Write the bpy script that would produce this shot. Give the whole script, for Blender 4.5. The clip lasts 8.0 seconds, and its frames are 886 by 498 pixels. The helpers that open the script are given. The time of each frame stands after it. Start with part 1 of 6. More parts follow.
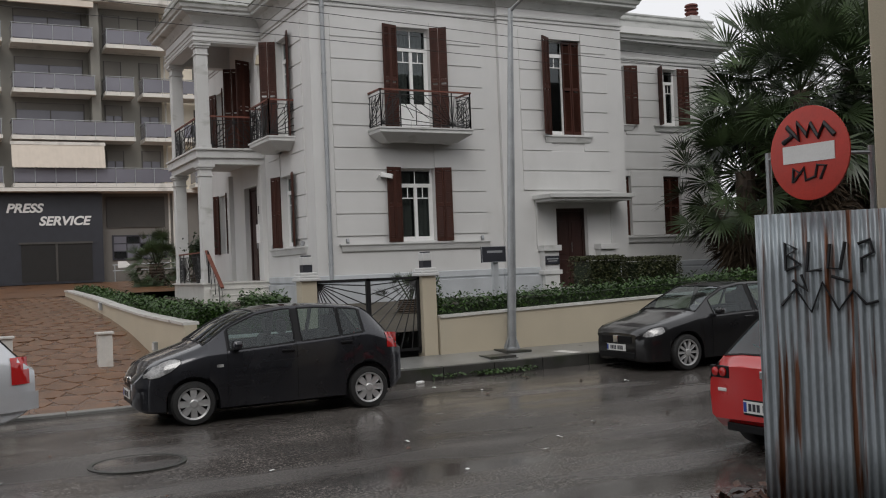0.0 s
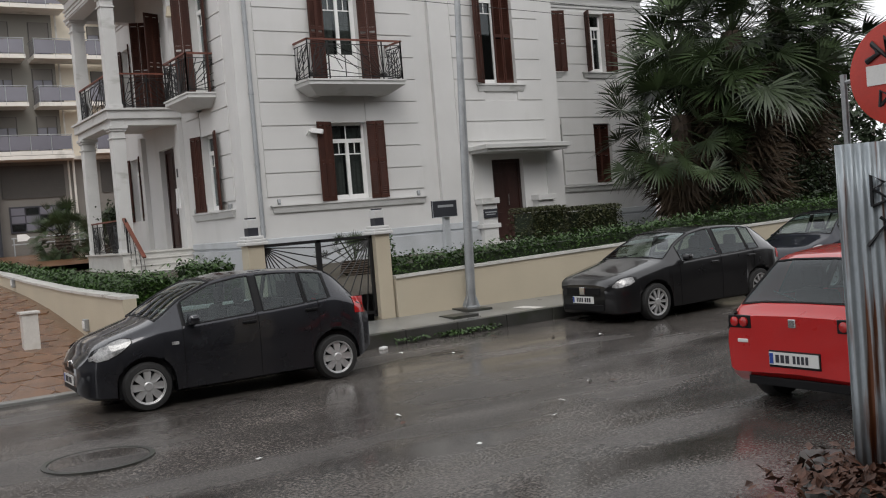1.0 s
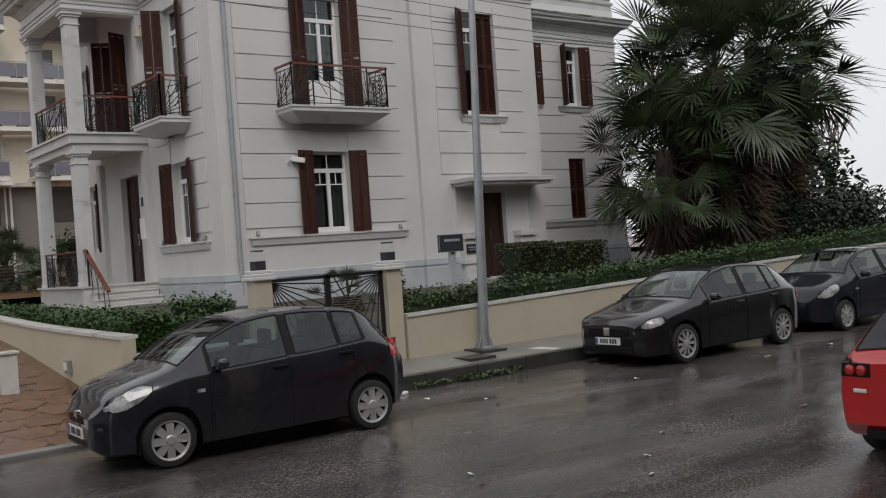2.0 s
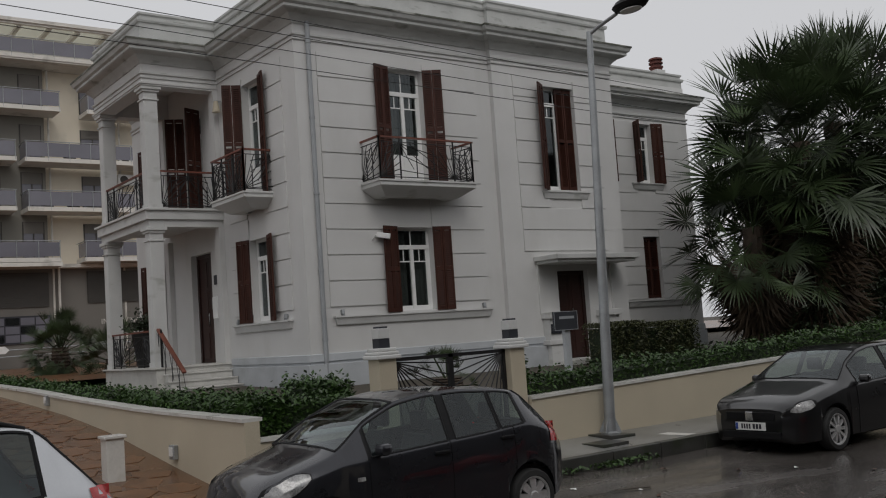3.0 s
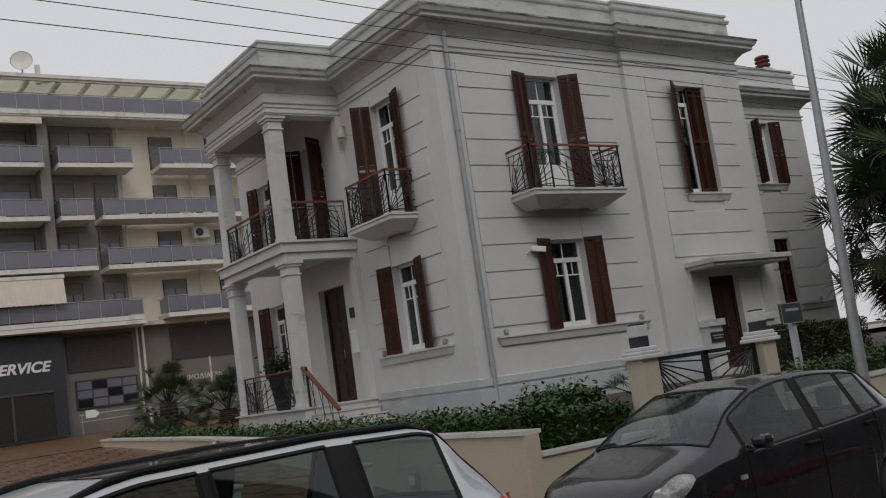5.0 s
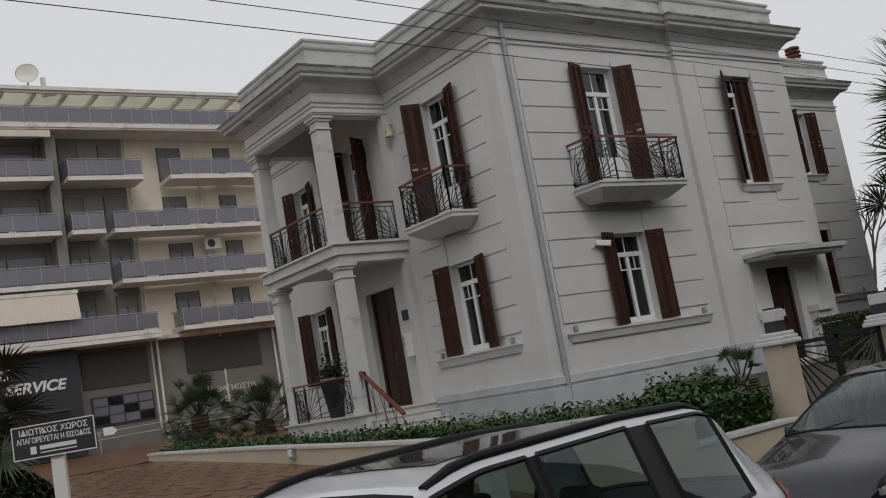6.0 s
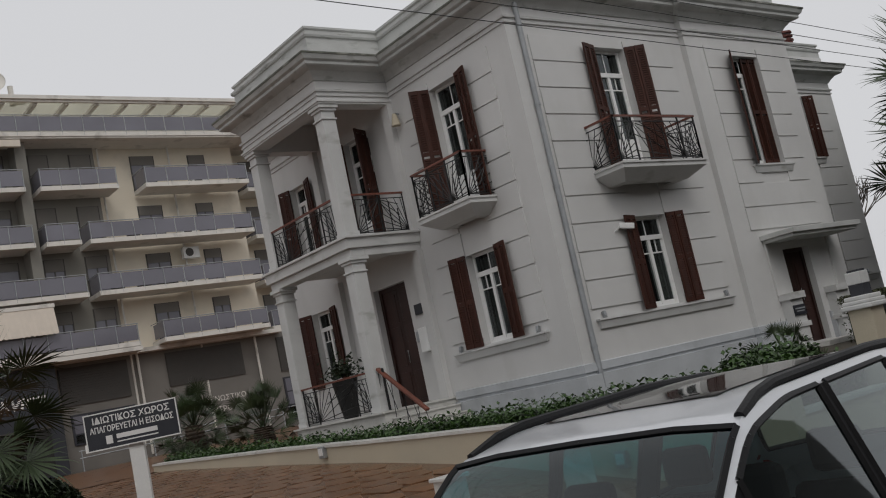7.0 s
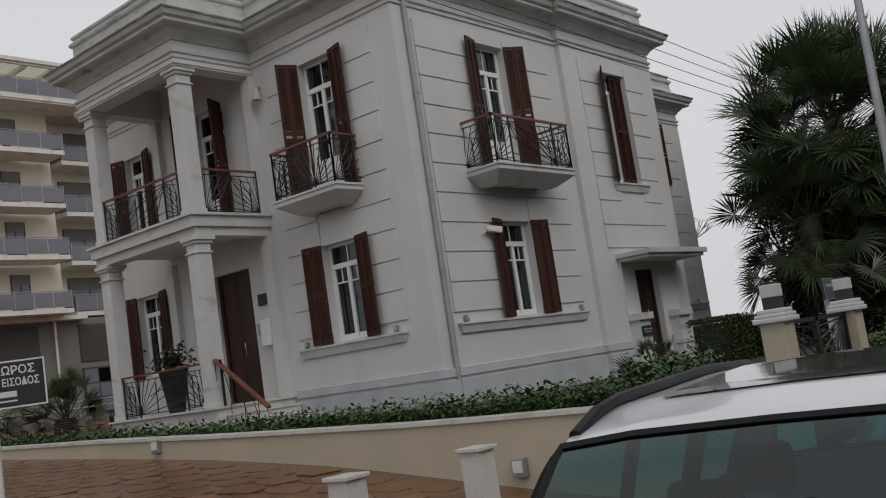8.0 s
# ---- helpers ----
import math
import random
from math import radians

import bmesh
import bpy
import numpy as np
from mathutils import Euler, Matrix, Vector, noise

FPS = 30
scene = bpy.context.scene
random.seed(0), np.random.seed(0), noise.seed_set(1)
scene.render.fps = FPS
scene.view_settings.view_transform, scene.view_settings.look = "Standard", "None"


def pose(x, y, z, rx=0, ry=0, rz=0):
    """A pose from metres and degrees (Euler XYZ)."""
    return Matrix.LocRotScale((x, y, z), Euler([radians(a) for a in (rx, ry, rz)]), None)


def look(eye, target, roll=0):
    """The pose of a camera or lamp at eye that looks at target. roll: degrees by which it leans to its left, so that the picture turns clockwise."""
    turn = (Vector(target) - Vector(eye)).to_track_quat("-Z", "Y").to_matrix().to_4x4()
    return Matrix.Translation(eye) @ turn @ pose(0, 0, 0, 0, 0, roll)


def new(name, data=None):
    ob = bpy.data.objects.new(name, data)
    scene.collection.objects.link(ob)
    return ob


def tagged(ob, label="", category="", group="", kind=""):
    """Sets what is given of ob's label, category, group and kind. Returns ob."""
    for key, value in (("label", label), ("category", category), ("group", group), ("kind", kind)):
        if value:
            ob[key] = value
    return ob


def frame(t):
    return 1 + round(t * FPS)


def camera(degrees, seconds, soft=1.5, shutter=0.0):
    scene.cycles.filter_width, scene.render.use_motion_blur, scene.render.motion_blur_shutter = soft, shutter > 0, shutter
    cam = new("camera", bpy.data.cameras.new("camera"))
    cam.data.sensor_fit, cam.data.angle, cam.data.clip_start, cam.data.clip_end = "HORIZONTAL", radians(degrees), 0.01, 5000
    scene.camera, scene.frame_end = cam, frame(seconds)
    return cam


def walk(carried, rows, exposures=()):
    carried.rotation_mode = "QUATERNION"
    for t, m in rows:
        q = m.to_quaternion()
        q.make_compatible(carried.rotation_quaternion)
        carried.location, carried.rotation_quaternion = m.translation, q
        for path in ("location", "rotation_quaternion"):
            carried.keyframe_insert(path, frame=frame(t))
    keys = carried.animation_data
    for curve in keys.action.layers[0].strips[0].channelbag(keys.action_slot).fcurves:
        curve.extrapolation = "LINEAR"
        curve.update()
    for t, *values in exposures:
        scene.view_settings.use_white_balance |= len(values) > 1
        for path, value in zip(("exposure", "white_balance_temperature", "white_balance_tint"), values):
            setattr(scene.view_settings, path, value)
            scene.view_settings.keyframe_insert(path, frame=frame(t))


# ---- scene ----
cam = camera(48.5, 8.0, soft=1.1)
PATH = [
    (0, (-8.559, -23.673, 1.891), (-7.646, -21.894, 1.923), -2.3),
    (0.5, (-8.715, -22.928, 1.901), (-7.689, -21.211, 1.896), -3.5),
    (1, (-8.835, -22.293, 1.908), (-7.756, -20.610, 1.843), -4.7),
    (2.5, (-9.807, -19.674, 2.044), (-8.568, -18.106, 2.107), -4.0),
    (3, (-10.15, -18.878, 2.01), (-8.971, -17.272, 2.178), -4.0),
    (3.5, (-10.553, -18.204, 1.928), (-9.421, -16.569, 2.14), -4.7),
    (4, (-11.031, -17.573, 1.851), (-9.925, -15.924, 2.093), -5.1),
    (4.2, (-11.197, -17.373, 1.863), (-10.108, -15.714, 2.112), -4.7),
    (5.3, (-12.307, -15.81, 1.77), (-11.155, -14.197, 2.035), -9.0),
    (5.5, (-12.717, -15.615, 1.9), (-11.562, -14.001, 2.145), -8.7),
    (6, (-12.92, -14.746, 1.877), (-11.747, -13.15, 2.154), -10.0),
    (6.5, (-13.375, -14.111, 1.839), (-12.192, -12.528, 2.144), -11.2),
    (7, (-13.506, -13.356, 1.776), (-12.264, -11.813, 2.058), -12.2),
    (7.5, (-13.48, -12.473, 1.772), (-12.096, -11.054, 2.042), -10.8),
    (8, (-13.463, -11.725, 1.749), (-11.942, -10.448, 1.986), -8.5),
]
EXPOSURES = [(0, 0.5), (0.5, 0.6), (1, 0.82), (1.2, 0.78), (2.3, 0.26), (2.5, 0.13), (3, -0.05), (3.5, -0.12), (4.2, -0.06), (5.3, 0.05), (6, 0.1), (7, 0.06), (8, 0.1)]
walk(cam, [(t, look(eye, target, roll)) for t, eye, target, roll in PATH], EXPOSURES)

# ---- sky, light, exposure ----
world = bpy.data.worlds.new("overcast_sky")
scene.world = world
world.use_nodes = True
wn, wl = world.node_tree.nodes, world.node_tree.links
sky = wn.new("ShaderNodeTexSky")
sky.sky_type, sky.sun_disc = "NISHITA", False
sky.sun_elevation, sky.sun_rotation = radians(38), radians(200)
sky.air_density, sky.dust_density, sky.ozone_density = 1.0, 6.0, 1.0
grey = wn.new("ShaderNodeHueSaturation")
grey.inputs["Saturation"].default_value = 0.12
wl.new(sky.outputs[0], grey.inputs["Color"])
cloud = wn.new("ShaderNodeMixRGB")
cloud.inputs[0].default_value = 0.86
cloud.inputs[2].default_value = (6.97, 7.02, 7.25, 1)
wl.new(grey.outputs[0], cloud.inputs[1])
wl.new(cloud.outputs[0], wn["Background"].inputs[0])
wn["Background"].inputs[1].default_value = 0.095
sun = new("sun", bpy.data.lights.new("sun", "SUN"))
sun.data.energy, sun.data.angle, sun.data.color = 0.5, radians(25), (1.0, 0.97, 0.93)
sun.matrix_world = look((-10, -22, 26), (0, 0, 0))


# ---- materials ----
def mat(name, color, rough=0.6, metal=0.0, var=0.08, scale=3.0, bump=0.15, fine=60.0, spec=0.5, stretch=(1, 1, 1), stain=None, coat=0.0, piece=0.0):
    """A surface with grain, broad variation, fine relief and, where given, stains of another colour."""
    m = bpy.data.materials.new(name)
    m.use_nodes = True
    nt = m.node_tree
    n, l = nt.nodes, nt.links
    b = n["Principled BSDF"]
    b.inputs["Metallic"].default_value = metal
    b.inputs["Specular IOR Level"].default_value = spec
    b.inputs["Coat Weight"].default_value = coat
    b.inputs["Coat Roughness"].default_value = 0.04
    tc = n.new("ShaderNodeTexCoord")
    mp = n.new("ShaderNodeMapping")
    mp.inputs["Scale"].default_value = stretch
    l.new(tc.outputs["Object"], mp.inputs["Vector"])
    big = n.new("ShaderNodeTexNoise")
    big.inputs["Scale"].default_value, big.inputs["Detail"].default_value = scale, 6
    small = n.new("ShaderNodeTexNoise")
    small.inputs["Scale"].default_value, small.inputs["Detail"].default_value = fine, 4
    l.new(mp.outputs[0], big.inputs["Vector"])
    l.new(mp.outputs[0], small.inputs["Vector"])
    lo = [max(0, c * (1 - 2.2 * var)) for c in color]
    hi = [min(1, c * (1 + 1.6 * var)) for c in color]
    ramp = n.new("ShaderNodeValToRGB")
    ramp.color_ramp.elements[0].position, ramp.color_ramp.elements[0].color = 0.28, (*lo, 1)
    ramp.color_ramp.elements[1].position, ramp.color_ramp.elements[1].color = 0.72, (*hi, 1)
    mix = n.new("ShaderNodeMath")
    mix.operation = "MULTIPLY_ADD"
    mix.inputs[1].default_value = 0.35
    l.new(small.outputs["Fac"], mix.inputs[0])
    scaled = n.new("ShaderNodeMath")
    scaled.operation = "MULTIPLY"
    scaled.inputs[1].default_value = 0.65
    l.new(big.outputs["Fac"], scaled.inputs[0])
    l.new(scaled.outputs[0], mix.inputs[2])
    l.new(mix.outputs[0], ramp.inputs[0])
    col = ramp.outputs[0]
    if stain:
        sn = n.new("ShaderNodeTexNoise")
        sn.inputs["Scale"].default_value, sn.inputs["Detail"].default_value = stain[1], 8
        sm = n.new("ShaderNodeMapping")
        sm.inputs["Scale"].default_value = stain[4] if len(stain) > 4 else (1, 1, 1)
        l.new(tc.outputs["Object"], sm.inputs["Vector"])
        l.new(sm.outputs[0], sn.inputs["Vector"])
        sr = n.new("ShaderNodeValToRGB")
        sr.color_ramp.elements[0].position = stain[2]
        sr.color_ramp.elements[1].position = min(1, stain[2] + stain[3])
        l.new(sn.outputs["Fac"], sr.inputs[0])
        sx = n.new("ShaderNodeMixRGB")
        sx.inputs[2].default_value = (*stain[0], 1)
        l.new(sr.outputs[0], sx.inputs[0])
        l.new(col, sx.inputs[1])
        col = sx.outputs[0]
    if piece:
        oi = n.new("ShaderNodeObjectInfo")
        ma = n.new("ShaderNodeMapRange")
        ma.inputs["To Min"].default_value, ma.inputs["To Max"].default_value = 1 - piece, 1 + piece
        l.new(oi.outputs["Random"], ma.inputs["Value"])
        hs = n.new("ShaderNodeHueSaturation")
        l.new(ma.outputs[0], hs.inputs["Value"])
        l.new(col, hs.inputs["Color"])
        col = hs.outputs[0]
    l.new(col, b.inputs["Base Color"])
    rr = n.new("ShaderNodeMapRange")
    rr.inputs["To Min"].default_value, rr.inputs["To Max"].default_value = max(0.02, rough * 0.75), min(1, rough * 1.25)
    l.new(big.outputs["Fac"], rr.inputs["Value"])
    l.new(rr.outputs[0], b.inputs["Roughness"])
    if bump:
        bp = n.new("ShaderNodeBump")
        bp.inputs["Strength"].default_value, bp.inputs["Distance"].default_value = bump, 0.01
        l.new(small.outputs["Fac"], bp.inputs["Height"])
        l.new(bp.outputs[0], b.inputs["Normal"])
    return m


def glass(name, tint=(0.8, 0.86, 0.86), rough=0.02, see=0.55, band=None):
    """Thin glass: part of the light goes straight through, the rest is a clear reflection."""
    m = bpy.data.materials.new(name)
    m.use_nodes = True
    n, l = m.node_tree.nodes, m.node_tree.links
    n.remove(n["Principled BSDF"])
    tr = n.new("ShaderNodeBsdfTransparent")
    tr.inputs[0].default_value = (*[c * see for c in tint], 1)
    if band:
        # a tinted strip along the upper edge of the glass
        tc, sep, mr, mix = n.new("ShaderNodeTexCoord"), n.new("ShaderNodeSeparateXYZ"), n.new("ShaderNodeMapRange"), n.new("ShaderNodeMixRGB")
        mr.inputs["From Min"].default_value, mr.inputs["From Max"].default_value = band[0], band[1]
        l.new(tc.outputs["Object"], sep.inputs[0])
        l.new(sep.outputs["Z"], mr.inputs["Value"])
        l.new(mr.outputs[0], mix.inputs[0])
        mix.inputs[1].default_value = tr.inputs[0].default_value
        mix.inputs[2].default_value = (*band[2], 1)
        l.new(mix.outputs[0], tr.inputs[0])
    gl = n.new("ShaderNodeBsdfGlossy")
    gl.inputs["Roughness"].default_value = rough
    gl.inputs["Color"].default_value = (0.9, 0.95, 0.97, 1)
    lw = n.new("ShaderNodeLayerWeight")
    lw.inputs[0].default_value = 0.5
    pw = n.new("ShaderNodeMath")
    pw.operation = "POWER"
    pw.inputs[1].default_value = 4.0
    l.new(lw.outputs["Facing"], pw.inputs[0])
    fr = n.new("ShaderNodeMath")
    fr.operation = "MULTIPLY_ADD"
    fr.inputs[1].default_value, fr.inputs[2].default_value = 0.85, 0.055
    l.new(pw.outputs[0], fr.inputs[0])
    ms = n.new("ShaderNodeMixShader")
    l.new(fr.outputs[0], ms.inputs[0])
    l.new(tr.outputs[0], ms.inputs[1])
    l.new(gl.outputs[0], ms.inputs[2])
    l.new(ms.outputs[0], n["Material Output"].inputs[0])
    return m


def wet_asphalt():
    """Coarse wet asphalt: pale and dark aggregate, darker worn tracks, and a film of water that smooths the hollows."""
    m = mat("wet_asphalt", (0.085, 0.078, 0.073), 0.4, var=0.3, scale=0.6, bump=0.3, fine=75, stain=((0.042, 0.038, 0.035), 0.45, 0.5, 0.12, (0.45, 1.8, 1)))
    n, l = m.node_tree.nodes, m.node_tree.links
    b = n["Principled BSDF"]
    tc = n.new("ShaderNodeTexCoord")
    grit = n.new("ShaderNodeTexNoise")
    grit.inputs["Scale"].default_value, grit.inputs["Detail"].default_value = 38.0, 3
    l.new(tc.outputs["Object"], grit.inputs["Vector"])
    gr = n.new("ShaderNodeValToRGB")
    gr.color_ramp.elements[0].position, gr.color_ramp.elements[0].color = 0.42, (0.45, 0.45, 0.45, 1)
    gr.color_ramp.elements[1].position, gr.color_ramp.elements[1].color = 0.68, (3.4, 3.3, 3.2, 1)
    l.new(grit.outputs["Fac"], gr.inputs[0])
    mul = n.new("ShaderNodeMixRGB")
    mul.blend_type = "MULTIPLY"
    mul.inputs[0].default_value = 0.6
    l.new(b.inputs["Base Color"].links[0].from_socket, mul.inputs[1])
    l.new(gr.outputs[0], mul.inputs[2])
    l.new(mul.outputs[0], b.inputs["Base Color"])
    mp = n.new("ShaderNodeMapping")
    mp.inputs["Scale"].default_value = (0.35, 1.2, 1)
    l.new(tc.outputs["Object"], mp.inputs["Vector"])
    wet = n.new("ShaderNodeTexNoise")
    wet.inputs["Scale"].default_value, wet.inputs["Detail"].default_value = 0.7, 8
    l.new(mp.outputs[0], wet.inputs["Vector"])
    r = n.new("ShaderNodeValToRGB")
    r.color_ramp.elements[0].position, r.color_ramp.elements[0].color = 0.44, (0.07, 0.07, 0.07, 1)
    r.color_ramp.elements[1].position, r.color_ramp.elements[1].color = 0.6, (0.34, 0.34, 0.34, 1)
    l.new(wet.outputs["Fac"], r.inputs[0])
    l.new(r.outputs[0], b.inputs["Roughness"])
    bumps = [k for k in n if k.type == "BUMP"][0]
    st = n.new("ShaderNodeMapRange")
    st.inputs["From Min"].default_value, st.inputs["From Max"].default_value = 0.44, 0.6
    st.inputs["To Min"].default_value, st.inputs["To Max"].default_value = 0.08, 0.42
    l.new(wet.outputs["Fac"], st.inputs["Value"])
    l.new(st.outputs[0], bumps.inputs["Strength"])
    return m


M = dict(
    asphalt=wet_asphalt(),
    paving=mat("wet_concrete_paving", (0.22, 0.22, 0.21), 0.3, var=0.14, scale=1.4, fine=45, stain=((0.14, 0.14, 0.13), 1.1, 0.5, 0.2)),
    kerb=mat("kerb_stone", (0.05, 0.05, 0.046), 0.4, var=0.25, scale=2, stain=((0.028, 0.034, 0.02), 2.5, 0.5, 0.2)),
    marble=mat("white_marble", (0.62, 0.61, 0.58), 0.3, var=0.08, scale=2.5, fine=25, bump=0.04, stain=((0.42, 0.4, 0.36), 3, 0.56, 0.25)),
    paver=mat("terracotta_stamped_concrete", (0.165, 0.08, 0.037), 0.3, spec=0.35, var=0.35, scale=1.6, fine=28, bump=0.3, piece=0.1, stain=((0.13, 0.062, 0.03), 1.2, 0.48, 0.3)),
    joint=mat("wet_joint", (0.125, 0.06, 0.028), 0.25, var=0.2),
    soil=mat("garden_soil", (0.06, 0.05, 0.035), 0.8, var=0.3, scale=4, bump=0.6, fine=30),
    plaster=mat("white_painted_plaster", (0.61, 0.605, 0.595), 0.75, var=0.045, scale=0.7, bump=0.12, fine=90, stain=((0.53, 0.525, 0.505), 0.8, 0.56, 0.3, (1.6, 1.6, 0.5))),
    trim=mat("grey_white_trim", (0.58, 0.58, 0.57), 0.7, var=0.07, scale=1.2, bump=0.1, fine=70, stain=((0.33, 0.33, 0.3), 1.3, 0.6, 0.2, (1, 1, 3))),
    cornice=mat("weathered_cornice", (0.5, 0.505, 0.49), 0.75, var=0.1, scale=1.5, bump=0.15, fine=60, stain=((0.22, 0.225, 0.2), 2.2, 0.58, 0.2, (1, 1, 4))),
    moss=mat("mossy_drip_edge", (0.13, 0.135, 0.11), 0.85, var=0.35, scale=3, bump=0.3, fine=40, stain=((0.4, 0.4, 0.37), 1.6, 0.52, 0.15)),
    plinth=mat("grey_plinth_paint", (0.46, 0.48, 0.50), 0.6, var=0.08, scale=1.5, stain=((0.33, 0.34, 0.35), 1, 0.55, 0.25)),
    shutter=mat("brown_shutter_paint", (0.058, 0.02, 0.013), 0.55, spec=0.25, var=0.25, scale=2.5, fine=40, bump=0.1, stretch=(1, 1, 0.25)),
    door=mat("dark_brown_door_wood", (0.035, 0.013, 0.01), 0.45, var=0.25, scale=3, fine=30, stretch=(1, 1, 0.15)),
    handrail=mat("reddish_wood_handrail", (0.17, 0.055, 0.035), 0.45, var=0.2, scale=3, fine=30),
    iron=mat("black_wrought_iron", (0.018, 0.018, 0.019), 0.45, metal=0.3, var=0.2),
    white=mat("white_window_paint", (0.78, 0.78, 0.77), 0.4, var=0.04, scale=3),
    pipe=mat("grey_downpipe", (0.33, 0.345, 0.36), 0.5, var=0.08, scale=3),
    pane=glass("window_glass", see=0.5),
    carglass=glass("car_glass", (0.6, 0.72, 0.71), see=0.8),
    tintglass=glass("tinted_windscreen_glass", (0.74, 0.77, 0.76), see=0.85, band=(1.3, 1.47, (0.04, 0.4, 0.46))),
    # near-black, so the gloom of enclosed spaces is in the colour itself
    dark=mat("unlit_interior_black", (0.016, 0.015, 0.014), 0.8, var=0.2),
    curtain=mat("pale_curtain", (0.5, 0.5, 0.47), 0.9, var=0.1, scale=8, stretch=(6, 1, 0.3)),
    cream=mat("cream_garden_wall_paint", (0.5, 0.44, 0.335), 0.75, var=0.06, scale=1, bump=0.15, fine=70, stain=((0.45, 0.41, 0.32), 0.9, 0.55, 0.3, (1, 1, 0.6))),
    galv=mat("galvanised_lamp_post", (0.36, 0.375, 0.385), 0.45, metal=0.6, var=0.12, scale=4),
    slate=mat("dark_grey_sign", (0.026, 0.028, 0.036), 0.5, var=0.1),
    taupe=mat("taupe_grey_facade", (0.22, 0.21, 0.185), 0.8, var=0.08, scale=0.6, stain=((0.15, 0.145, 0.13), 0.5, 0.55, 0.25)),
    beige=mat("cream_facade", (0.74, 0.67, 0.55), 0.8, var=0.05, scale=0.5, stain=((0.5, 0.46, 0.38), 0.6, 0.56, 0.25)),
    slab=mat("pale_balcony_concrete", (0.68, 0.65, 0.6), 0.75, var=0.07, scale=1.2, stain=((0.36, 0.34, 0.31), 1.2, 0.55, 0.2)),
    balglass=mat("smoked_balcony_panel", (0.165, 0.162, 0.19), 0.12, var=0.1, scale=0.5, bump=0),
    gfloor=mat("grey_ground_floor_wall", (0.175, 0.163, 0.147), 0.8, var=0.08, scale=0.8),
    metalshutter=mat("brown_grey_roller_shutter", (0.06, 0.055, 0.049), 0.6, var=0.1),
    panel=glass("pergola_panel", (0.98, 0.95, 0.84), rough=0.3, see=0.8),
    shrubleaf=mat("brownish_shrub_leaf", (0.05, 0.056, 0.018), 0.55, var=0.45, scale=6, bump=0.1),
    awning=mat("cream_awning_cloth", (0.62, 0.55, 0.47), 0.85, var=0.05),
    rubber=mat("tyre_rubber", (0.018, 0.018, 0.018), 0.7, var=0.2, fine=40),
    alloy=mat("silver_wheel_cover", (0.5, 0.5, 0.5), 0.35, metal=0.5, var=0.08),
    chrome=mat("chrome", (0.7, 0.7, 0.7), 0.12, metal=1.0, var=0.03, bump=0),
    trimblack=mat("black_plastic_trim", (0.008, 0.008, 0.009), 0.5, spec=0.2, var=0.15),
    seatcloth=mat("dark_seat_cloth", (0.014, 0.014, 0.016), 0.9, var=0.2),
    lamp_red=mat("red_lamp_lens", (0.45, 0.012, 0.012), 0.12, var=0.1, bump=0, coat=0.6),
    lamp_clear=mat("clear_lamp_lens", (0.3, 0.3, 0.3), 0.08, var=0.55, scale=9, bump=0, coat=0.8),
    lamp_amber=mat("amber_lamp_lens", (0.6, 0.2, 0.03), 0.15, var=0.1, bump=0),
    plate=mat("number_plate", (0.72, 0.72, 0.70), 0.4, var=0.04),
    ink=mat("dark_print", (0.03, 0.03, 0.04), 0.5, var=0.1),
    blueink=mat("blue_plate_band", (0.02, 0.06, 0.3), 0.4, var=0.05),
    charcoal=mat("charcoal_metallic_paint", (0.024, 0.025, 0.031), 0.28, metal=0.6, var=0.06, bump=0, spec=0.3, coat=1.0),
    black=mat("black_car_paint", (0.004, 0.004, 0.005), 0.3, var=0.05, bump=0, spec=0.3, coat=1.0),
    bluegrey=mat("dark_blue_grey_paint", (0.014, 0.016, 0.024), 0.35, metal=0.3, var=0.05, bump=0, spec=0.05, coat=1.0),
    silver=mat("silver_car_paint", (0.62, 0.635, 0.66), 0.35, metal=0.35, var=0.03, bump=0, coat=0.8),
    red=mat("red_car_paint", (0.48, 0.012, 0.012), 0.3, var=0.04, bump=0, spec=0.3, coat=1.0),
    whitecar=mat("white_car_paint", (0.7, 0.7, 0.7), 0.3, var=0.03, bump=0, spec=0.2, coat=0.55),
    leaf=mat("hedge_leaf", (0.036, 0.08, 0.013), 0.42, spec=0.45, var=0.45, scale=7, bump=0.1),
    leafdark=mat("dark_leaf_and_core_shade", (0.018, 0.032, 0.011), 0.5, var=0.35, scale=6, bump=0.1),
    palm=mat("palm_leaf", (0.04, 0.062, 0.024), 0.4, var=0.5, scale=1.3, bump=0.05, spec=0.45),
    palmdry=mat("dry_palm_leaf", (0.06, 0.04, 0.023), 0.85, var=0.4, scale=2),
    bark=mat("palm_bark", (0.06, 0.043, 0.03), 0.9, var=0.35, scale=5, bump=0.8, fine=25),
    wood=mat("twig_bark", (0.12, 0.105, 0.09), 0.9, var=0.25, scale=5),
    zinc=mat("corrugated_zinc", (0.44, 0.485, 0.515), 0.42, metal=0.45, var=0.14, scale=1.4, bump=0.08, stretch=(1, 1, 0.3), stain=((0.17, 0.065, 0.03), 1.7, 0.54, 0.08, (8.0, 8.0, 0.4))),
    signred=mat("faded_red_sign", (0.5, 0.034, 0.018), 0.4, var=0.08, scale=6),
    signwhite=mat("sign_white", (0.75, 0.74, 0.72), 0.45, var=0.05),
    spray=mat("black_spray_paint", (0.012, 0.012, 0.014), 0.5, var=0.1),
    brown=mat("fallen_leaf", (0.1, 0.042, 0.024), 0.6, var=0.35, scale=9),
    pot=mat("black_planter", (0.02, 0.02, 0.02), 0.5, var=0.15),
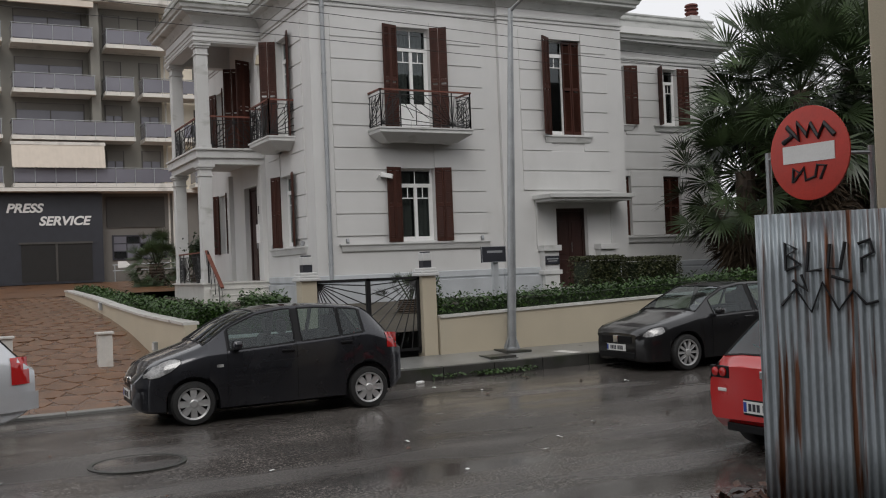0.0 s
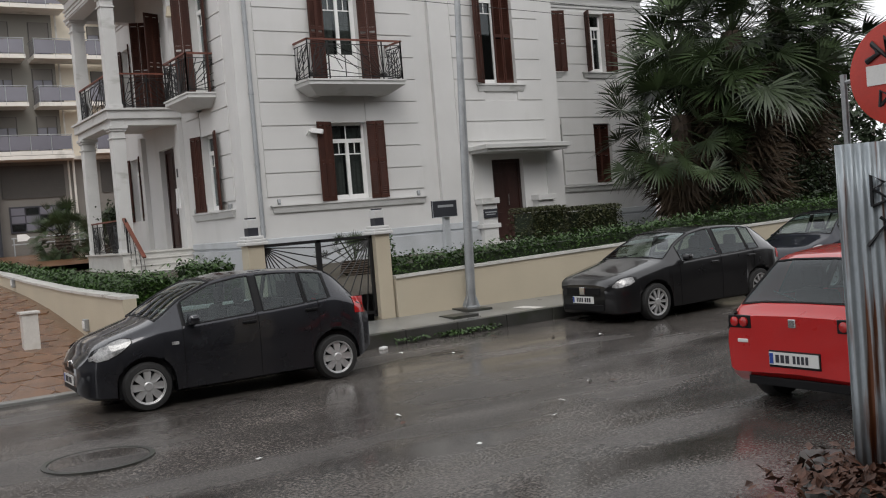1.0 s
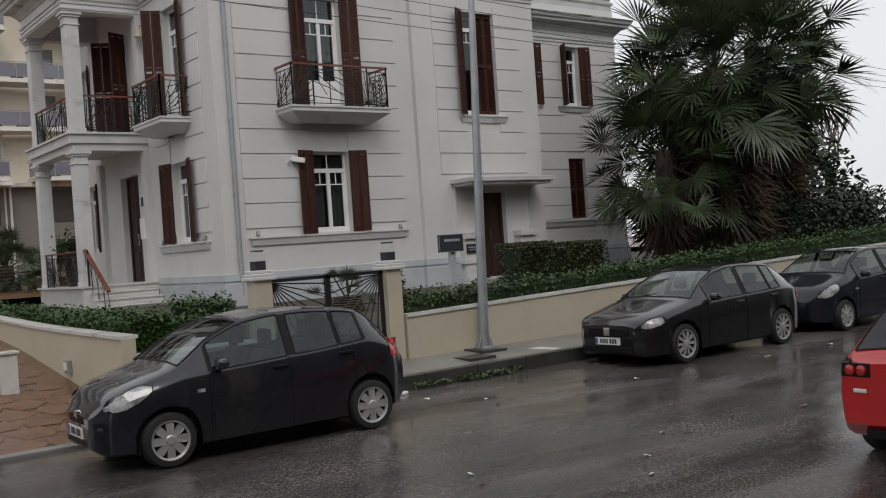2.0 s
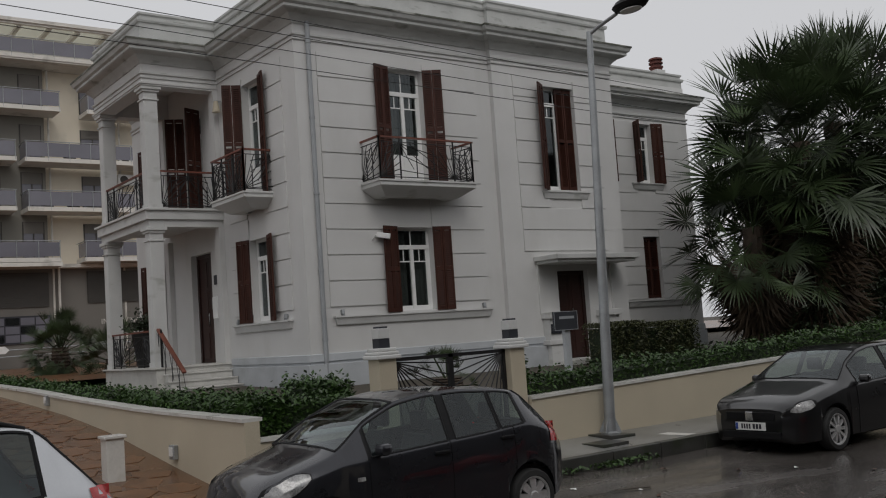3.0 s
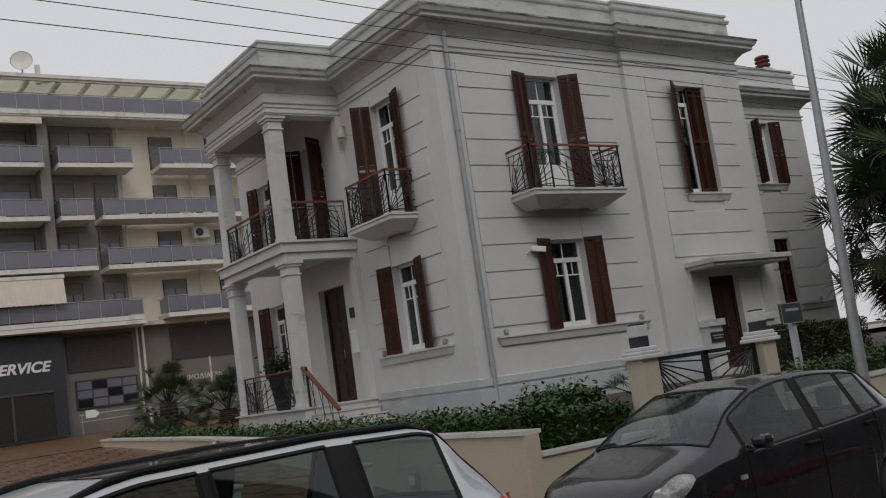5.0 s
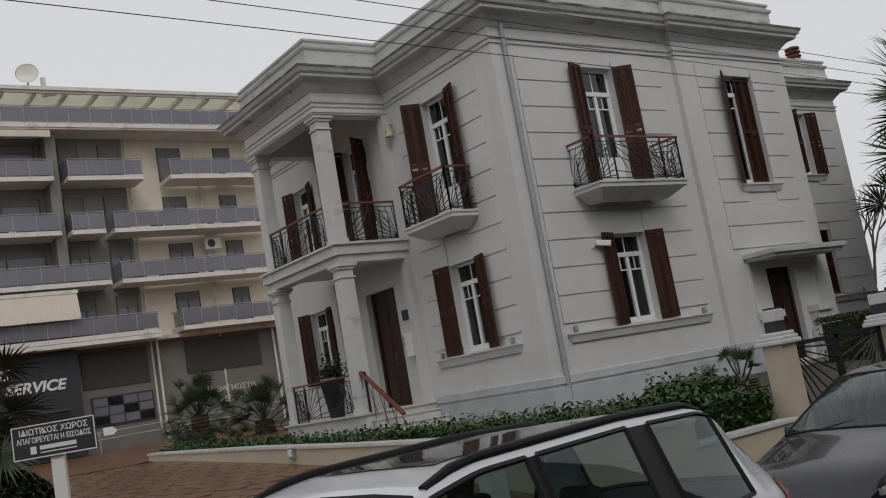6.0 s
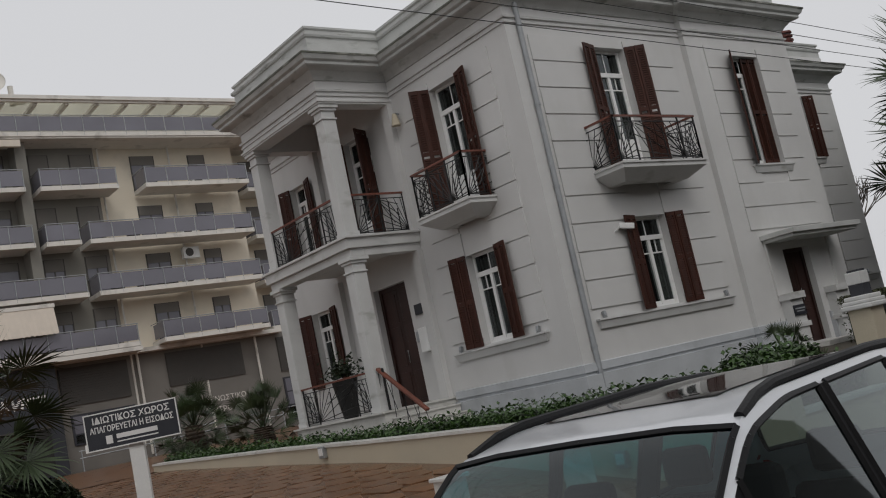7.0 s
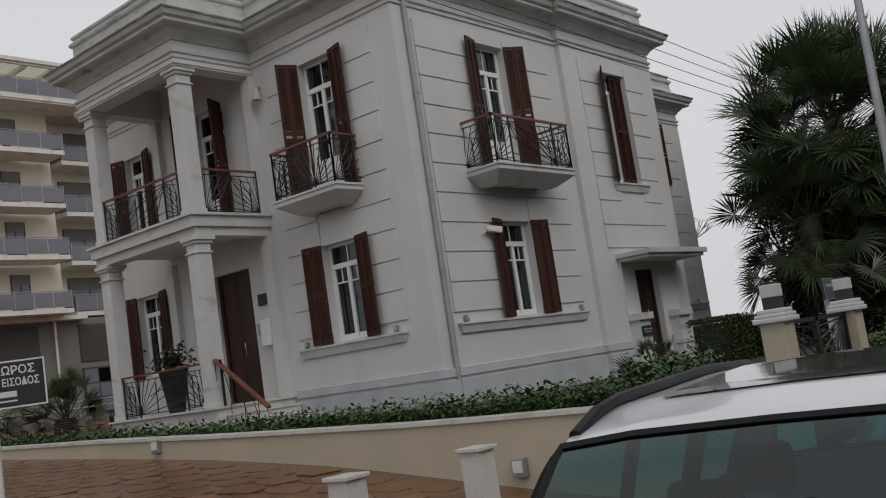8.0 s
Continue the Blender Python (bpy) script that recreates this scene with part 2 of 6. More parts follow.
    brick=mat("chimney_terracotta", (0.12, 0.035, 0.027), 0.8, var=0.25),
    cable=mat("black_cable", (0.015, 0.015, 0.015), 0.6, var=0.1),
    farveg=mat("distant_foliage", (0.04, 0.06, 0.03), 0.9, var=0.4, scale=0.8),
)


# ---- building blocks ----
def mesh(name, bm, material, smooth=False, sharp=35):
    me = bpy.data.meshes.new(name)
    bm.normal_update()
    bm.to_mesh(me)
    bm.free()
    for m in material if isinstance(material, (list, tuple)) else [material]:
        me.materials.append(m)
    if smooth:
        me.shade_smooth()
        me.set_sharp_from_angle(angle=radians(sharp))
    return me


def part(name, bm, material, parent=None, label="", m=None, smooth=False, kind="", sharp=35):
    ob = new(name, bm if isinstance(bm, bpy.types.Mesh) else mesh(name, bm, material, smooth, sharp))
    ob.parent = parent
    if m is not None:
        ob.matrix_basis = m
    return tagged(ob, label, kind=kind)


def thing(name, label, category, m=None, group="", kind=""):
    ob = new(name)
    ob.empty_display_size = 0.2
    if m is not None:
        ob.matrix_basis = m
    return tagged(ob, label, category, group, kind)


def box(bm, x0, y0, z0, x1, y1, z1, bevel=0.0, m=None):
    x0, x1, y0, y1, z0, z1 = min(x0, x1), max(x0, x1), min(y0, y1), max(y0, y1), min(z0, z1), max(z0, z1)
    v = [bm.verts.new(p if m is None else m @ Vector(p)) for p in
         ((x0, y0, z0), (x1, y0, z0), (x1, y1, z0), (x0, y1, z0), (x0, y0, z1), (x1, y0, z1), (x1, y1, z1), (x0, y1, z1))]
    f = [bm.faces.new([v[i] for i in q]) for q in ((3, 2, 1, 0), (4, 5, 6, 7), (0, 1, 5, 4), (1, 2, 6, 5), (2, 3, 7, 6), (3, 0, 4, 7))]
    if bevel:
        edges = list({e for g in f for e in g.edges})
        bmesh.ops.bevel(bm, geom=edges, offset=bevel, segments=2, affect="EDGES", profile=0.5)
    return bm


def boxes(*rows, bevel=0.0):
    bm = bmesh.new()
    for r in rows:
        box(bm, *r, bevel=bevel)
    return bm


def tube(bm, a, b, r0, r1=None, n=8, caps=True):
    """A straight round bar from a to b."""
    a, b = Vector(a), Vector(b)
    r1 = r0 if r1 is None else r1
    q = (b - a).to_track_quat("Z", "Y")
    rings = [[bm.verts.new(p + q @ Vector((r * math.cos(k * 2 * math.pi / n), r * math.sin(k * 2 * math.pi / n), 0))) for k in range(n)] for p, r in ((a, r0), (b, r1))]
    for k in range(n):
        bm.faces.new((rings[0][k], rings[0][(k + 1) % n], rings[1][(k + 1) % n], rings[1][k]))
    if caps:
        bm.faces.new(rings[0][::-1])
        bm.faces.new(rings[1])
    return bm


def polytube(bm, pts, r, n=6):
    """One unbroken tube along pts."""
    pts = [Vector(p) for p in pts]
    rings = []
    side = None
    for k, p in enumerate(pts):
        d = (pts[min(k + 1, len(pts) - 1)] - pts[max(k - 1, 0)]).normalized()
        if side is None:
            side = d.orthogonal().normalized()
        side = (side - d * side.dot(d)).normalized() if (side - d * side.dot(d)).length > 1e-3 else d.orthogonal().normalized()
        up = d.cross(side)
        rings.append([bm.verts.new(p + side * (r * math.cos(i * 2 * math.pi / n)) + up * (r * math.sin(i * 2 * math.pi / n))) for i in range(n)])
    for a, b in zip(rings, rings[1:]):
        for i in range(n):
            bm.faces.new((a[i], a[(i + 1) % n], b[(i + 1) % n], b[i]))
    bm.faces.new(rings[0][::-1])
    bm.faces.new(rings[-1])
    return bm


def lathe(bm, profile, n=20, m=None, caps=True):
    """Turns (radius, height) pairs round z."""
    rings = []
    for r, z in profile:
        rings.append([bm.verts.new((m or Matrix()) @ Vector((r * math.cos(k * 2 * math.pi / n), r * math.sin(k * 2 * math.pi / n), z))) for k in range(n)])
    for a, b in zip(rings, rings[1:]):
        for k in range(n):
            bm.faces.new((a[k], a[(k + 1) % n], b[(k + 1) % n], b[k]))
    if caps:
        bm.faces.new(rings[0][::-1])
        bm.faces.new(rings[-1])
    return bm


def prism(bm, outline, lo, hi, axis="y", m=None):
    """An outline in two axes drawn out along the third."""
    put = {"y": lambda a, b, c: (a, c, b), "z": lambda a, b, c: (a, b, c), "x": lambda a, b, c: (c, a, b)}[axis]
    rows = [[bm.verts.new((m or Matrix()) @ Vector(put(a, b, c))) for a, b in outline] for c in (lo, hi)]
    n = len(outline)
    bm.faces.new(rows[0])
    bm.faces.new(rows[1][::-1])
    for k in range(n):
        bm.faces.new((rows[0][k], rows[1][k], rows[1][(k + 1) % n], rows[0][(k + 1) % n]))
    bmesh.ops.recalc_face_normals(bm, faces=bm.faces)
    return bm


def wall_mesh(x0, x1, z0, z1, thick, holes):
    """A wall from y = 0 (outside) to y = thick, with openings (x0, x1, z0, z1) cut through it."""
    bm = bmesh.new()
    xs = sorted({x0, x1, *[h[0] for h in holes], *[h[1] for h in holes]})
    zs = sorted({z0, z1, *[h[2] for h in holes], *[h[3] for h in holes]})

    def solid(i, k):
        if not (0 <= i < len(xs) - 1 and 0 <= k < len(zs) - 1):
            return False
        cx, cz = (xs[i] + xs[i + 1]) / 2, (zs[k] + zs[k + 1]) / 2
        return not any(a < cx < b and c < cz < d for a, b, c, d in holes)

    def quad(*p):
        bm.faces.new([bm.verts.new(q) for q in p])

    for i in range(len(xs) - 1):
        for k in range(len(zs) - 1):
            if not solid(i, k):
                continue
            a, b, c, d = xs[i], xs[i + 1], zs[k], zs[k + 1]
            quad((a, 0, c), (b, 0, c), (b, 0, d), (a, 0, d))
            quad((b, thick, c), (a, thick, c), (a, thick, d), (b, thick, d))
            if not solid(i - 1, k):
                quad((a, thick, c), (a, 0, c), (a, 0, d), (a, thick, d))
            if not solid(i + 1, k):
                quad((b, 0, c), (b, thick, c), (b, thick, d), (b, 0, d))
            if not solid(i, k - 1):
                quad((a, thick, c), (b, thick, c), (b, 0, c), (a, 0, c))
            if not solid(i, k + 1):
                quad((a, 0, d), (b, 0, d), (b, thick, d), (a, thick, d))
    bmesh.ops.remove_doubles(bm, verts=bm.verts, dist=1e-5)
    return bm


def moulding(bm, path, profile):
    """Sweeps a profile of (outward, up) pairs along a plan path of (x, y); outward is to the right of the way. Corners are mitred."""
    pts = [Vector(p) for p in path]
    rows = []
    for k, p in enumerate(pts):
        d0 = (p - pts[k - 1]).normalized() if k else (pts[1] - p).normalized()
        d1 = (pts[k + 1] - p).normalized() if k < len(pts) - 1 else d0
        n0, n1 = Vector((d0.y, -d0.x)), Vector((d1.y, -d1.x))
        n = (n0 + n1) / (1 + n0.dot(n1))
        rows.append([bm.verts.new((p.x + n.x * o, p.y + n.y * o, z)) for o, z in profile])
    for a, b in zip(rows, rows[1:]):
        for k in range(len(profile) - 1):
            bm.faces.new((a[k], b[k], b[k + 1], a[k + 1]))
    bm.faces.new(rows[0])
    bm.faces.new(rows[-1][::-1])
    bmesh.ops.recalc_face_normals(bm, faces=bm.faces)
    return bm


# ---- ground ----
def strip(name, label, xs, line, material, parent=None, kind="structure", category=""):
    """A sheet whose height follows line, pairs of (y, z), between the xs."""
    bm = bmesh.new()
    rows = [[bm.verts.new((x, y, z)) for x in xs] for y, z in line]
    for a, b in zip(rows, rows[1:]):
        for k in range(len(xs) - 1):
            bm.faces.new((a[k], a[k + 1], b[k + 1], b[k]))
    bm.normal_update()
    bm.faces.ensure_lookup_table()
    if bm.faces[0].normal.z < 0:
        bmesh.ops.reverse_faces(bm, faces=bm.faces)
    return tagged(part(name, bm, material, parent), label, category, kind=kind)


def drive_z(y):
    return float(np.interp(y, [-8.8, -7.6, -5.5, -2.5, 0, 3, 8, 29], [-0.05, 0.12, 0.36, 0.74, 0.95, 1.12, 1.36, 1.68]))


def cap_z(y):
    return float(np.interp(y, [-7.7, -4, 0, 3, 9], [1.08, 1.12, 1.24, 1.36, 1.52]))


def road_z(y):
    return float(np.interp(y, [-40, -18.5, -10.6, -9.2], [-0.4, -0.24, -0.09, -0.05]))


KERB_Y, WALL_Y = -8.78, -7.6
strip("ground", "flat dark ground reaching the horizon", [-600, -60, 60, 600], [(-600, -0.6), (-60, -0.6), (60, -0.6), (900, -0.6)], M["soil"], category="ground")
strip("road", "wet dark asphalt street with puddles", list(np.linspace(-60, 90, 40)), [(-45, -0.42), (-18.5, -0.24), (-14, -0.16), (-10.6, -0.09), (KERB_Y + 0.01, -0.05), (-8.6, -0.03)], M["asphalt"], category="road")
strip("garden_ground", "dark soil of the raised front garden", [-4.8, 0, 20, 60], [(-7.4, 0.7), (-2, 0.95), (10, 1.2), (27, 1.6)], M["soil"], category="soil")
strip("courtyard", "wet terracotta coloured forecourt by the flats", [-26, -4.7, 12, 40], [(9, 1.39), (30.2, 1.7)], M["paver"], category="paving")

# pavement in front of the garden wall
pavement = thing("pavement", "wet grey concrete pavement with dark stone kerb", "pavement", kind="structure")
strip("surface", "", [-5.0, 0, 6, 20, 60], [(KERB_Y + 0.14, 0.165), (WALL_Y + 0.02, 0.25)], M["paving"], pavement, kind="")
bm = bmesh.new()
x = -5.0
while x < 40:
    box(bm, x + 0.006, KERB_Y, -0.3, x + 0.994, KERB_Y + 0.15, 0.165 + random.uniform(-0.004, 0.004), bevel=0.012)
    x += 1.0
part("kerb", bm, M["kerb"], pavement, "dark worn stone kerb")
for x in (-1.9, 1.75):
    bm = bmesh.new()
    prism(bm, [(x, KERB_Y + 0.16), (x + 0.24, KERB_Y + 0.16), (x - 0.2, WALL_Y), (x - 0.44, WALL_Y)], 0.262, 0.258, "z")
    for v in bm.verts:
        v.co.z = 0.17 + (v.co.y - KERB_Y - 0.14) * 0.0594 + (0.004 if v.co.z > 0.26 else 0)
    part("marble_strip", bm, M["marble"], pavement, "white marble strip across the pavement")
bm = boxes((0.1, -8.5, 0.1, 0.62, -8.05, 0.222))
tagged(part("manhole_cover", bm, M["kerb"]), "dark square iron manhole cover in pavement", "manhole cover")

# driveway
driveway = thing("driveway", "sloping driveway of terracotta stamped stones, wet", "driveway", kind="structure")
strip("bed", "", list(np.linspace(-26, -4.9, 12)), [(y, drive_z(y) - 0.006) for y in np.linspace(-8.7, 10, 24)], M["joint"], driveway, kind="")
bm = bmesh.new()
x = -26.0
while x < -5.2:
    box(bm, x + 0.006, -8.74, -0.3, x + 0.994, -8.52, 0.0, bevel=0.012)
    x += 1.0
part("edge_stone", bm, M["paving"], driveway, "flush grey edging stones of the driveway")

# ---- garden walls ----
garden_wall = thing("garden_wall", "low cream garden wall with white coping along the street", "wall", kind="structure")


def street_cap(x):
    return 0.92 + 0.024 * (x + 0.2)


bm = bmesh.new()
prism(bm, [(-0.43, -0.1), (60, -0.1), (60, street_cap(60)), (-0.43, street_cap(-0.3))], WALL_Y, WALL_Y + 0.22)
part("wall_body", bm, M["cream"], garden_wall)
bm = bmesh.new()
prism(bm, [(-0.43, street_cap(-0.3)), (60, street_cap(60)), (60, street_cap(60) + 0.045), (-0.43, street_cap(-0.3) + 0.045)], WALL_Y - 0.03, WALL_Y + 0.25)
part("coping", bm, M["marble"], garden_wall, "thin white marble coping")
bm = boxes((-5.05, WALL_Y, -0.1, -3.09, WALL_Y + 0.2, 0.82))
part("wall_body", bm, M["cream"], garden_wall)
bm = boxes((-4.86, WALL_Y - 0.03, 0.82, -3.1, WALL_Y + 0.23, 0.86))
part("coping", bm, M["marble"], garden_wall, "thin white marble coping")

drive_wall = thing("drive_wall", "cream retaining wall with white coping beside the driveway", "wall", kind="structure")
ys = list(np.linspace(-7.62, 9.2, 18))
bm = bmesh.new()
prism(bm, [(y, drive_z(y) - 0.3) for y in ys] + [(y, cap_z(y)) for y in ys[::-1]], -5.06, -4.86, "x")
part("wall_body", bm, M["cream"], drive_wall)
bm = bmesh.new()
prism(bm, [(y, cap_z(y)) for y in ys] + [(y, cap_z(y) + 0.045) for y in ys[::-1]], -5.09, -4.82, "x")
part("coping", bm, M["marble"], drive_wall, "thin white marble coping")
for y, z in ((-5.3, 0.5), (1.4, 1.12)):
    lamp = thing("wall_lamp", "small grey square lamp on the driveway wall", "lamp", pose(-5.06, y, z), "driveway wall lamps")
    part("housing", boxes((-0.07, -0.09, 0, 0, 0.09, 0.2), bevel=0.01), M["galv"], lamp)
    part("lens", boxes((-0.085, -0.06, 0.05, -0.071, 0.06, 0.17)), M["signwhite"], lamp, "white lamp lens")


def gate_pillar(x):
    p = thing("gate_pillar", "cream gate pillar with stepped white cap", "pillar", pose(x, WALL_Y + 0.18, 0), "gate pillars")
    part("shaft", boxes((-0.14, -0.14, -0.1, 0.14, 0.14, 1.7), bevel=0.008), M["cream"], p)
    bm = bmesh.new()
    for h, a, b in ((0.195, 1.7, 1.755), (0.175, 1.755, 1.8), (0.15, 1.8, 1.85)):
        box(bm, -h, -h, a, h, h, b, bevel=0.014)
    part("cap", bm, M["trim"], p, "stepped white cap")
    lan = thing("pillar_lantern", "square white lantern with dark glass on pillar", "lantern", pose(x, WALL_Y + 0.18, 1.85), "pillar lanterns")
    part("glass", boxes((-0.085, -0.085, 0, 0.085, 0.085, 0.13)), M["slate"], lan, "dark smoked lantern glass")
    part("top", boxes((-0.092, -0.092, 0.13, 0.092, 0.092, 0.27), bevel=0.008), M["trim"], lan, "white lantern top")
    part("finial", boxes((-0.07, -0.07, 0.27, 0.07, 0.07, 0.295)), M["slate"], lan)


gate_pillar(-2.9)
gate_pillar(-0.6)
gate = thing("metal_gate", "black wrought iron garden gate with fan rays", "gate", pose(-2.76, WALL_Y + 0.18, 0.3))
GW, GH = 2.02, 1.4
bm = bmesh.new()
for a in ((0, 0, 0.05, 0.06), (GW - 0.05, 0, GW, 0.06), (GW / 2 - 0.04, 0, GW / 2 + 0.04, 0.06)):
    box(bm, a[0], -0.02, 0, a[2], 0.04, GH)
box(bm, 0, -0.02, GH - 0.05, GW, 0.04, GH)
box(bm, 0, -0.02, 0.05, GW, 0.04, 0.1)
part("gate_frame", bm, M["iron"], gate)
for side in (0, 1):
    for k in range(9):
        bm = bmesh.new()
        a = radians(4 + k * 10)
        r = min((GW / 2 - 0.08) / max(math.cos(a), 1e-3), 1.3 / max(math.sin(a), 1e-3))
        p0 = (0.05, 0.01, GH - 0.06)
        p1 = (0.05 + r * math.cos(a), 0.01, GH - 0.06 - r * math.sin(a))
        if side:
            p0, p1 = (GW - p0[0], p0[1], p0[2]), (GW - p1[0], p1[1], p1[2])
        tube(bm, p0, p1, 0.011, n=5)
        part("fan_ray", bm, M["iron"], gate)

# ---- villa ----
villa = thing("villa", "two storey white neoclassical villa with brown shutters and porch", "house")
STREET = Matrix()
SIDE = pose(0, 0, 0, 0, 0, -90)          # along it x runs to -y, so a place y on the side wall is x = -y
BAYM = pose(0, -0.14, 0)
WING_Y = 2.15
WINGM = pose(0, WING_Y, 0)
TOP = 9.6
BAY_END = 9.74

# openings: x0, x1, z0, z1
W_LOW, W_UP = (2.4, 3.42, 2.56, 4.5), (2.42, 3.42, 5.5, 8.28)
S_LOW, S_UP = (-2.72, -1.72, 2.56, 4.5), (-2.74, -1.76, 5.5, 8.28)
S_DOOR, S_UPDOOR = (-6.45, -5.1, 1.62, 4.5), (-6.45, -5.35, 5.5, 8.25)
S_FARLOW, S_FARUP = (-9.5, -8.5, 2.56, 4.5), (-9.4, -8.55, 5.6, 7.95)
B_UP, B_DOOR = (7.14, 8.27, 5.5, 8.25), (7.2, 8.28, 1.1, 3.38)
G_UP1, G_UP2 = (10.75, 11.6, 6.26, 8.16), (13.0, 13.82, 6.26, 8.16)
G_LOW1, G_LOW2 = (10.9, 11.7, 2.6, 4.55), (13.05, 13.8, 2.6, 4.55)
WING_END = 15.6

part("wall_street", wall_mesh(0, 5.5, 0.6, TOP, 0.35, [W_LOW, W_UP]), M["plaster"], villa, m=STREET)
part("wall_bay", wall_mesh(5.5, BAY_END, 0.6, TOP, 0.35, [B_UP, B_DOOR]), M["plaster"], villa, m=BAYM)
part("wall_wing", wall_mesh(BAY_END, WING_END, 0.6, TOP - 0.1, 0.35, [G_UP1, G_UP2, G_LOW1, G_LOW2]), M["plaster"], villa, m=WINGM)
part("wall_side", wall_mesh(-10.7, -0.35, 0.6, TOP, 0.35, [S_LOW, S_UP, S_DOOR, S_UPDOOR, S_FARLOW, S_FARUP]), M["plaster"], villa, m=SIDE)
part("wall_bay_return", boxes((BAY_END - 0.35, 0.21, 0.6, BAY_END, 4.0, TOP)), M["plaster"], villa)
part("wall_back", boxes((0.35, 10.35, 0.6, WING_END, 10.7, TOP - 0.1), (WING_END - 0.35, WING_Y + 0.35, 0.6, WING_END, 10.35, TOP - 0.1)), M["plaster"], villa)
part("roof_slab", boxes((0.36, 0.36, TOP - 0.35, 9.4, 10.3, TOP - 0.1), (9.5, WING_Y + 0.36, TOP - 0.85, WING_END - 0.4, 10.3, TOP - 0.6)), M["slab"], villa)
# inner floors and walls in near-black: room shade put into their colour
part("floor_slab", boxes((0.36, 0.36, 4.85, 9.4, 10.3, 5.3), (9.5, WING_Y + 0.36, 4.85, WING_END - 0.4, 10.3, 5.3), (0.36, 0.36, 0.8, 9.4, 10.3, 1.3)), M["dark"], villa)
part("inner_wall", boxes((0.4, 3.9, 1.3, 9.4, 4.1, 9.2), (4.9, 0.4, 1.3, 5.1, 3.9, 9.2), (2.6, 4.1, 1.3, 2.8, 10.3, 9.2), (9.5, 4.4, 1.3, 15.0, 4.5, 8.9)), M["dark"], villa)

# plinth courses, lower one further out
side_path = [(0, 4.0), (0, 0), (5.5, 0), (5.5, -0.14), (7.1, -0.14)]
right_path = [(8.45, -0.14), (BAY_END, -0.14), (BAY_END, WING_Y), (WING_END, WING_Y)]
PLP = [(-0.02, 1.73), (0.05, 1.71), (0.06, 1.56), (0.02, 1.55), (0.02, 1.5), (0.11, 1.49), (0.12, 0.6), (-0.02, 0.6)]
for path in (side_path, right_path):
    part("plinth", moulding(bmesh.new(), path, PLP), M["plinth"], villa, "grey painted stepped plinth")

# entablature and parapet, broken forward over bay and porch
PX, PY0, PY1 = -1.95, 4.2, 7.95
ent = [(0, 10.7), (0, PY1), (PX, PY1), (PX, PY0), (0, PY0), (0, 0), (5.5, 0), (5.5, -0.14), (BAY_END, -0.14), (BAY_END, WING_Y)]
ent_wing = [(BAY_END, WING_Y), (WING_END, WING_Y), (WING_END, 10.7)]


def shift(profile, dz):
    return [(o, z + dz) for o, z in profile]


BAND = [(-0.02, 8.62), (0.03, 8.62), (0.035, 8.655), (0.006, 8.66), (0.006, 8.72), (0.045, 8.725), (0.055, 8.77), (-0.02, 8.79)]
CORN = [(-0.02, 8.97), (0.03, 8.98), (0.05, 9.02), (0.09, 9.07), (0.15, 9.12), (0.18, 9.16), (0.33, 9.2), (0.37, 9.23), (0.37, 9.29), (0.43, 9.33), (0.46, 9.4), (0.475, 9.43), (0.475, 9.46), (0.28, 9.5), (-0.02, 9.52)]
LIP = [(0.4, 9.425), (0.485, 9.425), (0.488, 9.468), (0.47, 9.474), (0.4, 9.484)]
PARA = [(-0.15, 9.45), (-0.02, 9.45), (-0.02, 10.02), (0.02, 10.03), (0.04, 10.07), (0.04, 10.12), (-0.04, 10.15), (-0.04, 10.2), (0.0, 10.23), (0.0, 10.28), (-0.3, 10.28), (-0.3, 9.45)]
for path, dz in ((ent, 0.06), (ent_wing, -0.32)):
    part("band_moulding", moulding(bmesh.new(), path, shift(BAND, dz)), M["trim"], villa)
    part("cornice", moulding(bmesh.new(), path, shift(CORN, dz)), M["cornice"], villa, "deep weathered grey-white cornice", smooth=True, sharp=20)
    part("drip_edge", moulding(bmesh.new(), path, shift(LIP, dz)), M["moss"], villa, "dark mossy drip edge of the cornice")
    part("parapet", moulding(bmesh.new(), path, shift(PARA, dz)), M["cornice"], villa, "white parapet with stepped coping")


def joints(m, x0, x1, z0, z1, gaps, step=0.575):
    """Rendered courses standing 12 mm proud, with open joints between them, and left out at the openings."""
    z = z1
    while z - step >= z0 - 0.3:
        lo = max(z - step + 0.03, z0)
        cuts = [x0]
        for a, b, c, d in sorted(gaps):
            if lo < d - 0.02 and z > c + 0.02 and a > x0 and b < x1:
                cuts += [a, b]
        cuts.append(x1)
        for a, b in zip(cuts[::2], cuts[1::2]):
            part("course", boxes((a, -0.03, lo, b, 0.0, z), bevel=0.004), M["plaster"], villa, m=m)
        z -= step


joints(STREET, 0.55, 5.0, 2.56, 8.45, [W_LOW, W_UP])
joints(SIDE, -3.75, -0.65, 2.56, 8.45, [S_LOW, S_UP])
joints(BAYM, 6.15, 9.15, 3.9, 8.45, [B_UP])
joints(WINGM, 10.25, 15.1, 2.6, 8.2, [G_UP1, G_UP2, G_LOW1, G_LOW2])


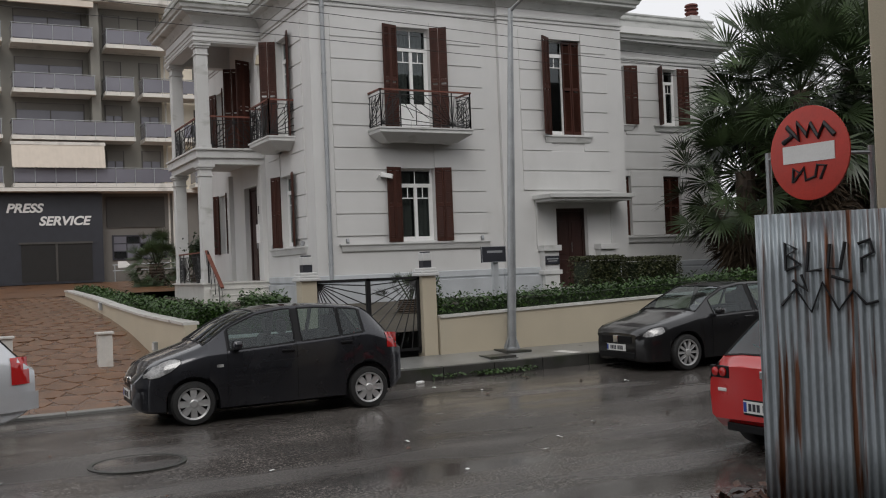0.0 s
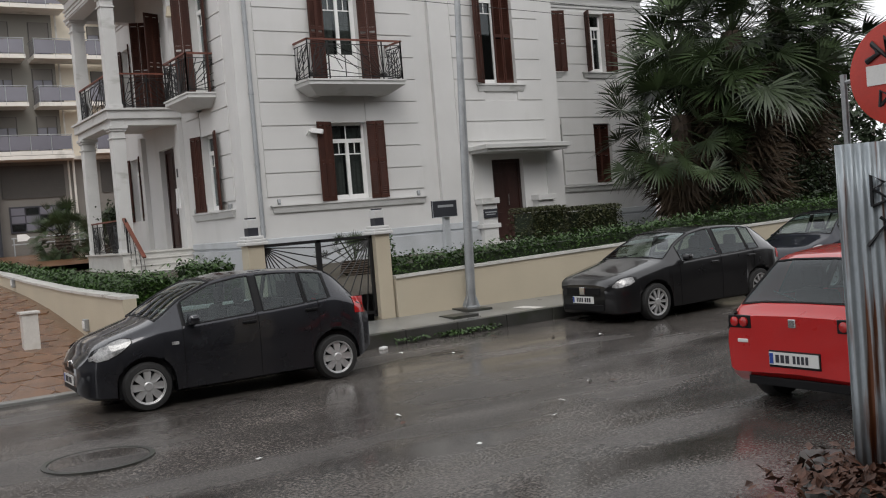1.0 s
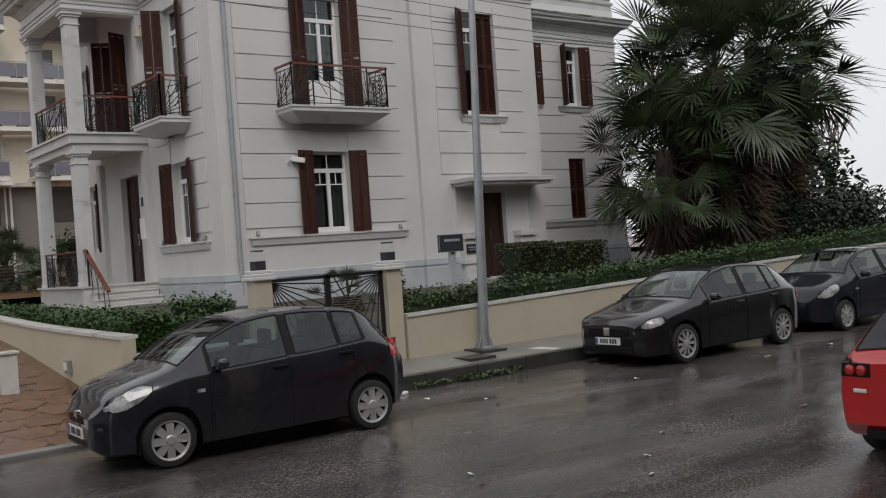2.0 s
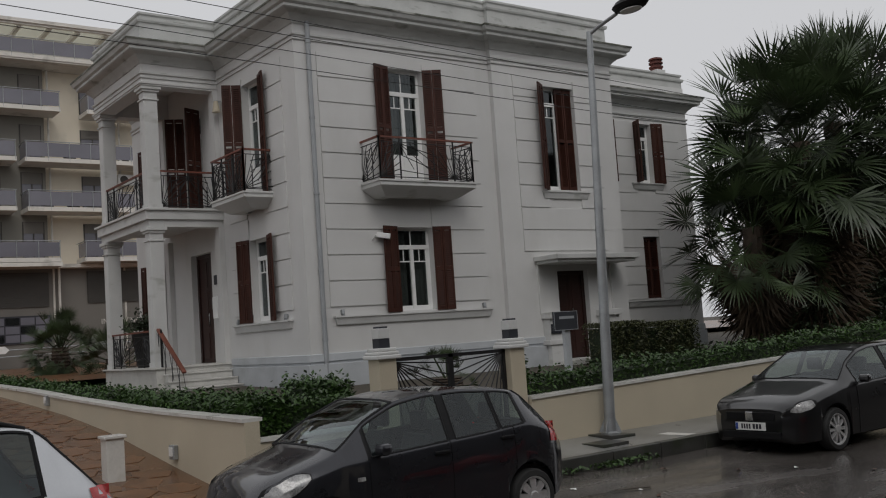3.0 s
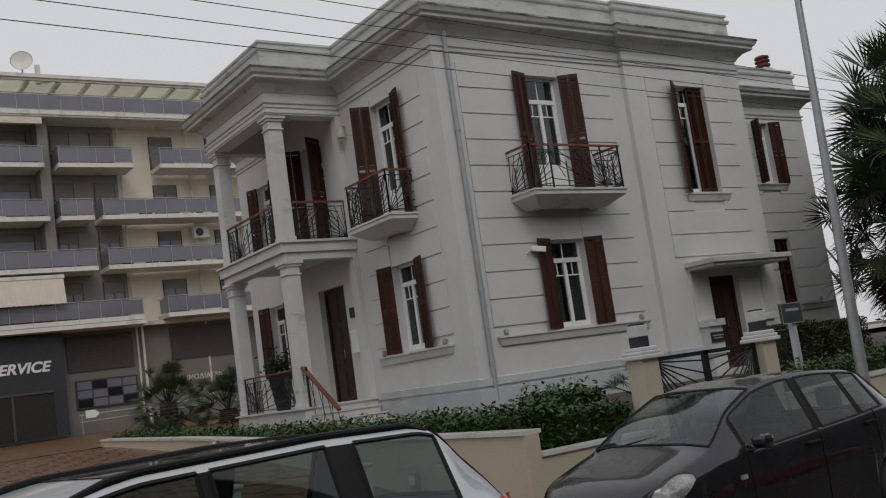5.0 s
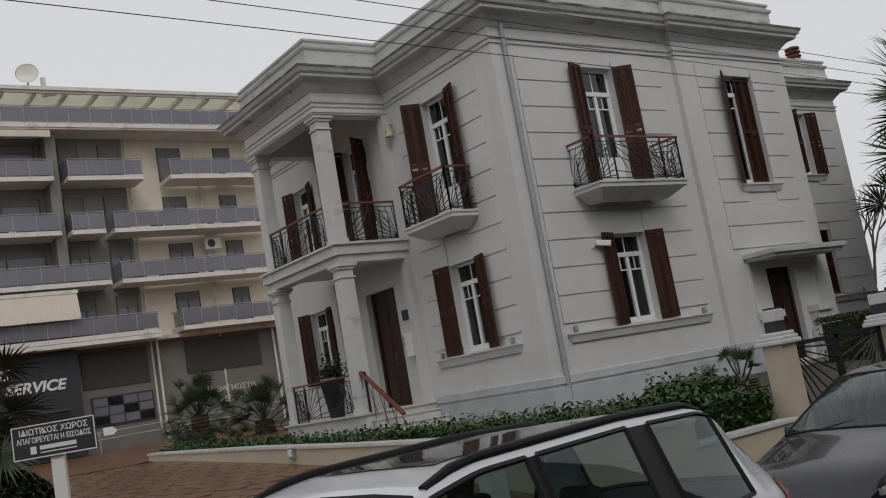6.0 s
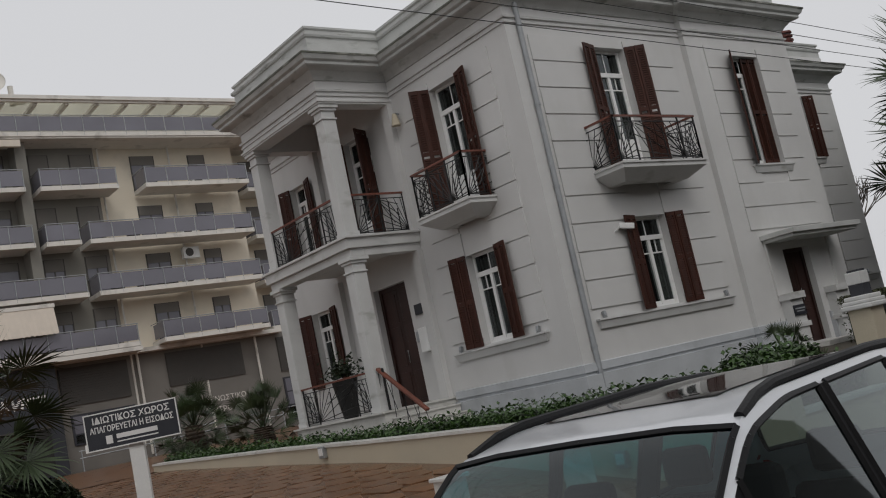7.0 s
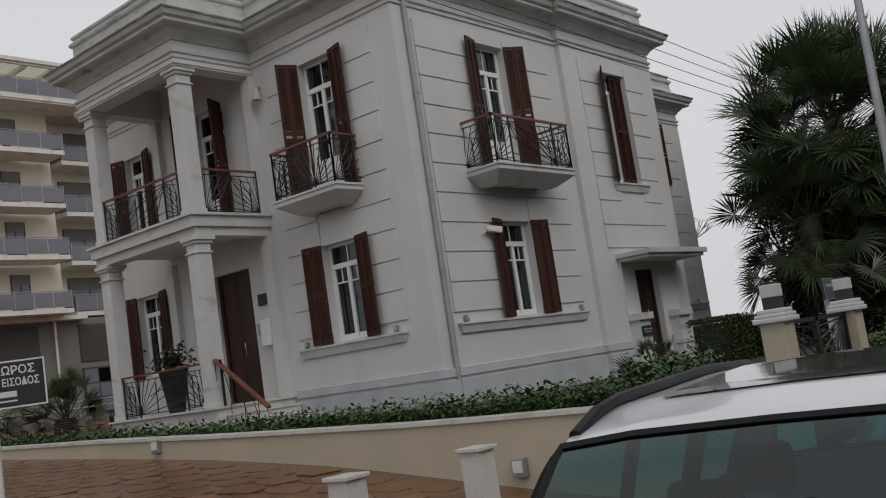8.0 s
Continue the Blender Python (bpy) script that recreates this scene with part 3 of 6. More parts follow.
def window(m, o, kind="window", shutters=("flat", "flat"), width=0.48, sill=True, curtain=0.4, dark=False):
    """A casement in the opening o: frame with transom light, two leaves with glazing bars, and louvred shutters."""
    x0, x1, z0, z1 = o
    y = 0.17
    name = "balcony_door" if kind == "door" else "window"
    w = part(name, boxes((x0, y, z0, x0 + 0.06, y + 0.08, z1), (x1 - 0.06, y, z0, x1, y + 0.08, z1), (x0 + 0.06, y, z1 - 0.06, x1 - 0.06, y + 0.08, z1), (x0 + 0.06, y, z0, x1 - 0.06, y + 0.08, z0 + 0.05)), M["white"], villa, "white painted wooden casement window" if kind == "window" else "white painted glazed balcony door", m=m)
    tz = z1 - (0.5 if kind == "window" else 0.62)
    xm = (x0 + x1) / 2
    bars = bmesh.new()
    box(bars, x0 + 0.06, y - 0.02, tz, x1 - 0.06, y + 0.09, tz + 0.1)
    box(bars, xm - 0.045, y - 0.01, z0 + 0.05, xm + 0.045, y + 0.07, tz)
    for a in (x0 + 0.06, x1 - 0.11):
        box(bars, a, y + 0.005, z0 + 0.05, a + 0.05, y + 0.065, tz)
    box(bars, xm - 0.012, y + 0.02, tz + 0.1, xm + 0.012, y + 0.05, z1 - 0.06)
    gz = tz - 0.3
    box(bars, x0 + 0.11, y + 0.015, gz, xm - 0.045, y + 0.055, gz + 0.028)
    box(bars, xm + 0.045, y + 0.015, gz, x1 - 0.11, y + 0.055, gz + 0.028)
    for a in ((x0 + 0.11 + xm - 0.045) / 2, (xm + 0.045 + x1 - 0.11) / 2):
        box(bars, a - 0.012, y + 0.015, gz + 0.028, a + 0.012, y + 0.055, tz)
    bz = z0 + (0.12 if kind == "window" else 0.75)
    box(bars, x0 + 0.11, y + 0.01, z0 + 0.05, x1 - 0.11, y + 0.06, bz)
    part("sash", bars, M["white"], w)
    for a, b, c, d in ((x0 + 0.08, xm, bz, tz + 0.01), (xm, x1 - 0.08, bz, tz + 0.01), (x0 + 0.06, x1 - 0.06, tz + 0.09, z1 - 0.05)):
        part("pane", boxes((a, y + 0.032, c, b, y + 0.038, d)), M["pane"], w).visible_shadow = False
    if curtain:
        bm = bmesh.new()
        n = 24
        for s in (0, 1):
            cols = []
            wdt = (x1 - x0) * curtain
            for k in range(n + 1):
                u = k / n
                xx = x0 + 0.04 + u * wdt if s == 0 else x1 - 0.04 - u * wdt
                yy = y + 0.17 + 0.02 * math.sin(u * 22)
                cols.append([bm.verts.new((xx, yy, zz)) for zz in (z0 + 0.1, z1 - 0.1)])
            for a, b in zip(cols, cols[1:]):
                bm.faces.new((a[0], b[0], b[1], a[1]))
        part("curtain", bm, M["curtain"], w, "pale curtains behind the glass", smooth=True)
    for s, how in enumerate(shutters):
        if how:
            shutter(w, m, o, s, how, width)
    return w


def shutter_mesh(width, h):
    """A two-leaf folding louvred shutter, hinge at x = 0, lying in x, thickness in y."""
    bm = bmesh.new()
    leaf = width / 2 - 0.004
    for k in range(2):
        a = k * (leaf + 0.008)
        dy = 0.012 * k
        b = a + leaf
        for q in ((a, dy, 0, a + 0.045, dy + 0.035, h), (b - 0.045, dy, 0, b, dy + 0.035, h)):
            box(bm, *q)
        rails = (0, h * 0.47, h - 0.09)
        for z in rails:
            box(bm, a + 0.045, dy, z, b - 0.045, dy + 0.035, z + 0.09)
        z = 0.1
        while z < h - 0.1:
            if not any(r - 0.03 < z < r + 0.09 for r in rails):
                box(bm, a + 0.045, -0.004, -0.03, b - 0.045, 0.004, 0.03, m=Matrix.Translation((0, dy + 0.0175, z)) @ Matrix.Rotation(radians(28), 4, "X"))
            z += 0.05
    return mesh("shutter", bm, M["shutter"])


shutter_cache = {}


def shutter(w, m, o, s, how, width):
    x0, x1, z0, z1 = o
    h = z1 - z0 + (-0.04 if how == "shut" else 0.04)
    key = (round(width, 3), round(h, 3))
    if key not in shutter_cache:
        shutter_cache[key] = shutter_mesh(width, h)
    x = (x0 + 0.0) if s == 0 else (x1 - 0.0)
    ang = {"flat": 167, "half": 115, "mid": 150, "shut": 2}[how]
    y = 0.1 if how == "shut" else -0.022
    if s == 0:
        # leaf swings out to the left of the opening
        q = Matrix.Translation((x, y, z0 + (0.02 if how == "shut" else -0.02))) @ Matrix.Rotation(radians(-ang), 4, "Z")
    else:
        q = Matrix.Translation((x, y, z0 + (0.02 if how == "shut" else -0.02))) @ Matrix.Scale(-1, 4, (1, 0, 0)) @ Matrix.Rotation(radians(-ang), 4, "Z")
    part("shutter", shutter_cache[key], None, w, "brown louvred wooden shutter", m=q)


def ledge(m, x0, x1, z, deep=0.12):
    prof = [(0, z), (deep, z), (deep, z - 0.035), (deep - 0.03, z - 0.045), (deep - 0.05, z - 0.12), (0.05, z - 0.19), (0.04, z - 0.2), (0, z - 0.2)]
    part("window_ledge", moulding(bmesh.new(), [(x0, 0.0), (x0, -0.001), (x1, -0.001), (x1, 0.0)], prof), M["trim"], villa, "moulded white ledge under the window", m=m)


ledge(STREET, 0.72, 4.92, 2.52)
ledge(SIDE, -3.6, -0.82, 2.52)
ledge(WINGM, 10.2, 15.3, 2.56)
ledge(BAYM, 6.98, 8.42, 5.46)
ledge(WINGM, 12.85, 14.1, 6.24)
ledge(WINGM, 10.6, 11.8, 6.24)
window(STREET, W_LOW, width=0.46, shutters=("flat", "flat"))
window(STREET, W_UP, "door", width=0.46, shutters=("flat", "mid"))
window(SIDE, S_LOW, width=0.46)
window(SIDE, S_UP, "door", width=0.46, shutters=("half", "flat"))
window(SIDE, S_UPDOOR, "door", width=0.5, shutters=("half", "half"), curtain=0)
window(SIDE, S_FARLOW, width=0.46, shutters=("flat", "flat"))
window(SIDE, S_FARUP, width=0.42, shutters=("flat", "flat"))
shutter(window(BAYM, B_UP, width=0.42, shutters=("mid", None), curtain=0), BAYM, B_UP, 1, "shut", 0.58)
window(WINGM, G_UP1, width=0.46, curtain=0)
window(WINGM, G_UP2, width=0.42, shutters=("half", "flat"), curtain=0)
window(WINGM, G_LOW1, width=0.78, shutters=("shut", None), curtain=0)
window(WINGM, G_LOW2, width=0.73, shutters=("shut", None), curtain=0)


def front_door(m, o, name="front_door"):
    x0, x1, z0, z1 = o
    d = part(name, boxes((x0, 0.16, z0, x0 + 0.09, 0.26, z1), (x1 - 0.09, 0.16, z0, x1, 0.26, z1), (x0 + 0.09, 0.16, z1 - 0.09, x1 - 0.09, 0.26, z1)), M["door"], villa, "dark brown panelled wooden entrance door", m=m)
    xm = (x0 + x1) / 2
    for a, b in ((x0 + 0.09, xm - 0.004), (xm + 0.004, x1 - 0.09)):
        bm = boxes((a, 0.2, z0, b, 0.25, z1 - 0.09))
        for c, e in ((0.12, 0.8), (0.95, 1.9), (2.0, z1 - z0 - 0.2)):
            if e > c + 0.1:
                box(bm, a + 0.09, 0.185, z0 + c, b - 0.09, 0.2, z0 + e, bevel=0.006)
        part("door_leaf", bm, M["door"], d)
    bm = bmesh.new()
    tube(bm, (xm + 0.06, 0.15, z0 + 1.0), (xm + 0.06, 0.15, z0 + 1.3), 0.014)
    part("door_handle", bm, M["chrome"], d, "metal door handle")


front_door(SIDE, S_DOOR)
front_door(BAYM, B_DOOR)

# canopy over the street door, with piers beside it
canopy = part("canopy", boxes((6.42, -0.9, 3.62, 9.35, 0, 3.74), (6.5, -0.82, 3.54, 9.27, 0, 3.62), bevel=0.012), M["cornice"], villa, "flat grey concrete canopy over the door", m=BAYM)
for x0, x1 in ((6.55, 7.1), (8.5, 9.1)):
    part("door_pier", boxes((x0, -0.3, 0.6, x1, 0, 1.1), (x0 + 0.03, -0.26, 1.1, x1 - 0.03, 0, 2.16), (x0 - 0.02, -0.34, 2.16, x1 + 0.02, 0, 2.32), (x0 - 0.04, -0.3, 1.5, x1 + 0.04, 0, 1.62), bevel=0.008), M["trim"], villa, "white plastered pier beside the door", m=BAYM)
for x0, x1 in ((6.5, 6.56), (9.1, 9.16)):
    part("door_panel_edge", boxes((x0, -0.05, 2.3, x1, 0, 3.55)), M["plaster"], villa, m=BAYM)
part("door_step", boxes((6.9, -0.75, 0.7, 8.7, -0.0, 1.08), (6.7, -1.1, 0.6, 8.9, -0.75, 0.93)), M["marble"], villa, m=BAYM)

# balconies


def railing(p, pts, z0, h, m=None, rays=True):
    """Wrought iron railing along pts (x, y), with wooden handrail; bays filled with fans of rays."""
    top = bmesh.new()

    def piece(name, bm, q):
        part(name, bm, M["iron"], p, "black wrought iron", m=(m @ q) if m else q)

    for a, b in zip(pts, pts[1:]):
        a, b = Vector((*a, 0)), Vector((*b, 0))
        d = (b - a).length
        u = (b - a) / d
        q = Matrix.Translation((a.x, a.y, z0)) @ Matrix.Rotation(math.atan2(u.y, u.x), 4, "Z")
        box(top, -0.03, -0.03, h - 0.04, d + 0.03, 0.03, h, m=q)
        for z in (0.05, h - 0.14):
            piece("railing_rail", boxes((0, -0.01, z, d, 0.01, z + 0.018)), q)
        posts = [0, d] if d < 1.2 else [0, 0.55, d - 0.55, d] if d > 1.6 else [0, d / 2, d]
        for x in posts:
            piece("railing_post", boxes((x - 0.014, -0.014, 0, x + 0.014, 0.014, h - 0.03)), q)
        for k, (s, e) in enumerate(zip(posts, posts[1:])):
            w = e - s
            ox, oz, sg = (s, 0.06, 1) if k % 2 == 0 else (e, 0.06, -1)
            for r in range(7):
                t = radians(6 + r * 13)
                L = min(w / max(math.cos(t), 1e-3), (h - 0.2) / max(math.sin(t), 1e-3))
                piece("railing_ray", tube(bmesh.new(), (ox, 0, oz), (ox + sg * L * math.cos(t), 0, oz + L * math.sin(t)), 0.0105, n=4, caps=False), q)
            # crossing bars from the far upper corner
            cx, cz, sg = (e, h - 0.15, -1) if k % 2 == 0 else (s, h - 0.15, 1)
            for r in range(3):
                t = radians(14 + r * 22)
                L = 0.75 * min(w / max(math.cos(t), 1e-3), (h - 0.2) / max(math.sin(t), 1e-3))
                piece("railing_ray", tube(bmesh.new(), (cx, 0, cz), (cx + sg * L * math.cos(t), 0, cz - L * math.sin(t)), 0.0105, n=4, caps=False), q)
            for r in (0.3, 0.62):
                piece("railing_bar", boxes((s + w * r - 0.009, -0.009, 0.05, s + w * r + 0.009, 0.009, h * (0.45 + r * 0.5))), q)
    part("handrail", top, M["handrail"], p, "reddish brown wooden handrail", m=m)


def balcony(m, x0, x1, deep, z):
    b = part("balcony", moulding(bmesh.new(), [(x0 + 0.3, 0.0), (x0 + 0.3, -deep + 0.3), (x1 - 0.3, -deep + 0.3), (x1 - 0.3, 0.0)],
             [(-0.3, z), (0.3, z), (0.3, z - 0.04), (0.27, z - 0.045), (0.27, z - 0.13), (-0.05, z - 0.34), (-0.3, z - 0.34)]), M["trim"], villa, "projecting balcony slab with sloping underside", m=m)
    part("floor", boxes((x0 + 0.05, -deep + 0.05, z - 0.03, x1 - 0.05, -0.002, z + 0.004)), M["marble"], b)
    i = 0.07
    railing(b, [(x0 + i, 0), (x0 + i, -deep + i), (x1 - i, -deep + i), (x1 - i, 0)], z, 0.98)


balcony(STREET, 1.5, 4.24, 0.85, 5.475)
balcony(SIDE, -3.14, -1.28, 0.78, 5.475)

# porch with two storeys of columns
PZ = 1.64
part("porch_floor", boxes((PX + 0.02, PY0 - 0.1, 0.7, 0, PY1, PZ - 0.04), (PX - 0.05, PY0 - 0.15, PZ - 0.04, 0, PY1 + 0.05, PZ)), M["marble"], villa, "white marble porch floor")
part("porch_slab", boxes((PX - 0.04, PY0 - 0.06, 5.2, 0, PY1 + 0.04, 5.42), bevel=0.006), M["trim"], villa, "upper porch floor slab")
part("slab_edge", boxes((PX - 0.1, PY0 - 0.12, 5.42, 0, PY1 + 0.1, 5.475), bevel=0.006), M["trim"], villa)
part("porch_lintel", boxes((PX + 0.05, PY0, 5.02, PX + 0.42, PY1, 5.2), bevel=0.006), M["trim"], villa)
part("porch_lintel", boxes((PX + 0.42, PY0, 5.02, 0, PY0 + 0.3, 5.2), bevel=0.006), M["trim"], villa)
part("porch_beam", boxes((PX, PY0, 8.5, PX + 0.4, PY1, 9.2), (PX + 0.4, PY0, 8.5, 0, PY0 + 0.35, 9.2), (PX + 0.4, PY1 - 0.35, 8.5, 0, PY1, 9.2), (PX, PY0, 9.2, 0, PY1, 9.4)), M["plaster"], villa, "porch roof beam and ceiling")
part("porch_beam_fillet", moulding(bmesh.new(), [(0, PY1), (PX, PY1), (PX, PY0), (0, PY0)], [(0, 8.5), (0.03, 8.5), (0.03, 8.53), (0.055, 8.54), (0.055, 8.58), (0, 8.59)]), M["trim"], villa)


def column(x, y, z0, z1):
    bm = boxes((x - 0.19, y - 0.19, z0, x + 0.19, y + 0.19, z0 + 0.12), (x - 0.17, y - 0.17, z0 + 0.12, x + 0.17, y + 0.17, z1 - 0.34), (x - 0.2, y - 0.2, z1 - 0.34, x + 0.2, y + 0.2, z1 - 0.3), (x - 0.17, y - 0.17, z1 - 0.3, x + 0.17, y + 0.17, z1 - 0.14), (x - 0.21, y - 0.21, z1 - 0.14, x + 0.21, y + 0.21, z1 - 0.08), (x - 0.25, y - 0.25, z1 - 0.08, x + 0.25, y + 0.25, z1), bevel=0.008)
    part("column", bm, M["trim"], villa, "square white porch column with capital")


for y in (PY0 + 0.24, PY1 - 0.24):
    column(PX + 0.24, y, PZ, 5.02)
    column(PX + 0.24, y, 5.475, 8.5)
for y in (PY0 + 0.1, PY1 - 0.1):
    for a, b in ((PZ, 5.02), (5.475, 8.5)):
        part("pilaster", boxes((-0.14, y - 0.14, a, 0, y + 0.14, b)), M["plaster"], villa)
up_rail = part("porch_balustrade", boxes((PX + 0.1, PY0 + 0.1, 5.475, PX + 0.13, PY0 + 0.13, 5.5)), M["iron"], villa)
railing(up_rail, [(-0.14, PY0 + 0.1), (PX + 0.42, PY0 + 0.1)], 5.48, 0.95)
railing(up_rail, [(PX + 0.12, PY0 + 0.45), (PX + 0.12, PY1 - 0.45)], 5.48, 0.95)
low_rail = part("porch_balustrade", boxes((PX + 0.1, PY0 + 0.5, PZ, PX + 0.13, PY0 + 0.53, PZ + 0.02)), M["iron"], villa)
railing(low_rail, [(PX + 0.12, PY0 + 0.45), (PX + 0.12, PY1 - 0.45)], PZ, 0.9)
# steps beside the porch, down towards the street
for k in range(4):
    part("step", boxes((-1.75 - 0.05 * k, PY0 - 0.12 - 0.3 * (k + 1) + 0.035, 0.7, -0.13, PY0 - 0.12 - 0.3 * k, PZ - 0.17 * (k + 1) - 0.03), (-1.78 - 0.05 * k, PY0 - 0.12 - 0.3 * (k + 1), PZ - 0.17 * (k + 1) - 0.03, -0.13, PY0 - 0.12 - 0.3 * k, PZ - 0.17 * (k + 1)), bevel=0.005), M["marble"], villa, "white marble step")
stair = part("stair_rail", boxes((-1.8, PY0 - 0.14, PZ, -1.76, PY0 - 0.1, PZ + 0.9)), M["iron"], villa)
bm = bmesh.new()
A, B = Vector((-1.78, 4.25, 2.55)), Vector((-1.72, 2.85, 1.5))
box(bm, -0.05, -0.03, 0, 0.05, 0.03, (B - A).length, bevel=0.012, m=Matrix.Translation(A) @ (B - A).to_track_quat('Z', 'Y').to_matrix().to_4x4())
part("handrail", bm, M["handrail"], stair, "sloping reddish wooden handrail")
for k in range(8):
    p = A.lerp(B, k / 7.5)
    part("baluster", tube(bmesh.new(), p, p + Vector((0, -0.25 if k % 2 else 0.05, -0.8)), 0.008, n=5), M["iron"], stair)

# downpipe, camera, letter box, sign by the door
bm = bmesh.new()
polytube(bm, [(0.34, -0.06, 9.1), (0.34, -0.06, 1.2)], 0.055, n=12)
for z in (8.6, 6.9, 5.2, 3.5, 2.0):
    tube(bm, (0.34, -0.06, z), (0.34, -0.06, z + 0.05), 0.066, n=12)
part("downpipe", bm, M["pipe"], villa, "grey metal rainwater downpipe", smooth=True)
camera_box = thing("security_camera", "white security camera on a wall bracket", "security camera", pose(1.72, -0.02, 4.3))
part("housing", boxes((-0.06, -0.42, -0.02, 0.06, -0.1, 0.1), bevel=0.015), M["white"], camera_box, m=pose(0, 0, 0, 12, 0, 55))
bm = bmesh.new()
polytube(bm, [(0, 0, -0.1), (0, -0.1, -0.06), (0, -0.18, 0.0)], 0.02)
part("bracket", bm, M["white"], camera_box)
box_sign = thing("house_sign", "small dark plaque beside the porch door", "sign", SIDE @ pose(-4.65, -0.02, 3.62))
part("plate", boxes((-0.22, -0.03, 0, 0.22, 0, 0.24), bevel=0.005), M["slate"], box_sign)
meter = thing("meter_box", "white utility meter box on the porch wall", "meter box", SIDE @ pose(-4.6, -0.0, 2.75))
part("case", boxes((-0.16, -0.16, 0, 0.14, 0, 0.55), bevel=0.01), M["white"], meter)
part("dial", boxes((-0.34, -0.1, 0.25, -0.18, 0, 0.5), bevel=0.01), M["pipe"], meter)
plaque = thing("name_plaque", "dark plaque with pale border beside the street door", "sign", BAYM @ pose(6.82, -0.27, 1.78))
part("plate", boxes((-0.23, -0.03, 0, 0.23, 0, 0.24), bevel=0.005), M["slate"], plaque)
part("bars", boxes((-0.19, -0.034, 0.14, 0.19, -0.03, 0.17), (-0.15, -0.034, 0.08, 0.15, -0.03, 0.105)), M["pipe"], plaque)

for m, x, y, z in ((STREET, 0.82, -0.07, 2.52), (STREET, 4.8, -0.07, 2.52), (SIDE, -3.48, -0.07, 2.52), (SIDE, -0.95, -0.07, 2.52), (WINGM, 14.8, -0.07, 2.56)):
    up = thing("ledge_spotlight", "small grey spotlight standing on the ledge", "lamp", m @ pose(x, y, z), "ledge spotlights")
    part("foot", boxes((-0.03, -0.03, 0, 0.03, 0.03, 0.03)), M["galv"], up)
    part("head", boxes((-0.035, -0.045, 0.03, 0.035, 0.035, 0.14), bevel=0.01), M["galv"], up, m=pose(0, 0, 0, -14))
wl_ = thing("porch_wall_lamp", "cream conical wall lamp beside the upper porch", "lamp", SIDE @ pose(-3.95, -0.02, 7.9))
part("shade", lathe(bmesh.new(), [(0.05, 0.28), (0.1, 0.02), (0.11, 0), (0.04, 0)], 14, pose(0, -0.13, 0)), M["cream"], wl_, smooth=True)
part("arm", boxes((-0.02, -0.13, 0.26, 0.02, 0, 0.3)), M["galv"], wl_)

# chimney
ch = part("chimney", boxes((15.15, 2.75, 8.6, 15.6, 3.25, 10.1), (15.1, 2.7, 10.1, 15.65, 3.3, 10.17), (15.17, 2.78, 10.17, 15.58, 3.22, 10.3), bevel=0.01), M["trim"], villa)
bm = lathe(bmesh.new(), [(0.2, 10.58), (0.2, 10.66), (0.24, 10.67), (0.24, 10.72), (0.18, 10.73), (0.18, 10.8), (0.24, 10.81), (0.24, 10.86), (0.18, 10.87), (0.18, 10.93), (0.24, 10.94), (0.22, 11.0), (0.1, 11.04)], 18, Matrix.Translation((15.38, 3.0, -0.28)))
part("chimney_pot", bm, M["brick"], ch, "terracotta chimney pot")


# ---- hedges ----
def leaf_cloud(name, label, category, centres, size, material, parent=None, kind="", leaf=0.075, seed=1, n=4):
    """Many small pointed leaves round the given places."""
    rng = random.Random(seed)
    v, f = [], []
    for c in centres:
        a = Euler((rng.uniform(-0.9, 0.9), rng.uniform(-0.9, 0.9), rng.uniform(0, 6.28))).to_matrix()
        s = leaf * rng.uniform(0.6, 1.35)
        k = len(v)
        for p in ((-0.5, 0, 0), (0, -0.26, 0.06), (0.55, 0, 0.02), (0, 0.26, 0.06)):
            q = a @ (Vector(p) * s) + Vector(c)
            v.append(q[:])
        f.append((k, k + 1, k + 2))
        f.append((k, k + 2, k + 3))
    me = bpy.data.meshes.new(name)
    me.from_pydata(v, [], f)
    me.materials.append(material)
    ob = new(name, me)
    ob.parent = parent
    return tagged(ob, label, category, kind=kind)


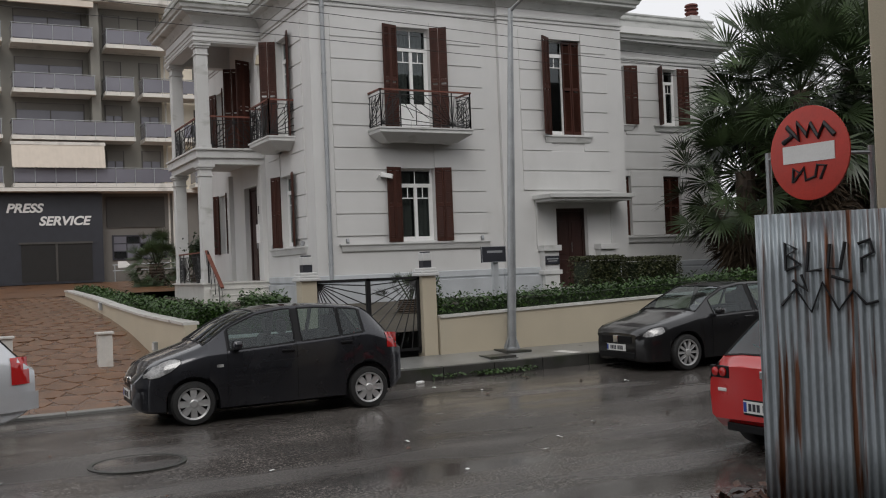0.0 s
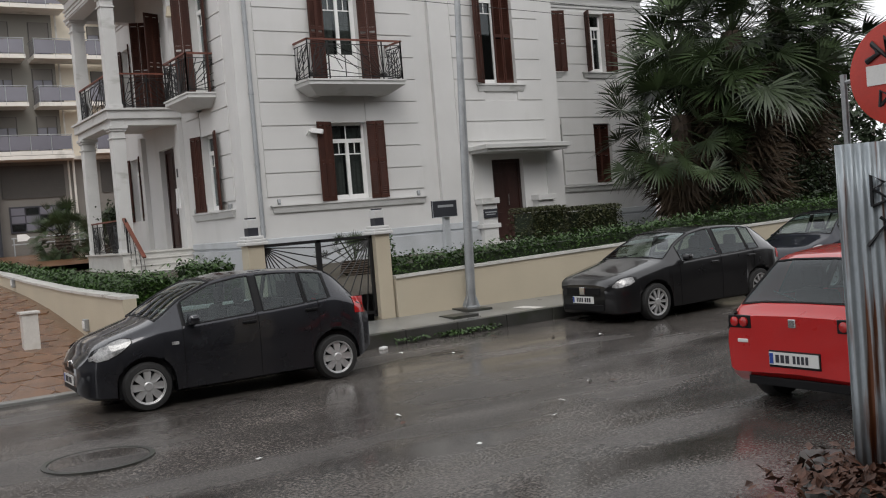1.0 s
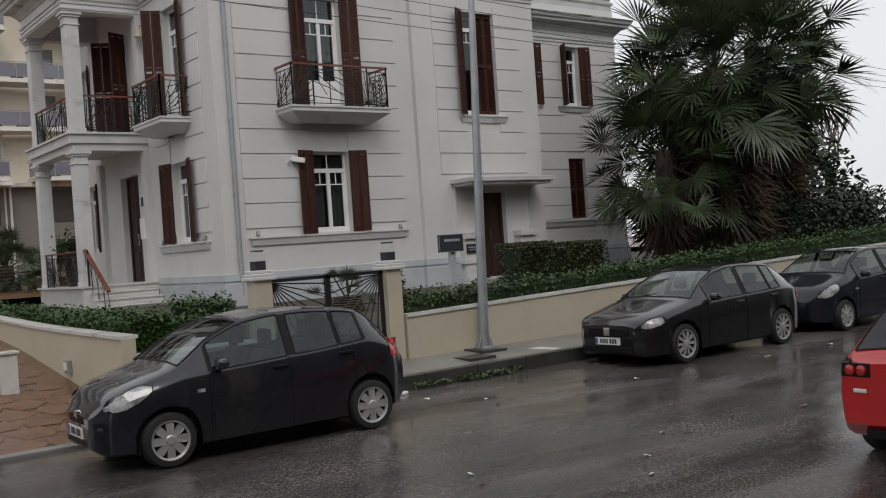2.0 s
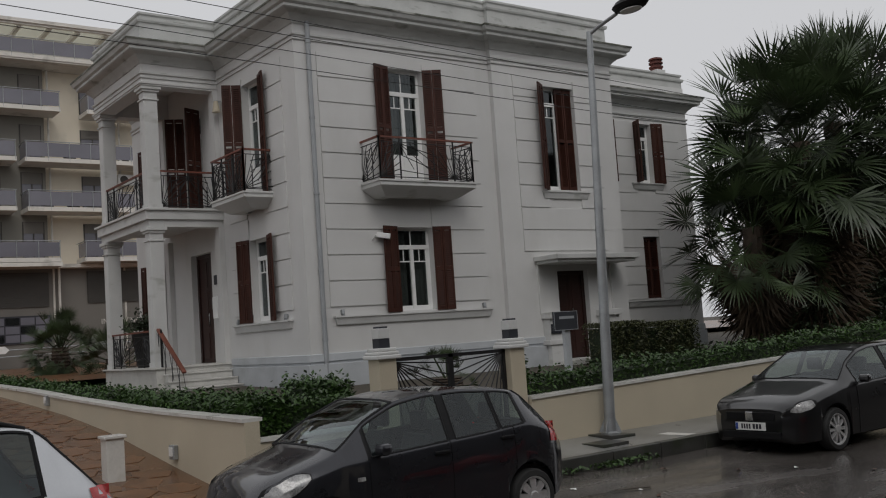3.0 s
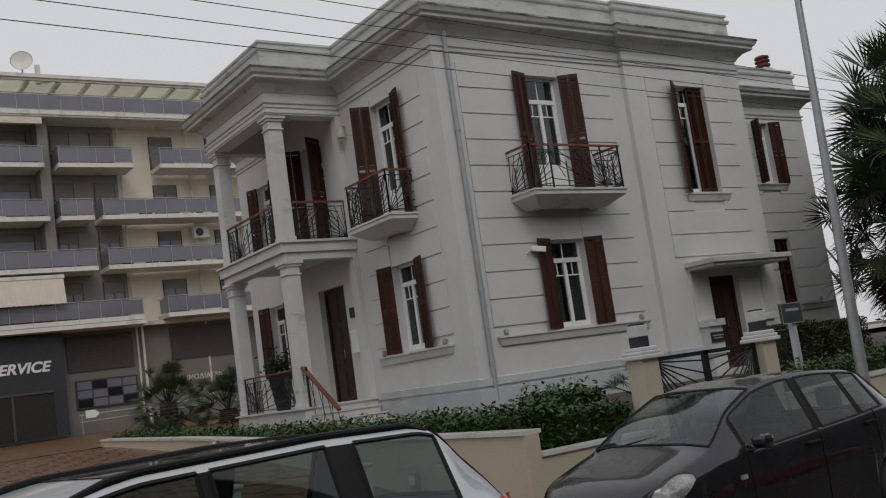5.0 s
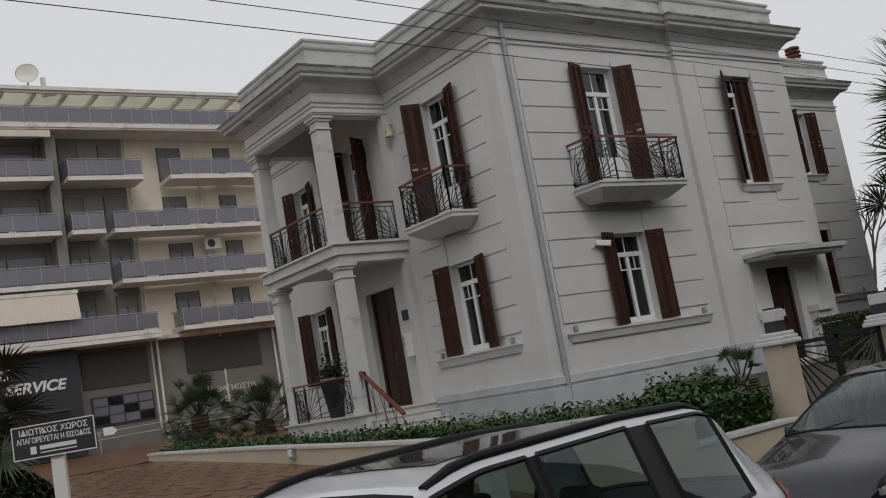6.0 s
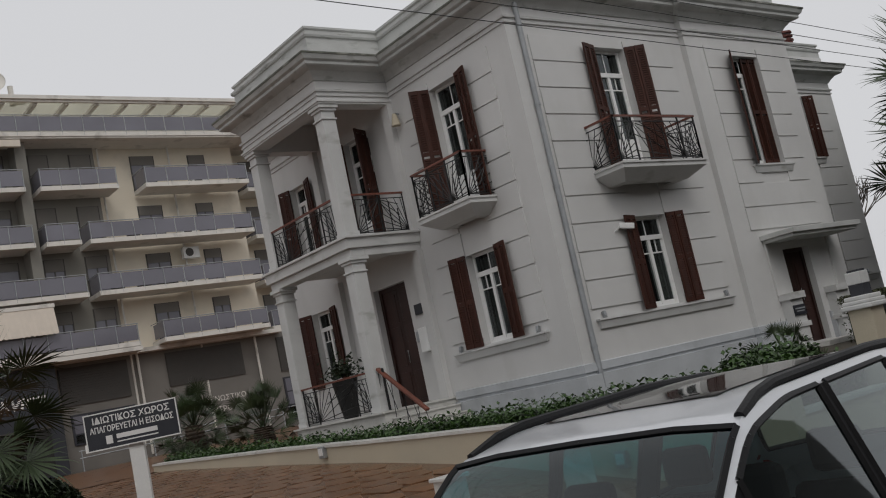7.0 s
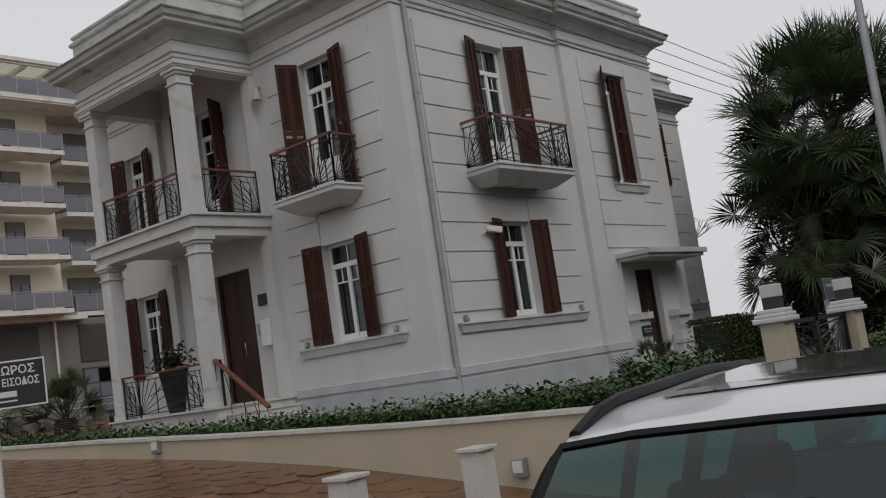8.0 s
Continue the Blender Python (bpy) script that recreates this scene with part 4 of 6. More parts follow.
def hedge(label, pts, deep, lo, hi, count, seed):
    """A clipped hedge along pts (x, y): a core whose dark colour paints the inner shade, and a coat of leaves with an
    uneven top; lo and hi give heights along it.
    """
    rng = random.Random(seed)
    h = thing("hedge", label, "hedge")
    ends = [Vector((*p, 0)) for p in pts]
    core, cents = bmesh.new(), []
    lengths = [(b - a).length for a, b in zip(ends, ends[1:])]
    total = sum(lengths)
    done = 0
    for a, b, L in zip(ends, ends[1:], lengths):
        u = (b - a) / L
        nrm = Vector((u.y, -u.x, 0))
        q = []
        for s in (a, b):
            t = (done + (0 if s is a else L)) / total
            z0, z1 = lo(t), hi(t) - 0.07
            q.append([core.verts.new(s + nrm * o + Vector((0, 0, z))) for o, z in ((-deep / 2 + 0.06, z0), (deep / 2 - 0.06, z0), (deep / 2 - 0.06, z1), (-deep / 2 + 0.06, z1))])
        for k in range(4):
            core.faces.new((q[0][k], q[1][k], q[1][(k + 1) % 4], q[0][(k + 1) % 4]))
        core.faces.new(q[0])
        core.faces.new(q[1][::-1])
        for k in range(int(1.5 * count * L / total)):
            s = rng.random()
            t = (done + s * L) / total
            p = a + u * (s * L)
            z0, z1 = lo(t), hi(t) + 0.05 * noise.noise((s * L * 1.3, seed, 0)) + 0.03 * noise.noise((s * L * 5, seed, 3))
            e = rng.random()
            if e < 0.45:
                o, z = rng.uniform(-deep / 2, deep / 2), z1 + rng.uniform(-0.05, 0.03) + (rng.random() ** 6) * 0.16
            else:
                o, z = (deep / 2 + rng.uniform(-0.07, 0.03)) * (1 if e < 0.83 else -1), rng.uniform(z0, z1)
            if rng.random() < 0.5 / L + 0.01:
                p = rng.choice((a - u * 0.03, b + u * 0.03))
                o, z = rng.uniform(-deep / 2, deep / 2), rng.uniform(z0, z1)
            cents.append(p + nrm * o + Vector((0, 0, z)))
        done += L
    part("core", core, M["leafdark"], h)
    leaf_cloud("leaves", "glossy green hedge leaves", "", cents, 0, M["leaf"], h, kind="stuff", seed=seed, leaf=0.075)
    return h


hedge("clipped green hedge behind the street wall", [(-0.25, -7.12), (20, -7.12), (48, -7.12)], 0.55, lambda t: 0.75 + t * 1.0, lambda t: 1.19 + t * 1.45, 30000, 3)
hedge("clipped green hedge above the driveway wall", [(-4.5, 9.2), (-4.5, -7.2)], 0.6, lambda t: 0.85, lambda t: float(np.interp(t, [0, 0.5, 0.75, 1], [1.56, 1.33, 1.26, 1.27])), 19000, 4)
hedge("clipped green hedge behind the garden wall corner", [(-4.4, -7.05), (-3.15, -7.05)], 0.5, lambda t: 0.65, lambda t: 1.2, 2500, 5)
hedge("low hedge at the gate path", [(-3.35, -6.75), (-3.35, -5.9)], 0.7, lambda t: 0.7, lambda t: 1.42, 2200, 6)
for x0, x1, top, s in ((6.6, 7.8, 1.93, 7), (8.2, 9.7, 1.86, 8)):
    h = thing("clipped_shrub", "square clipped brownish green shrub by the door", "shrub", group="clipped shrubs")
    rng = random.Random(s)
    # solid core, darker than the leaves to paint the shade between them
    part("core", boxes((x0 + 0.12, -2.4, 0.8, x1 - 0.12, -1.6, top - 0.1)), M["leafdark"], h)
    pts = []
    for k in range(4200):
        f = rng.random()
        x, y, z = rng.uniform(x0, x1), rng.uniform(-2.5, -1.5), rng.uniform(0.9, top)
        if f < 0.4:
            z = top + rng.uniform(-0.08, 0.04)
        elif f < 0.8:
            y = -2.5 + rng.uniform(-0.03, 0.08)
        else:
            x = rng.choice((x0, x1)) + rng.uniform(-0.05, 0.05)
        pts.append((x, y, z))
    leaf_cloud("leaves", "small dull green leaves", "", pts, 0, M["shrubleaf"], h, kind="stuff", leaf=0.07, seed=s)


# ---- palms ----
def fan_leaf(bm, base, way, stem, size, rng, droop):
    """A fan palm leaf: a stalk and a pleated fan, webbed to its middle, of narrow blades whose tips hang."""
    way = (way.normalized() + Vector((0, 0, -0.22 * droop))).normalized()
    hub = base + way * stem
    way = (way * 0.9 + Vector((rng.uniform(-0.25, 0.25), rng.uniform(-0.25, 0.25), 0.12 - 0.75 * droop))).normalized()
    side = way.cross(Vector((0, 0, 1)))
    side = side.normalized() if side.length > 0.05 else Vector((1, 0, 0))
    side = Matrix.Rotation(rng.uniform(-0.9, 0.9), 3, way) @ side
    nor = side.cross(way).normalized()
    a, b = bm.verts.new(base + side * 0.02), bm.verts.new(base - side * 0.02)
    c, d = bm.verts.new(hub - side * 0.014), bm.verts.new(hub + side * 0.014)
    bm.faces.new((a, b, c, d))
    n = 27
    h = bm.verts.new(hub)
    fold = rng.uniform(0.05, 0.7)
    spread_deg = rng.uniform(95, 135)
    for k in range(n):
        t = radians(-spread_deg + 2 * spread_deg * k / (n - 1)) + rng.uniform(-0.035, 0.035)
        L = size * (0.74 + 0.26 * math.cos(t * 0.6)) * rng.uniform(0.86, 1.12)
        bend = nor * (fold * abs(math.sin(t)) + 0.06 * (k % 2))
        d1 = (way * math.cos(t) + side * math.sin(t) + bend).normalized()
        w = side * math.cos(t) - way * math.sin(t)
        mid = hub + d1 * L * 0.5
        end = hub + d1 * L * 0.84 + Vector((0, 0, -L * 0.03))
        tip = hub + d1 * L * 1.08 + Vector((0, 0, -L * rng.uniform(0.02, 0.05 + 0.22 * droop)))
        ww = L * 0.038
        m0, m1 = bm.verts.new(mid + w * ww), bm.verts.new(mid - w * ww)
        e0, e1 = bm.verts.new(end + w * ww * 0.4), bm.verts.new(end - w * ww * 0.4)
        bm.faces.new((h, m1, m0))
        bm.faces.new((m0, m1, e1, e0))
        bm.faces.new((e0, e1, bm.verts.new(tip)))


def fan_palm(x, y, z0, height, spread, leaves, dry, seed, label):
    rng = random.Random(seed)
    p = thing("fan_palm", label, "palm tree", pose(x, y, z0))
    bm = bmesh.new()
    prof = []
    for k in range(16):
        z = height * k / 15
        prof.append((0.34 - 0.08 * k / 15 + 0.03 * (k % 2), z))
    part("trunk", lathe(bm, prof, 14), M["bark"], p, "rough brown fibrous trunk")
    top = Vector((0, 0, height))
    bm = bmesh.new()
    for k in range(leaves):
        az = k * 2.39996
        el = radians(82 - 128 * (k / leaves) ** 0.9 + rng.uniform(-8, 8))
        way = Vector((math.cos(az) * math.cos(el), math.sin(az) * math.cos(el), math.sin(el)))
        fan_leaf(bm, top + Vector((0, 0, -0.5 * k / leaves)) + way * 0.1, way, spread * rng.uniform(0.34, 0.74), spread * rng.uniform(0.25, 0.35), rng, 0.1 + 0.8 * k / leaves)
    part("crown", bm, M["palm"], p, "crown of stiff green fan leaves")
    if dry:
        bm = bmesh.new()
        for k in range(dry):
            az = k * 2.39996
            t = k / dry
            el = radians(-48 - 32 * t + rng.uniform(-6, 6))
            way = Vector((math.cos(az) * math.cos(el), math.sin(az) * math.cos(el), math.sin(el)))
            fan_leaf(bm, top + Vector((0, 0, -0.4 - (height - 2.2) * t)) + way * 0.2, way, spread * 0.26, spread * 0.4, rng, 0.6)
        part("skirt", bm, M["palmdry"], p, "skirt of hanging dead brown leaves")
    return p


fan_palm(13.75, -3.2, 1.0, 5.5, 3.5, 120, 70, 11, "tall fan palm with shaggy skirt of dead leaves")
fan_palm(17.1, -2.2, 1.0, 6.5, 3.6, 120, 70, 12, "tall fan palm with shaggy skirt of dead leaves")
fan_palm(12.0, -2.7, 0.9, 3.3, 2.7, 70, 30, 17, "shorter fan palm beside the tall ones")
fan_palm(-0.8, 16.6, 1.5, 0.9, 1.45, 90, 0, 13, "small young fan palm in the garden bed")
fan_palm(0.2, 13.9, 1.4, 0.5, 1.4, 70, 0, 14, "small young fan palm in the garden bed")
fan_palm(0.77, -3.85, 0.8, 0.35, 0.8, 22, 0, 15, "small young fan palm by the villa")
fan_palm(-10.75, 1.2, 1.0, 1.85, 1.7, 70, 0, 16, "dark low fan palm by the driveway sign")

rng = random.Random(61)
bush = thing("low_bush", "dark rounded bush at the foot of the palm", "shrub", pose(-9.92, 0.7, drive_z(0.7)))
rest = thing("dark_shrub", "dense dark shrubbery between the palm trunks", "shrub", pose(16, -2.6, 0.9))
leaf_cloud("foliage", "small dark green leaves", "", [(rng.uniform(-4.0, 6.5), rng.gauss(-0.3, 0.6), min(abs(rng.gauss(0.5, 0.95)), rng.uniform(1.5, 2.1))) for k in range(24000)], 0, M["leafdark"], rest, kind="stuff", leaf=0.16, seed=63)
for k in range(7):
    part("stem", tube(bmesh.new(), (-3 + k, 0, -0.2), (-3 + k + rng.uniform(-0.2, 0.2), rng.uniform(-0.2, 0.2), 1.2), 0.05, 0.02), M["wood"], rest)
leaf_cloud("foliage", "small dark green leaves", "", [(0.7 * math.sin(a) * math.sqrt(1 - h * h), 0.7 * math.cos(a) * math.sqrt(1 - h * h), 0.02 + 0.78 * h) for a, h in ((rng.uniform(0, 6.283), rng.uniform(0, 0.98)) for k in range(5200))], 0, M["leafdark"], bush, kind="stuff", leaf=0.1, seed=61)
# near-black dome filling the bush, its inner shade given as colour
part("stems", lathe(bmesh.new(), [(0.5, 0.0), (0.62, 0.15), (0.6, 0.4), (0.4, 0.62), (0.1, 0.72)], 14), M["dark"], bush)

# ---- block of flats ----
RISE = 0.22
flats = thing("apartment_building", "grey and cream block of flats with glazed balconies", "building", pose(0, 0, RISE))
FY, BY = 30.0, 28.5                       # wall face and balcony fronts
ROWS = (6.3, 8.68, 11.0, 13.45)
part("wall_grey", boxes((-26, FY, 6.2, 2.35, FY + 10, 16)), M["taupe"], flats, "taupe grey rendered wall")
part("wall_cream", boxes((2.35, FY + 0.25, 6.2, 9.4, FY + 10, 16)), M["beige"], flats, "cream rendered wall")
part("wall_cream", boxes((9.4, FY + 1.6, 6.2, 22, FY + 10, 16)), M["beige"], flats, "cream rendered wall")
part("wall_ground", boxes((-26, FY, 1.0, 22, FY + 10, 6.2)), M["gfloor"], flats, "grey ground floor wall")
part("pier", boxes((-1.35, FY - 1.0, 6.2, -0.9, FY, 16)), M["taupe"], flats, "grey projecting pier")
part("ground_slab", boxes((-26, BY, 6.1, 2.6, FY, 6.28), (2.6, BY + 0.9, 6.1, 10, FY + 0.2, 6.28)), M["slab"], flats)
part("top_floor", boxes((-26, FY + 1.6, 16, 22, FY + 10, 17.6)), M["plaster"], flats, "set back top floor wall")
part("top_slab", boxes((-26, BY + 0.06, 15.82, 22, FY + 1.6, 16.08), (-26, FY + 1.7, 17.6, 22, FY + 10, 17.72)), M["slab"], flats)
bm = bmesh.new()
x = -26.0
while x < 14:
    box(bm, x, BY + 0.2, 17.42, x + 0.18, FY + 1.5, 17.6)
    x += 1.35
box(bm, -26, BY + 0.05, 17.5, 14, BY + 0.2, 17.62)
part("pergola", bm, M["slab"], flats, "pale concrete pergola of the roof terrace")
x = -26.0
while x < 14:
    part("roof_panel", boxes((x + 0.2, BY + 0.22, 17.56, x + 1.33, FY + 1.5, 17.58)), M["panel"], flats, "pale translucent pergola panel").visible_shadow = False
    x += 1.35
part("roof_edge", boxes((-26, BY - 0.05, 17.6, 14, BY + 0.25, 17.78), (-26, FY + 1.4, 17.6, 14, FY + 1.8, 17.8), bevel=0.01), M["slab"], flats, "thin pale edge of the terrace roof")


def flat_balcony(x0, x1, z, deep=1.5, y=BY):
    b = part("balcony", boxes((x0, y, z, x1, y + deep, z + 0.2)), M["slab"], flats, "pale concrete balcony")
    n = max(1, round((x1 - x0) / 0.95))
    w = (x1 - x0 - 0.1) / n
    for k in range(n):
        part("panel", boxes((x0 + 0.07 + k * w, y + 0.03, z + 0.26, x0 + 0.03 + (k + 1) * w, y + 0.045, z + 0.92)), M["balglass"], b, "smoked glass balcony panel")
    part("panel", boxes((x0 + 0.03, y + 0.06, z + 0.26, x0 + 0.045, y + deep - 0.3, z + 0.92)), M["balglass"], b, "smoked glass balcony panel")
    bm = bmesh.new()
    tube(bm, (x0, y + 0.04, z + 0.98), (x1, y + 0.04, z + 0.98), 0.022, n=6)
    tube(bm, (x0 + 0.04, y + 0.04, z + 0.98), (x0 + 0.04, y + deep, z + 0.98), 0.022, n=6)
    for k in range(n + 1):
        tube(bm, (x0 + 0.05 + k * w, y + 0.015, z + 0.05), (x0 + 0.05 + k * w, y + 0.015, z + 0.98), 0.02, n=5)
    part("rail", bm, M["galv"], b, "pale steel balcony rail")


for x0, x1, z in ((-14, -9.2, ROWS[3]), (-8.6, -5.5, ROWS[3]), (-5.1, -1.25, ROWS[3]), (-0.65, 2.75, ROWS[3]), (4.0, 9.2, ROWS[3]),
                  (-14, -5.6, ROWS[2]), (-5.1, -1.2, ROWS[2]), (-0.75, 0.72, ROWS[2]), (1.1, 9.0, ROWS[2]),
                  (-14, -5.6, ROWS[1]), (-5.2, 0.68, ROWS[1]), (1.15, 9.0, ROWS[1]),
                  (-14, -5.6, ROWS[0]), (-5.2, 2.55, ROWS[0]), (3.65, 8.9, ROWS[0])):
    flat_balcony(x0, x1, z)
for z in ROWS:
    flat_balcony(9.9, 15, z, 1.5, BY + 1.6)
flat_balcony(-26, 14, 15.9, 1.6)


def flat_window(x0, x1, z0, z1, y, leaves=2, blind=0.25):
    w = part("window", boxes((x0, y - 0.03, z0, x0 + 0.06, y + 0.02, z1), (x1 - 0.06, y - 0.03, z0, x1, y + 0.02, z1), (x0 + 0.06, y - 0.03, z1 - 0.06, x1 - 0.06, y + 0.02, z1), ((x0 + x1) / 2 - 0.03, y - 0.03, z0, (x0 + x1) / 2 + 0.03, y + 0.02, z1 - 0.06)), M["metalshutter"], flats, "dark framed balcony window")
    part("pane", boxes((x0 + 0.06, y - 0.012, z0, x1 - 0.06, y - 0.004, z1 - 0.06)), M["balglass"], w, "dark reflecting pane")
    if blind:
        part("blind", boxes((x0 + 0.05, y - 0.05, z1 - (z1 - z0) * blind, x1 - 0.05, y - 0.031, z1 - 0.02)), M["gfloor"], w, "lowered grey roller blind")


for r, z in enumerate(ROWS):
    for x0, x1, y in ((-13.2, -10.4, FY), (-9, -6.5, FY), (-4.9, -1.6, FY), (-0.6, 0.3, FY), (1.2, 2.2, FY)):
        flat_window(x0, x1, z + 0.2, z + 2.05, y, blind=0.2 if x1 - x0 > 2 else 0.75 if r > 1 else 0.3)
    for x0, x1 in ((4.1, 5.3), (7.0, 7.9)):
        flat_window(x0, x1, z + 0.2, z + 2.0, FY + 0.25, blind=0.25)
    flat_window(10.4, 12.6, z + 0.2, z + 2.0, FY + 1.6, blind=0.3)
for x in (-12, -8.5, -4.6, -1.0, 2.6, 5.8):
    flat_window(x, x + 1.7, 16.1, 16.95, FY + 1.6, blind=0)
for x, z in ((5.9, 8.95), (7.2, 13.7), (6.2, 11.25), (-3.2, 11.25), (6.1, 10.2)):
    ac = thing("air_conditioner", "white outdoor air conditioning unit on a balcony", "air conditioner", pose(x, FY - 0.25, z + RISE), "air conditioners")
    part("case", boxes((-0.4, -0.15, 0, 0.4, 0.15, 0.55), bevel=0.02), M["plate"], ac)
    part("fan_grille", lathe(bmesh.new(), [(0.2, 0), (0.2, 0.012), (0.05, 0.02)], 18, Matrix.Translation((-0.1, -0.152, 0.28)) @ Matrix.Rotation(radians(90), 4, "X")), M["metalshutter"], ac)
for x, z, s in ((1.9, 8.88, 1), (4.4, 8.88, 2), (3.1, 8.88, 3), (3.0, 11.2, 4), (-4.4, 11.2, 5), (4.0, 8.88, 6), (8.4, 11.2, 7)):
    part("storage_box", boxes((x, BY + 0.4, z, x + 0.5, BY + 0.8, z + 0.55), bevel=0.02), M["metalshutter"], flats)
# drainpipes and a meter panel
bm = bmesh.new()
for x in (5.95, 2.55):
    tube(bm, (x, FY - 0.0, 2), (x, FY - 0.0, 15.8), 0.05)
for x in (2.75, 8.6):
    tube(bm, (x, BY + 1.3, 1.6), (x, BY + 1.3, 6.1), 0.06)
part("drainpipe", bm, M["slab"], flats)
# awning
aw = part("awning", boxes((-5.3, BY - 0.06, 8.4, -0.85, BY + 0.06, 8.56)), M["slab"], flats, "rolled awning case")
bm = bmesh.new()
n = 44
rows = [[], []]
for k in range(n + 1):
    x = -5.25 + 4.35 * k / n
    rows[0].append(bm.verts.new((x, BY - 0.02, 8.45)))
    rows[1].append(bm.verts.new((x, BY - 0.28, 7.28 - 0.05 * abs(math.sin(k * math.pi / 2.2)))))
for k in range(n):
    bm.faces.new((rows[0][k], rows[0][k + 1], rows[1][k + 1], rows[1][k]))
part("cloth", bm, M["awning"], aw, "cream awning cloth with scalloped edge")
part("awning", boxes((-5.2, BY - 0.02, 15.45, -1.2, BY + 0.16, 15.75)), M["awning"], flats, "rolled cream awning")
# ground floor: workshop front with sign, roller shutters, windows
shop = part("shop_front", boxes((-6.6, BY + 0.75, 1.5, -1.0, FY, 6.05)), M["slate"], flats, "dark grey workshop front")
# flat near-black sheet painted as the shade inside the doorway
part("opening", boxes((-4.9, BY + 0.72, 1.62, -1.55, BY + 0.76, 3.5)), M["dark"], shop, "near-black sheet for the unlit open doorway")
part("door_frame", boxes((-5.0, BY + 0.68, 3.5, -1.5, BY + 0.74, 3.6), (-3.3, BY + 0.68, 1.62, -3.2, BY + 0.74, 3.5)), M["metalshutter"], shop)


def text(name, body, size, m, material, parent, depth=0.012, shear=0.0, align="LEFT", width=None, bold=0.0):
    cu = bpy.data.curves.new(name, "FONT")
    cu.body, cu.size, cu.extrude, cu.shear, cu.align_x, cu.offset = body, size, depth, shear, align, bold
    ob = bpy.data.objects.new(name, cu)
    scene.collection.objects.link(ob)
    bpy.context.view_layer.update()
    me = bpy.data.meshes.new_from_object(ob.evaluated_get(bpy.context.evaluated_depsgraph_get()))
    if width:
        xs = [v.co.x for v in me.vertices]
        k = width / (max(xs) - min(xs))
        for v in me.vertices:
            v.co.x *= k
    me.materials.clear()
    me.materials.append(material)
    bpy.data.objects.remove(ob)
    return part(name, me, None, parent, m=m)


UPRIGHT = pose(0, 0, 0, 90, 0, 0)
text("lettering", "PRESS", 0.62, pose(-5.55, BY + 0.72, 5.1) @ UPRIGHT, M["signwhite"], shop, shear=0.25, width=1.75, bold=0.02)
text("lettering", "SERVICE", 0.62, pose(-4.05, BY + 0.72, 4.45) @ UPRIGHT, M["signwhite"], shop, shear=0.25, width=2.5, bold=0.02)
for x0, x1, z0, z1 in ((-0.7, 2.3, 4.3, 5.9), (4.1, 7.9, 4.4, 5.95), (9.8, 12.4, 4.2, 5.9)):
    sh = part("roller_shutter", boxes((x0, FY - 0.05, z0, x1, FY, z1)), M["metalshutter"], flats, "brown grey metal roller shutter")
    bm = bmesh.new()
    z = z0
    while z < z1 - 0.05:
        box(bm, x0 + 0.03, FY - 0.075, z, x1 - 0.03, FY - 0.05, z + 0.09)
        z += 0.11
    part("slats", bm, M["metalshutter"], sh)
for x0, x1, z0, z1, nx in ((-0.45, 2.35, 2.6, 3.9, 4), (9.8, 12.0, 1.8, 3.9, 3)):
    gw = part("shop_window", boxes((x0, FY - 0.07, z0, x1, FY - 0.0, z1)), M["ink"], flats, "dark framed shop window")
    for a in range(nx):
        for b in range(3):
            w, h = (x1 - x0 - 0.1) / nx, (z1 - z0 - 0.1) / 3
            part("pane", boxes((x0 + 0.08 + a * w, FY - 0.085, z0 + 0.08 + b * h, x0 + 0.02 + (a + 1) * w, FY - 0.072, z0 + 0.02 + (b + 1) * h)), M["balglass"] if (a + b) % 3 else M["pane"], gw)
sign_text = part("wall_lettering", boxes((5.0, FY - 0.012, 3.02, 5.02, FY, 3.03)), M["slab"], flats)
text("lettering", "ΙΝΟΔΙΑΓΝΩΣΤΙΚΟ", 0.34, pose(4.7, FY - 0.01, 3.35) @ UPRIGHT, M["slab"], sign_text, depth=0.006, width=3.0)
text("lettering", "ΚΕΝΤΡΟ", 0.34, pose(5.5, FY - 0.01, 2.85) @ UPRIGHT, M["slab"], sign_text, depth=0.006, width=1.4)
bm = bmesh.new()
for z in (2.25, 2.55):
    tube(bm, (-0.6, BY + 0.6, z), (12, BY + 0.6, z + 0.12), 0.03)
for x in (-0.5, 2.6, 6, 9):
    tube(bm, (x, BY + 0.6, 1.6), (x, BY + 0.6, 2.6), 0.03)
rail = tagged(part("ramp_railing", bm, M["galv"]), "white tubular railing along the ramp", "railing")
arrow = thing("arrow_sign", "small white arrow sign", "sign", pose(-0.35, BY + 0.5, 2.4))
part("board", prism(bmesh.new(), [(0, 0), (0.42, 0), (0.6, 0.16), (0.42, 0.34), (0, 0.34)], 0, 0.02), M["signwhite"], arrow)
# aerials
dish = thing("satellite_dish", "grey satellite dish on the roof", "satellite dish", pose(-1.5, BY + 1.4, 17.8 + RISE))
part("dish", lathe(bmesh.new(), [(0.02, 0), (0.3, 0.05), (0.48, 0.14), (0.5, 0.15), (0.46, 0.13), (0.02, 0.02)], 24, pose(0, 0, 1.02, 78, 0, -20)), M["slab"], dish, smooth=True)
bm = bmesh.new()
tube(bm, (0, 0.05, 0), (0, 0.05, 1.0), 0.04)
part("mast", bm, M["galv"], dish)
vent = thing("roof_vent", "white pipe vent on the roof", "vent", pose(-0.85, BY + 1.4, 17.8 + RISE))
bm = bmesh.new()
polytube(bm, [(0, 0, 0), (0, 0, 0.9)], 0.12, 10)
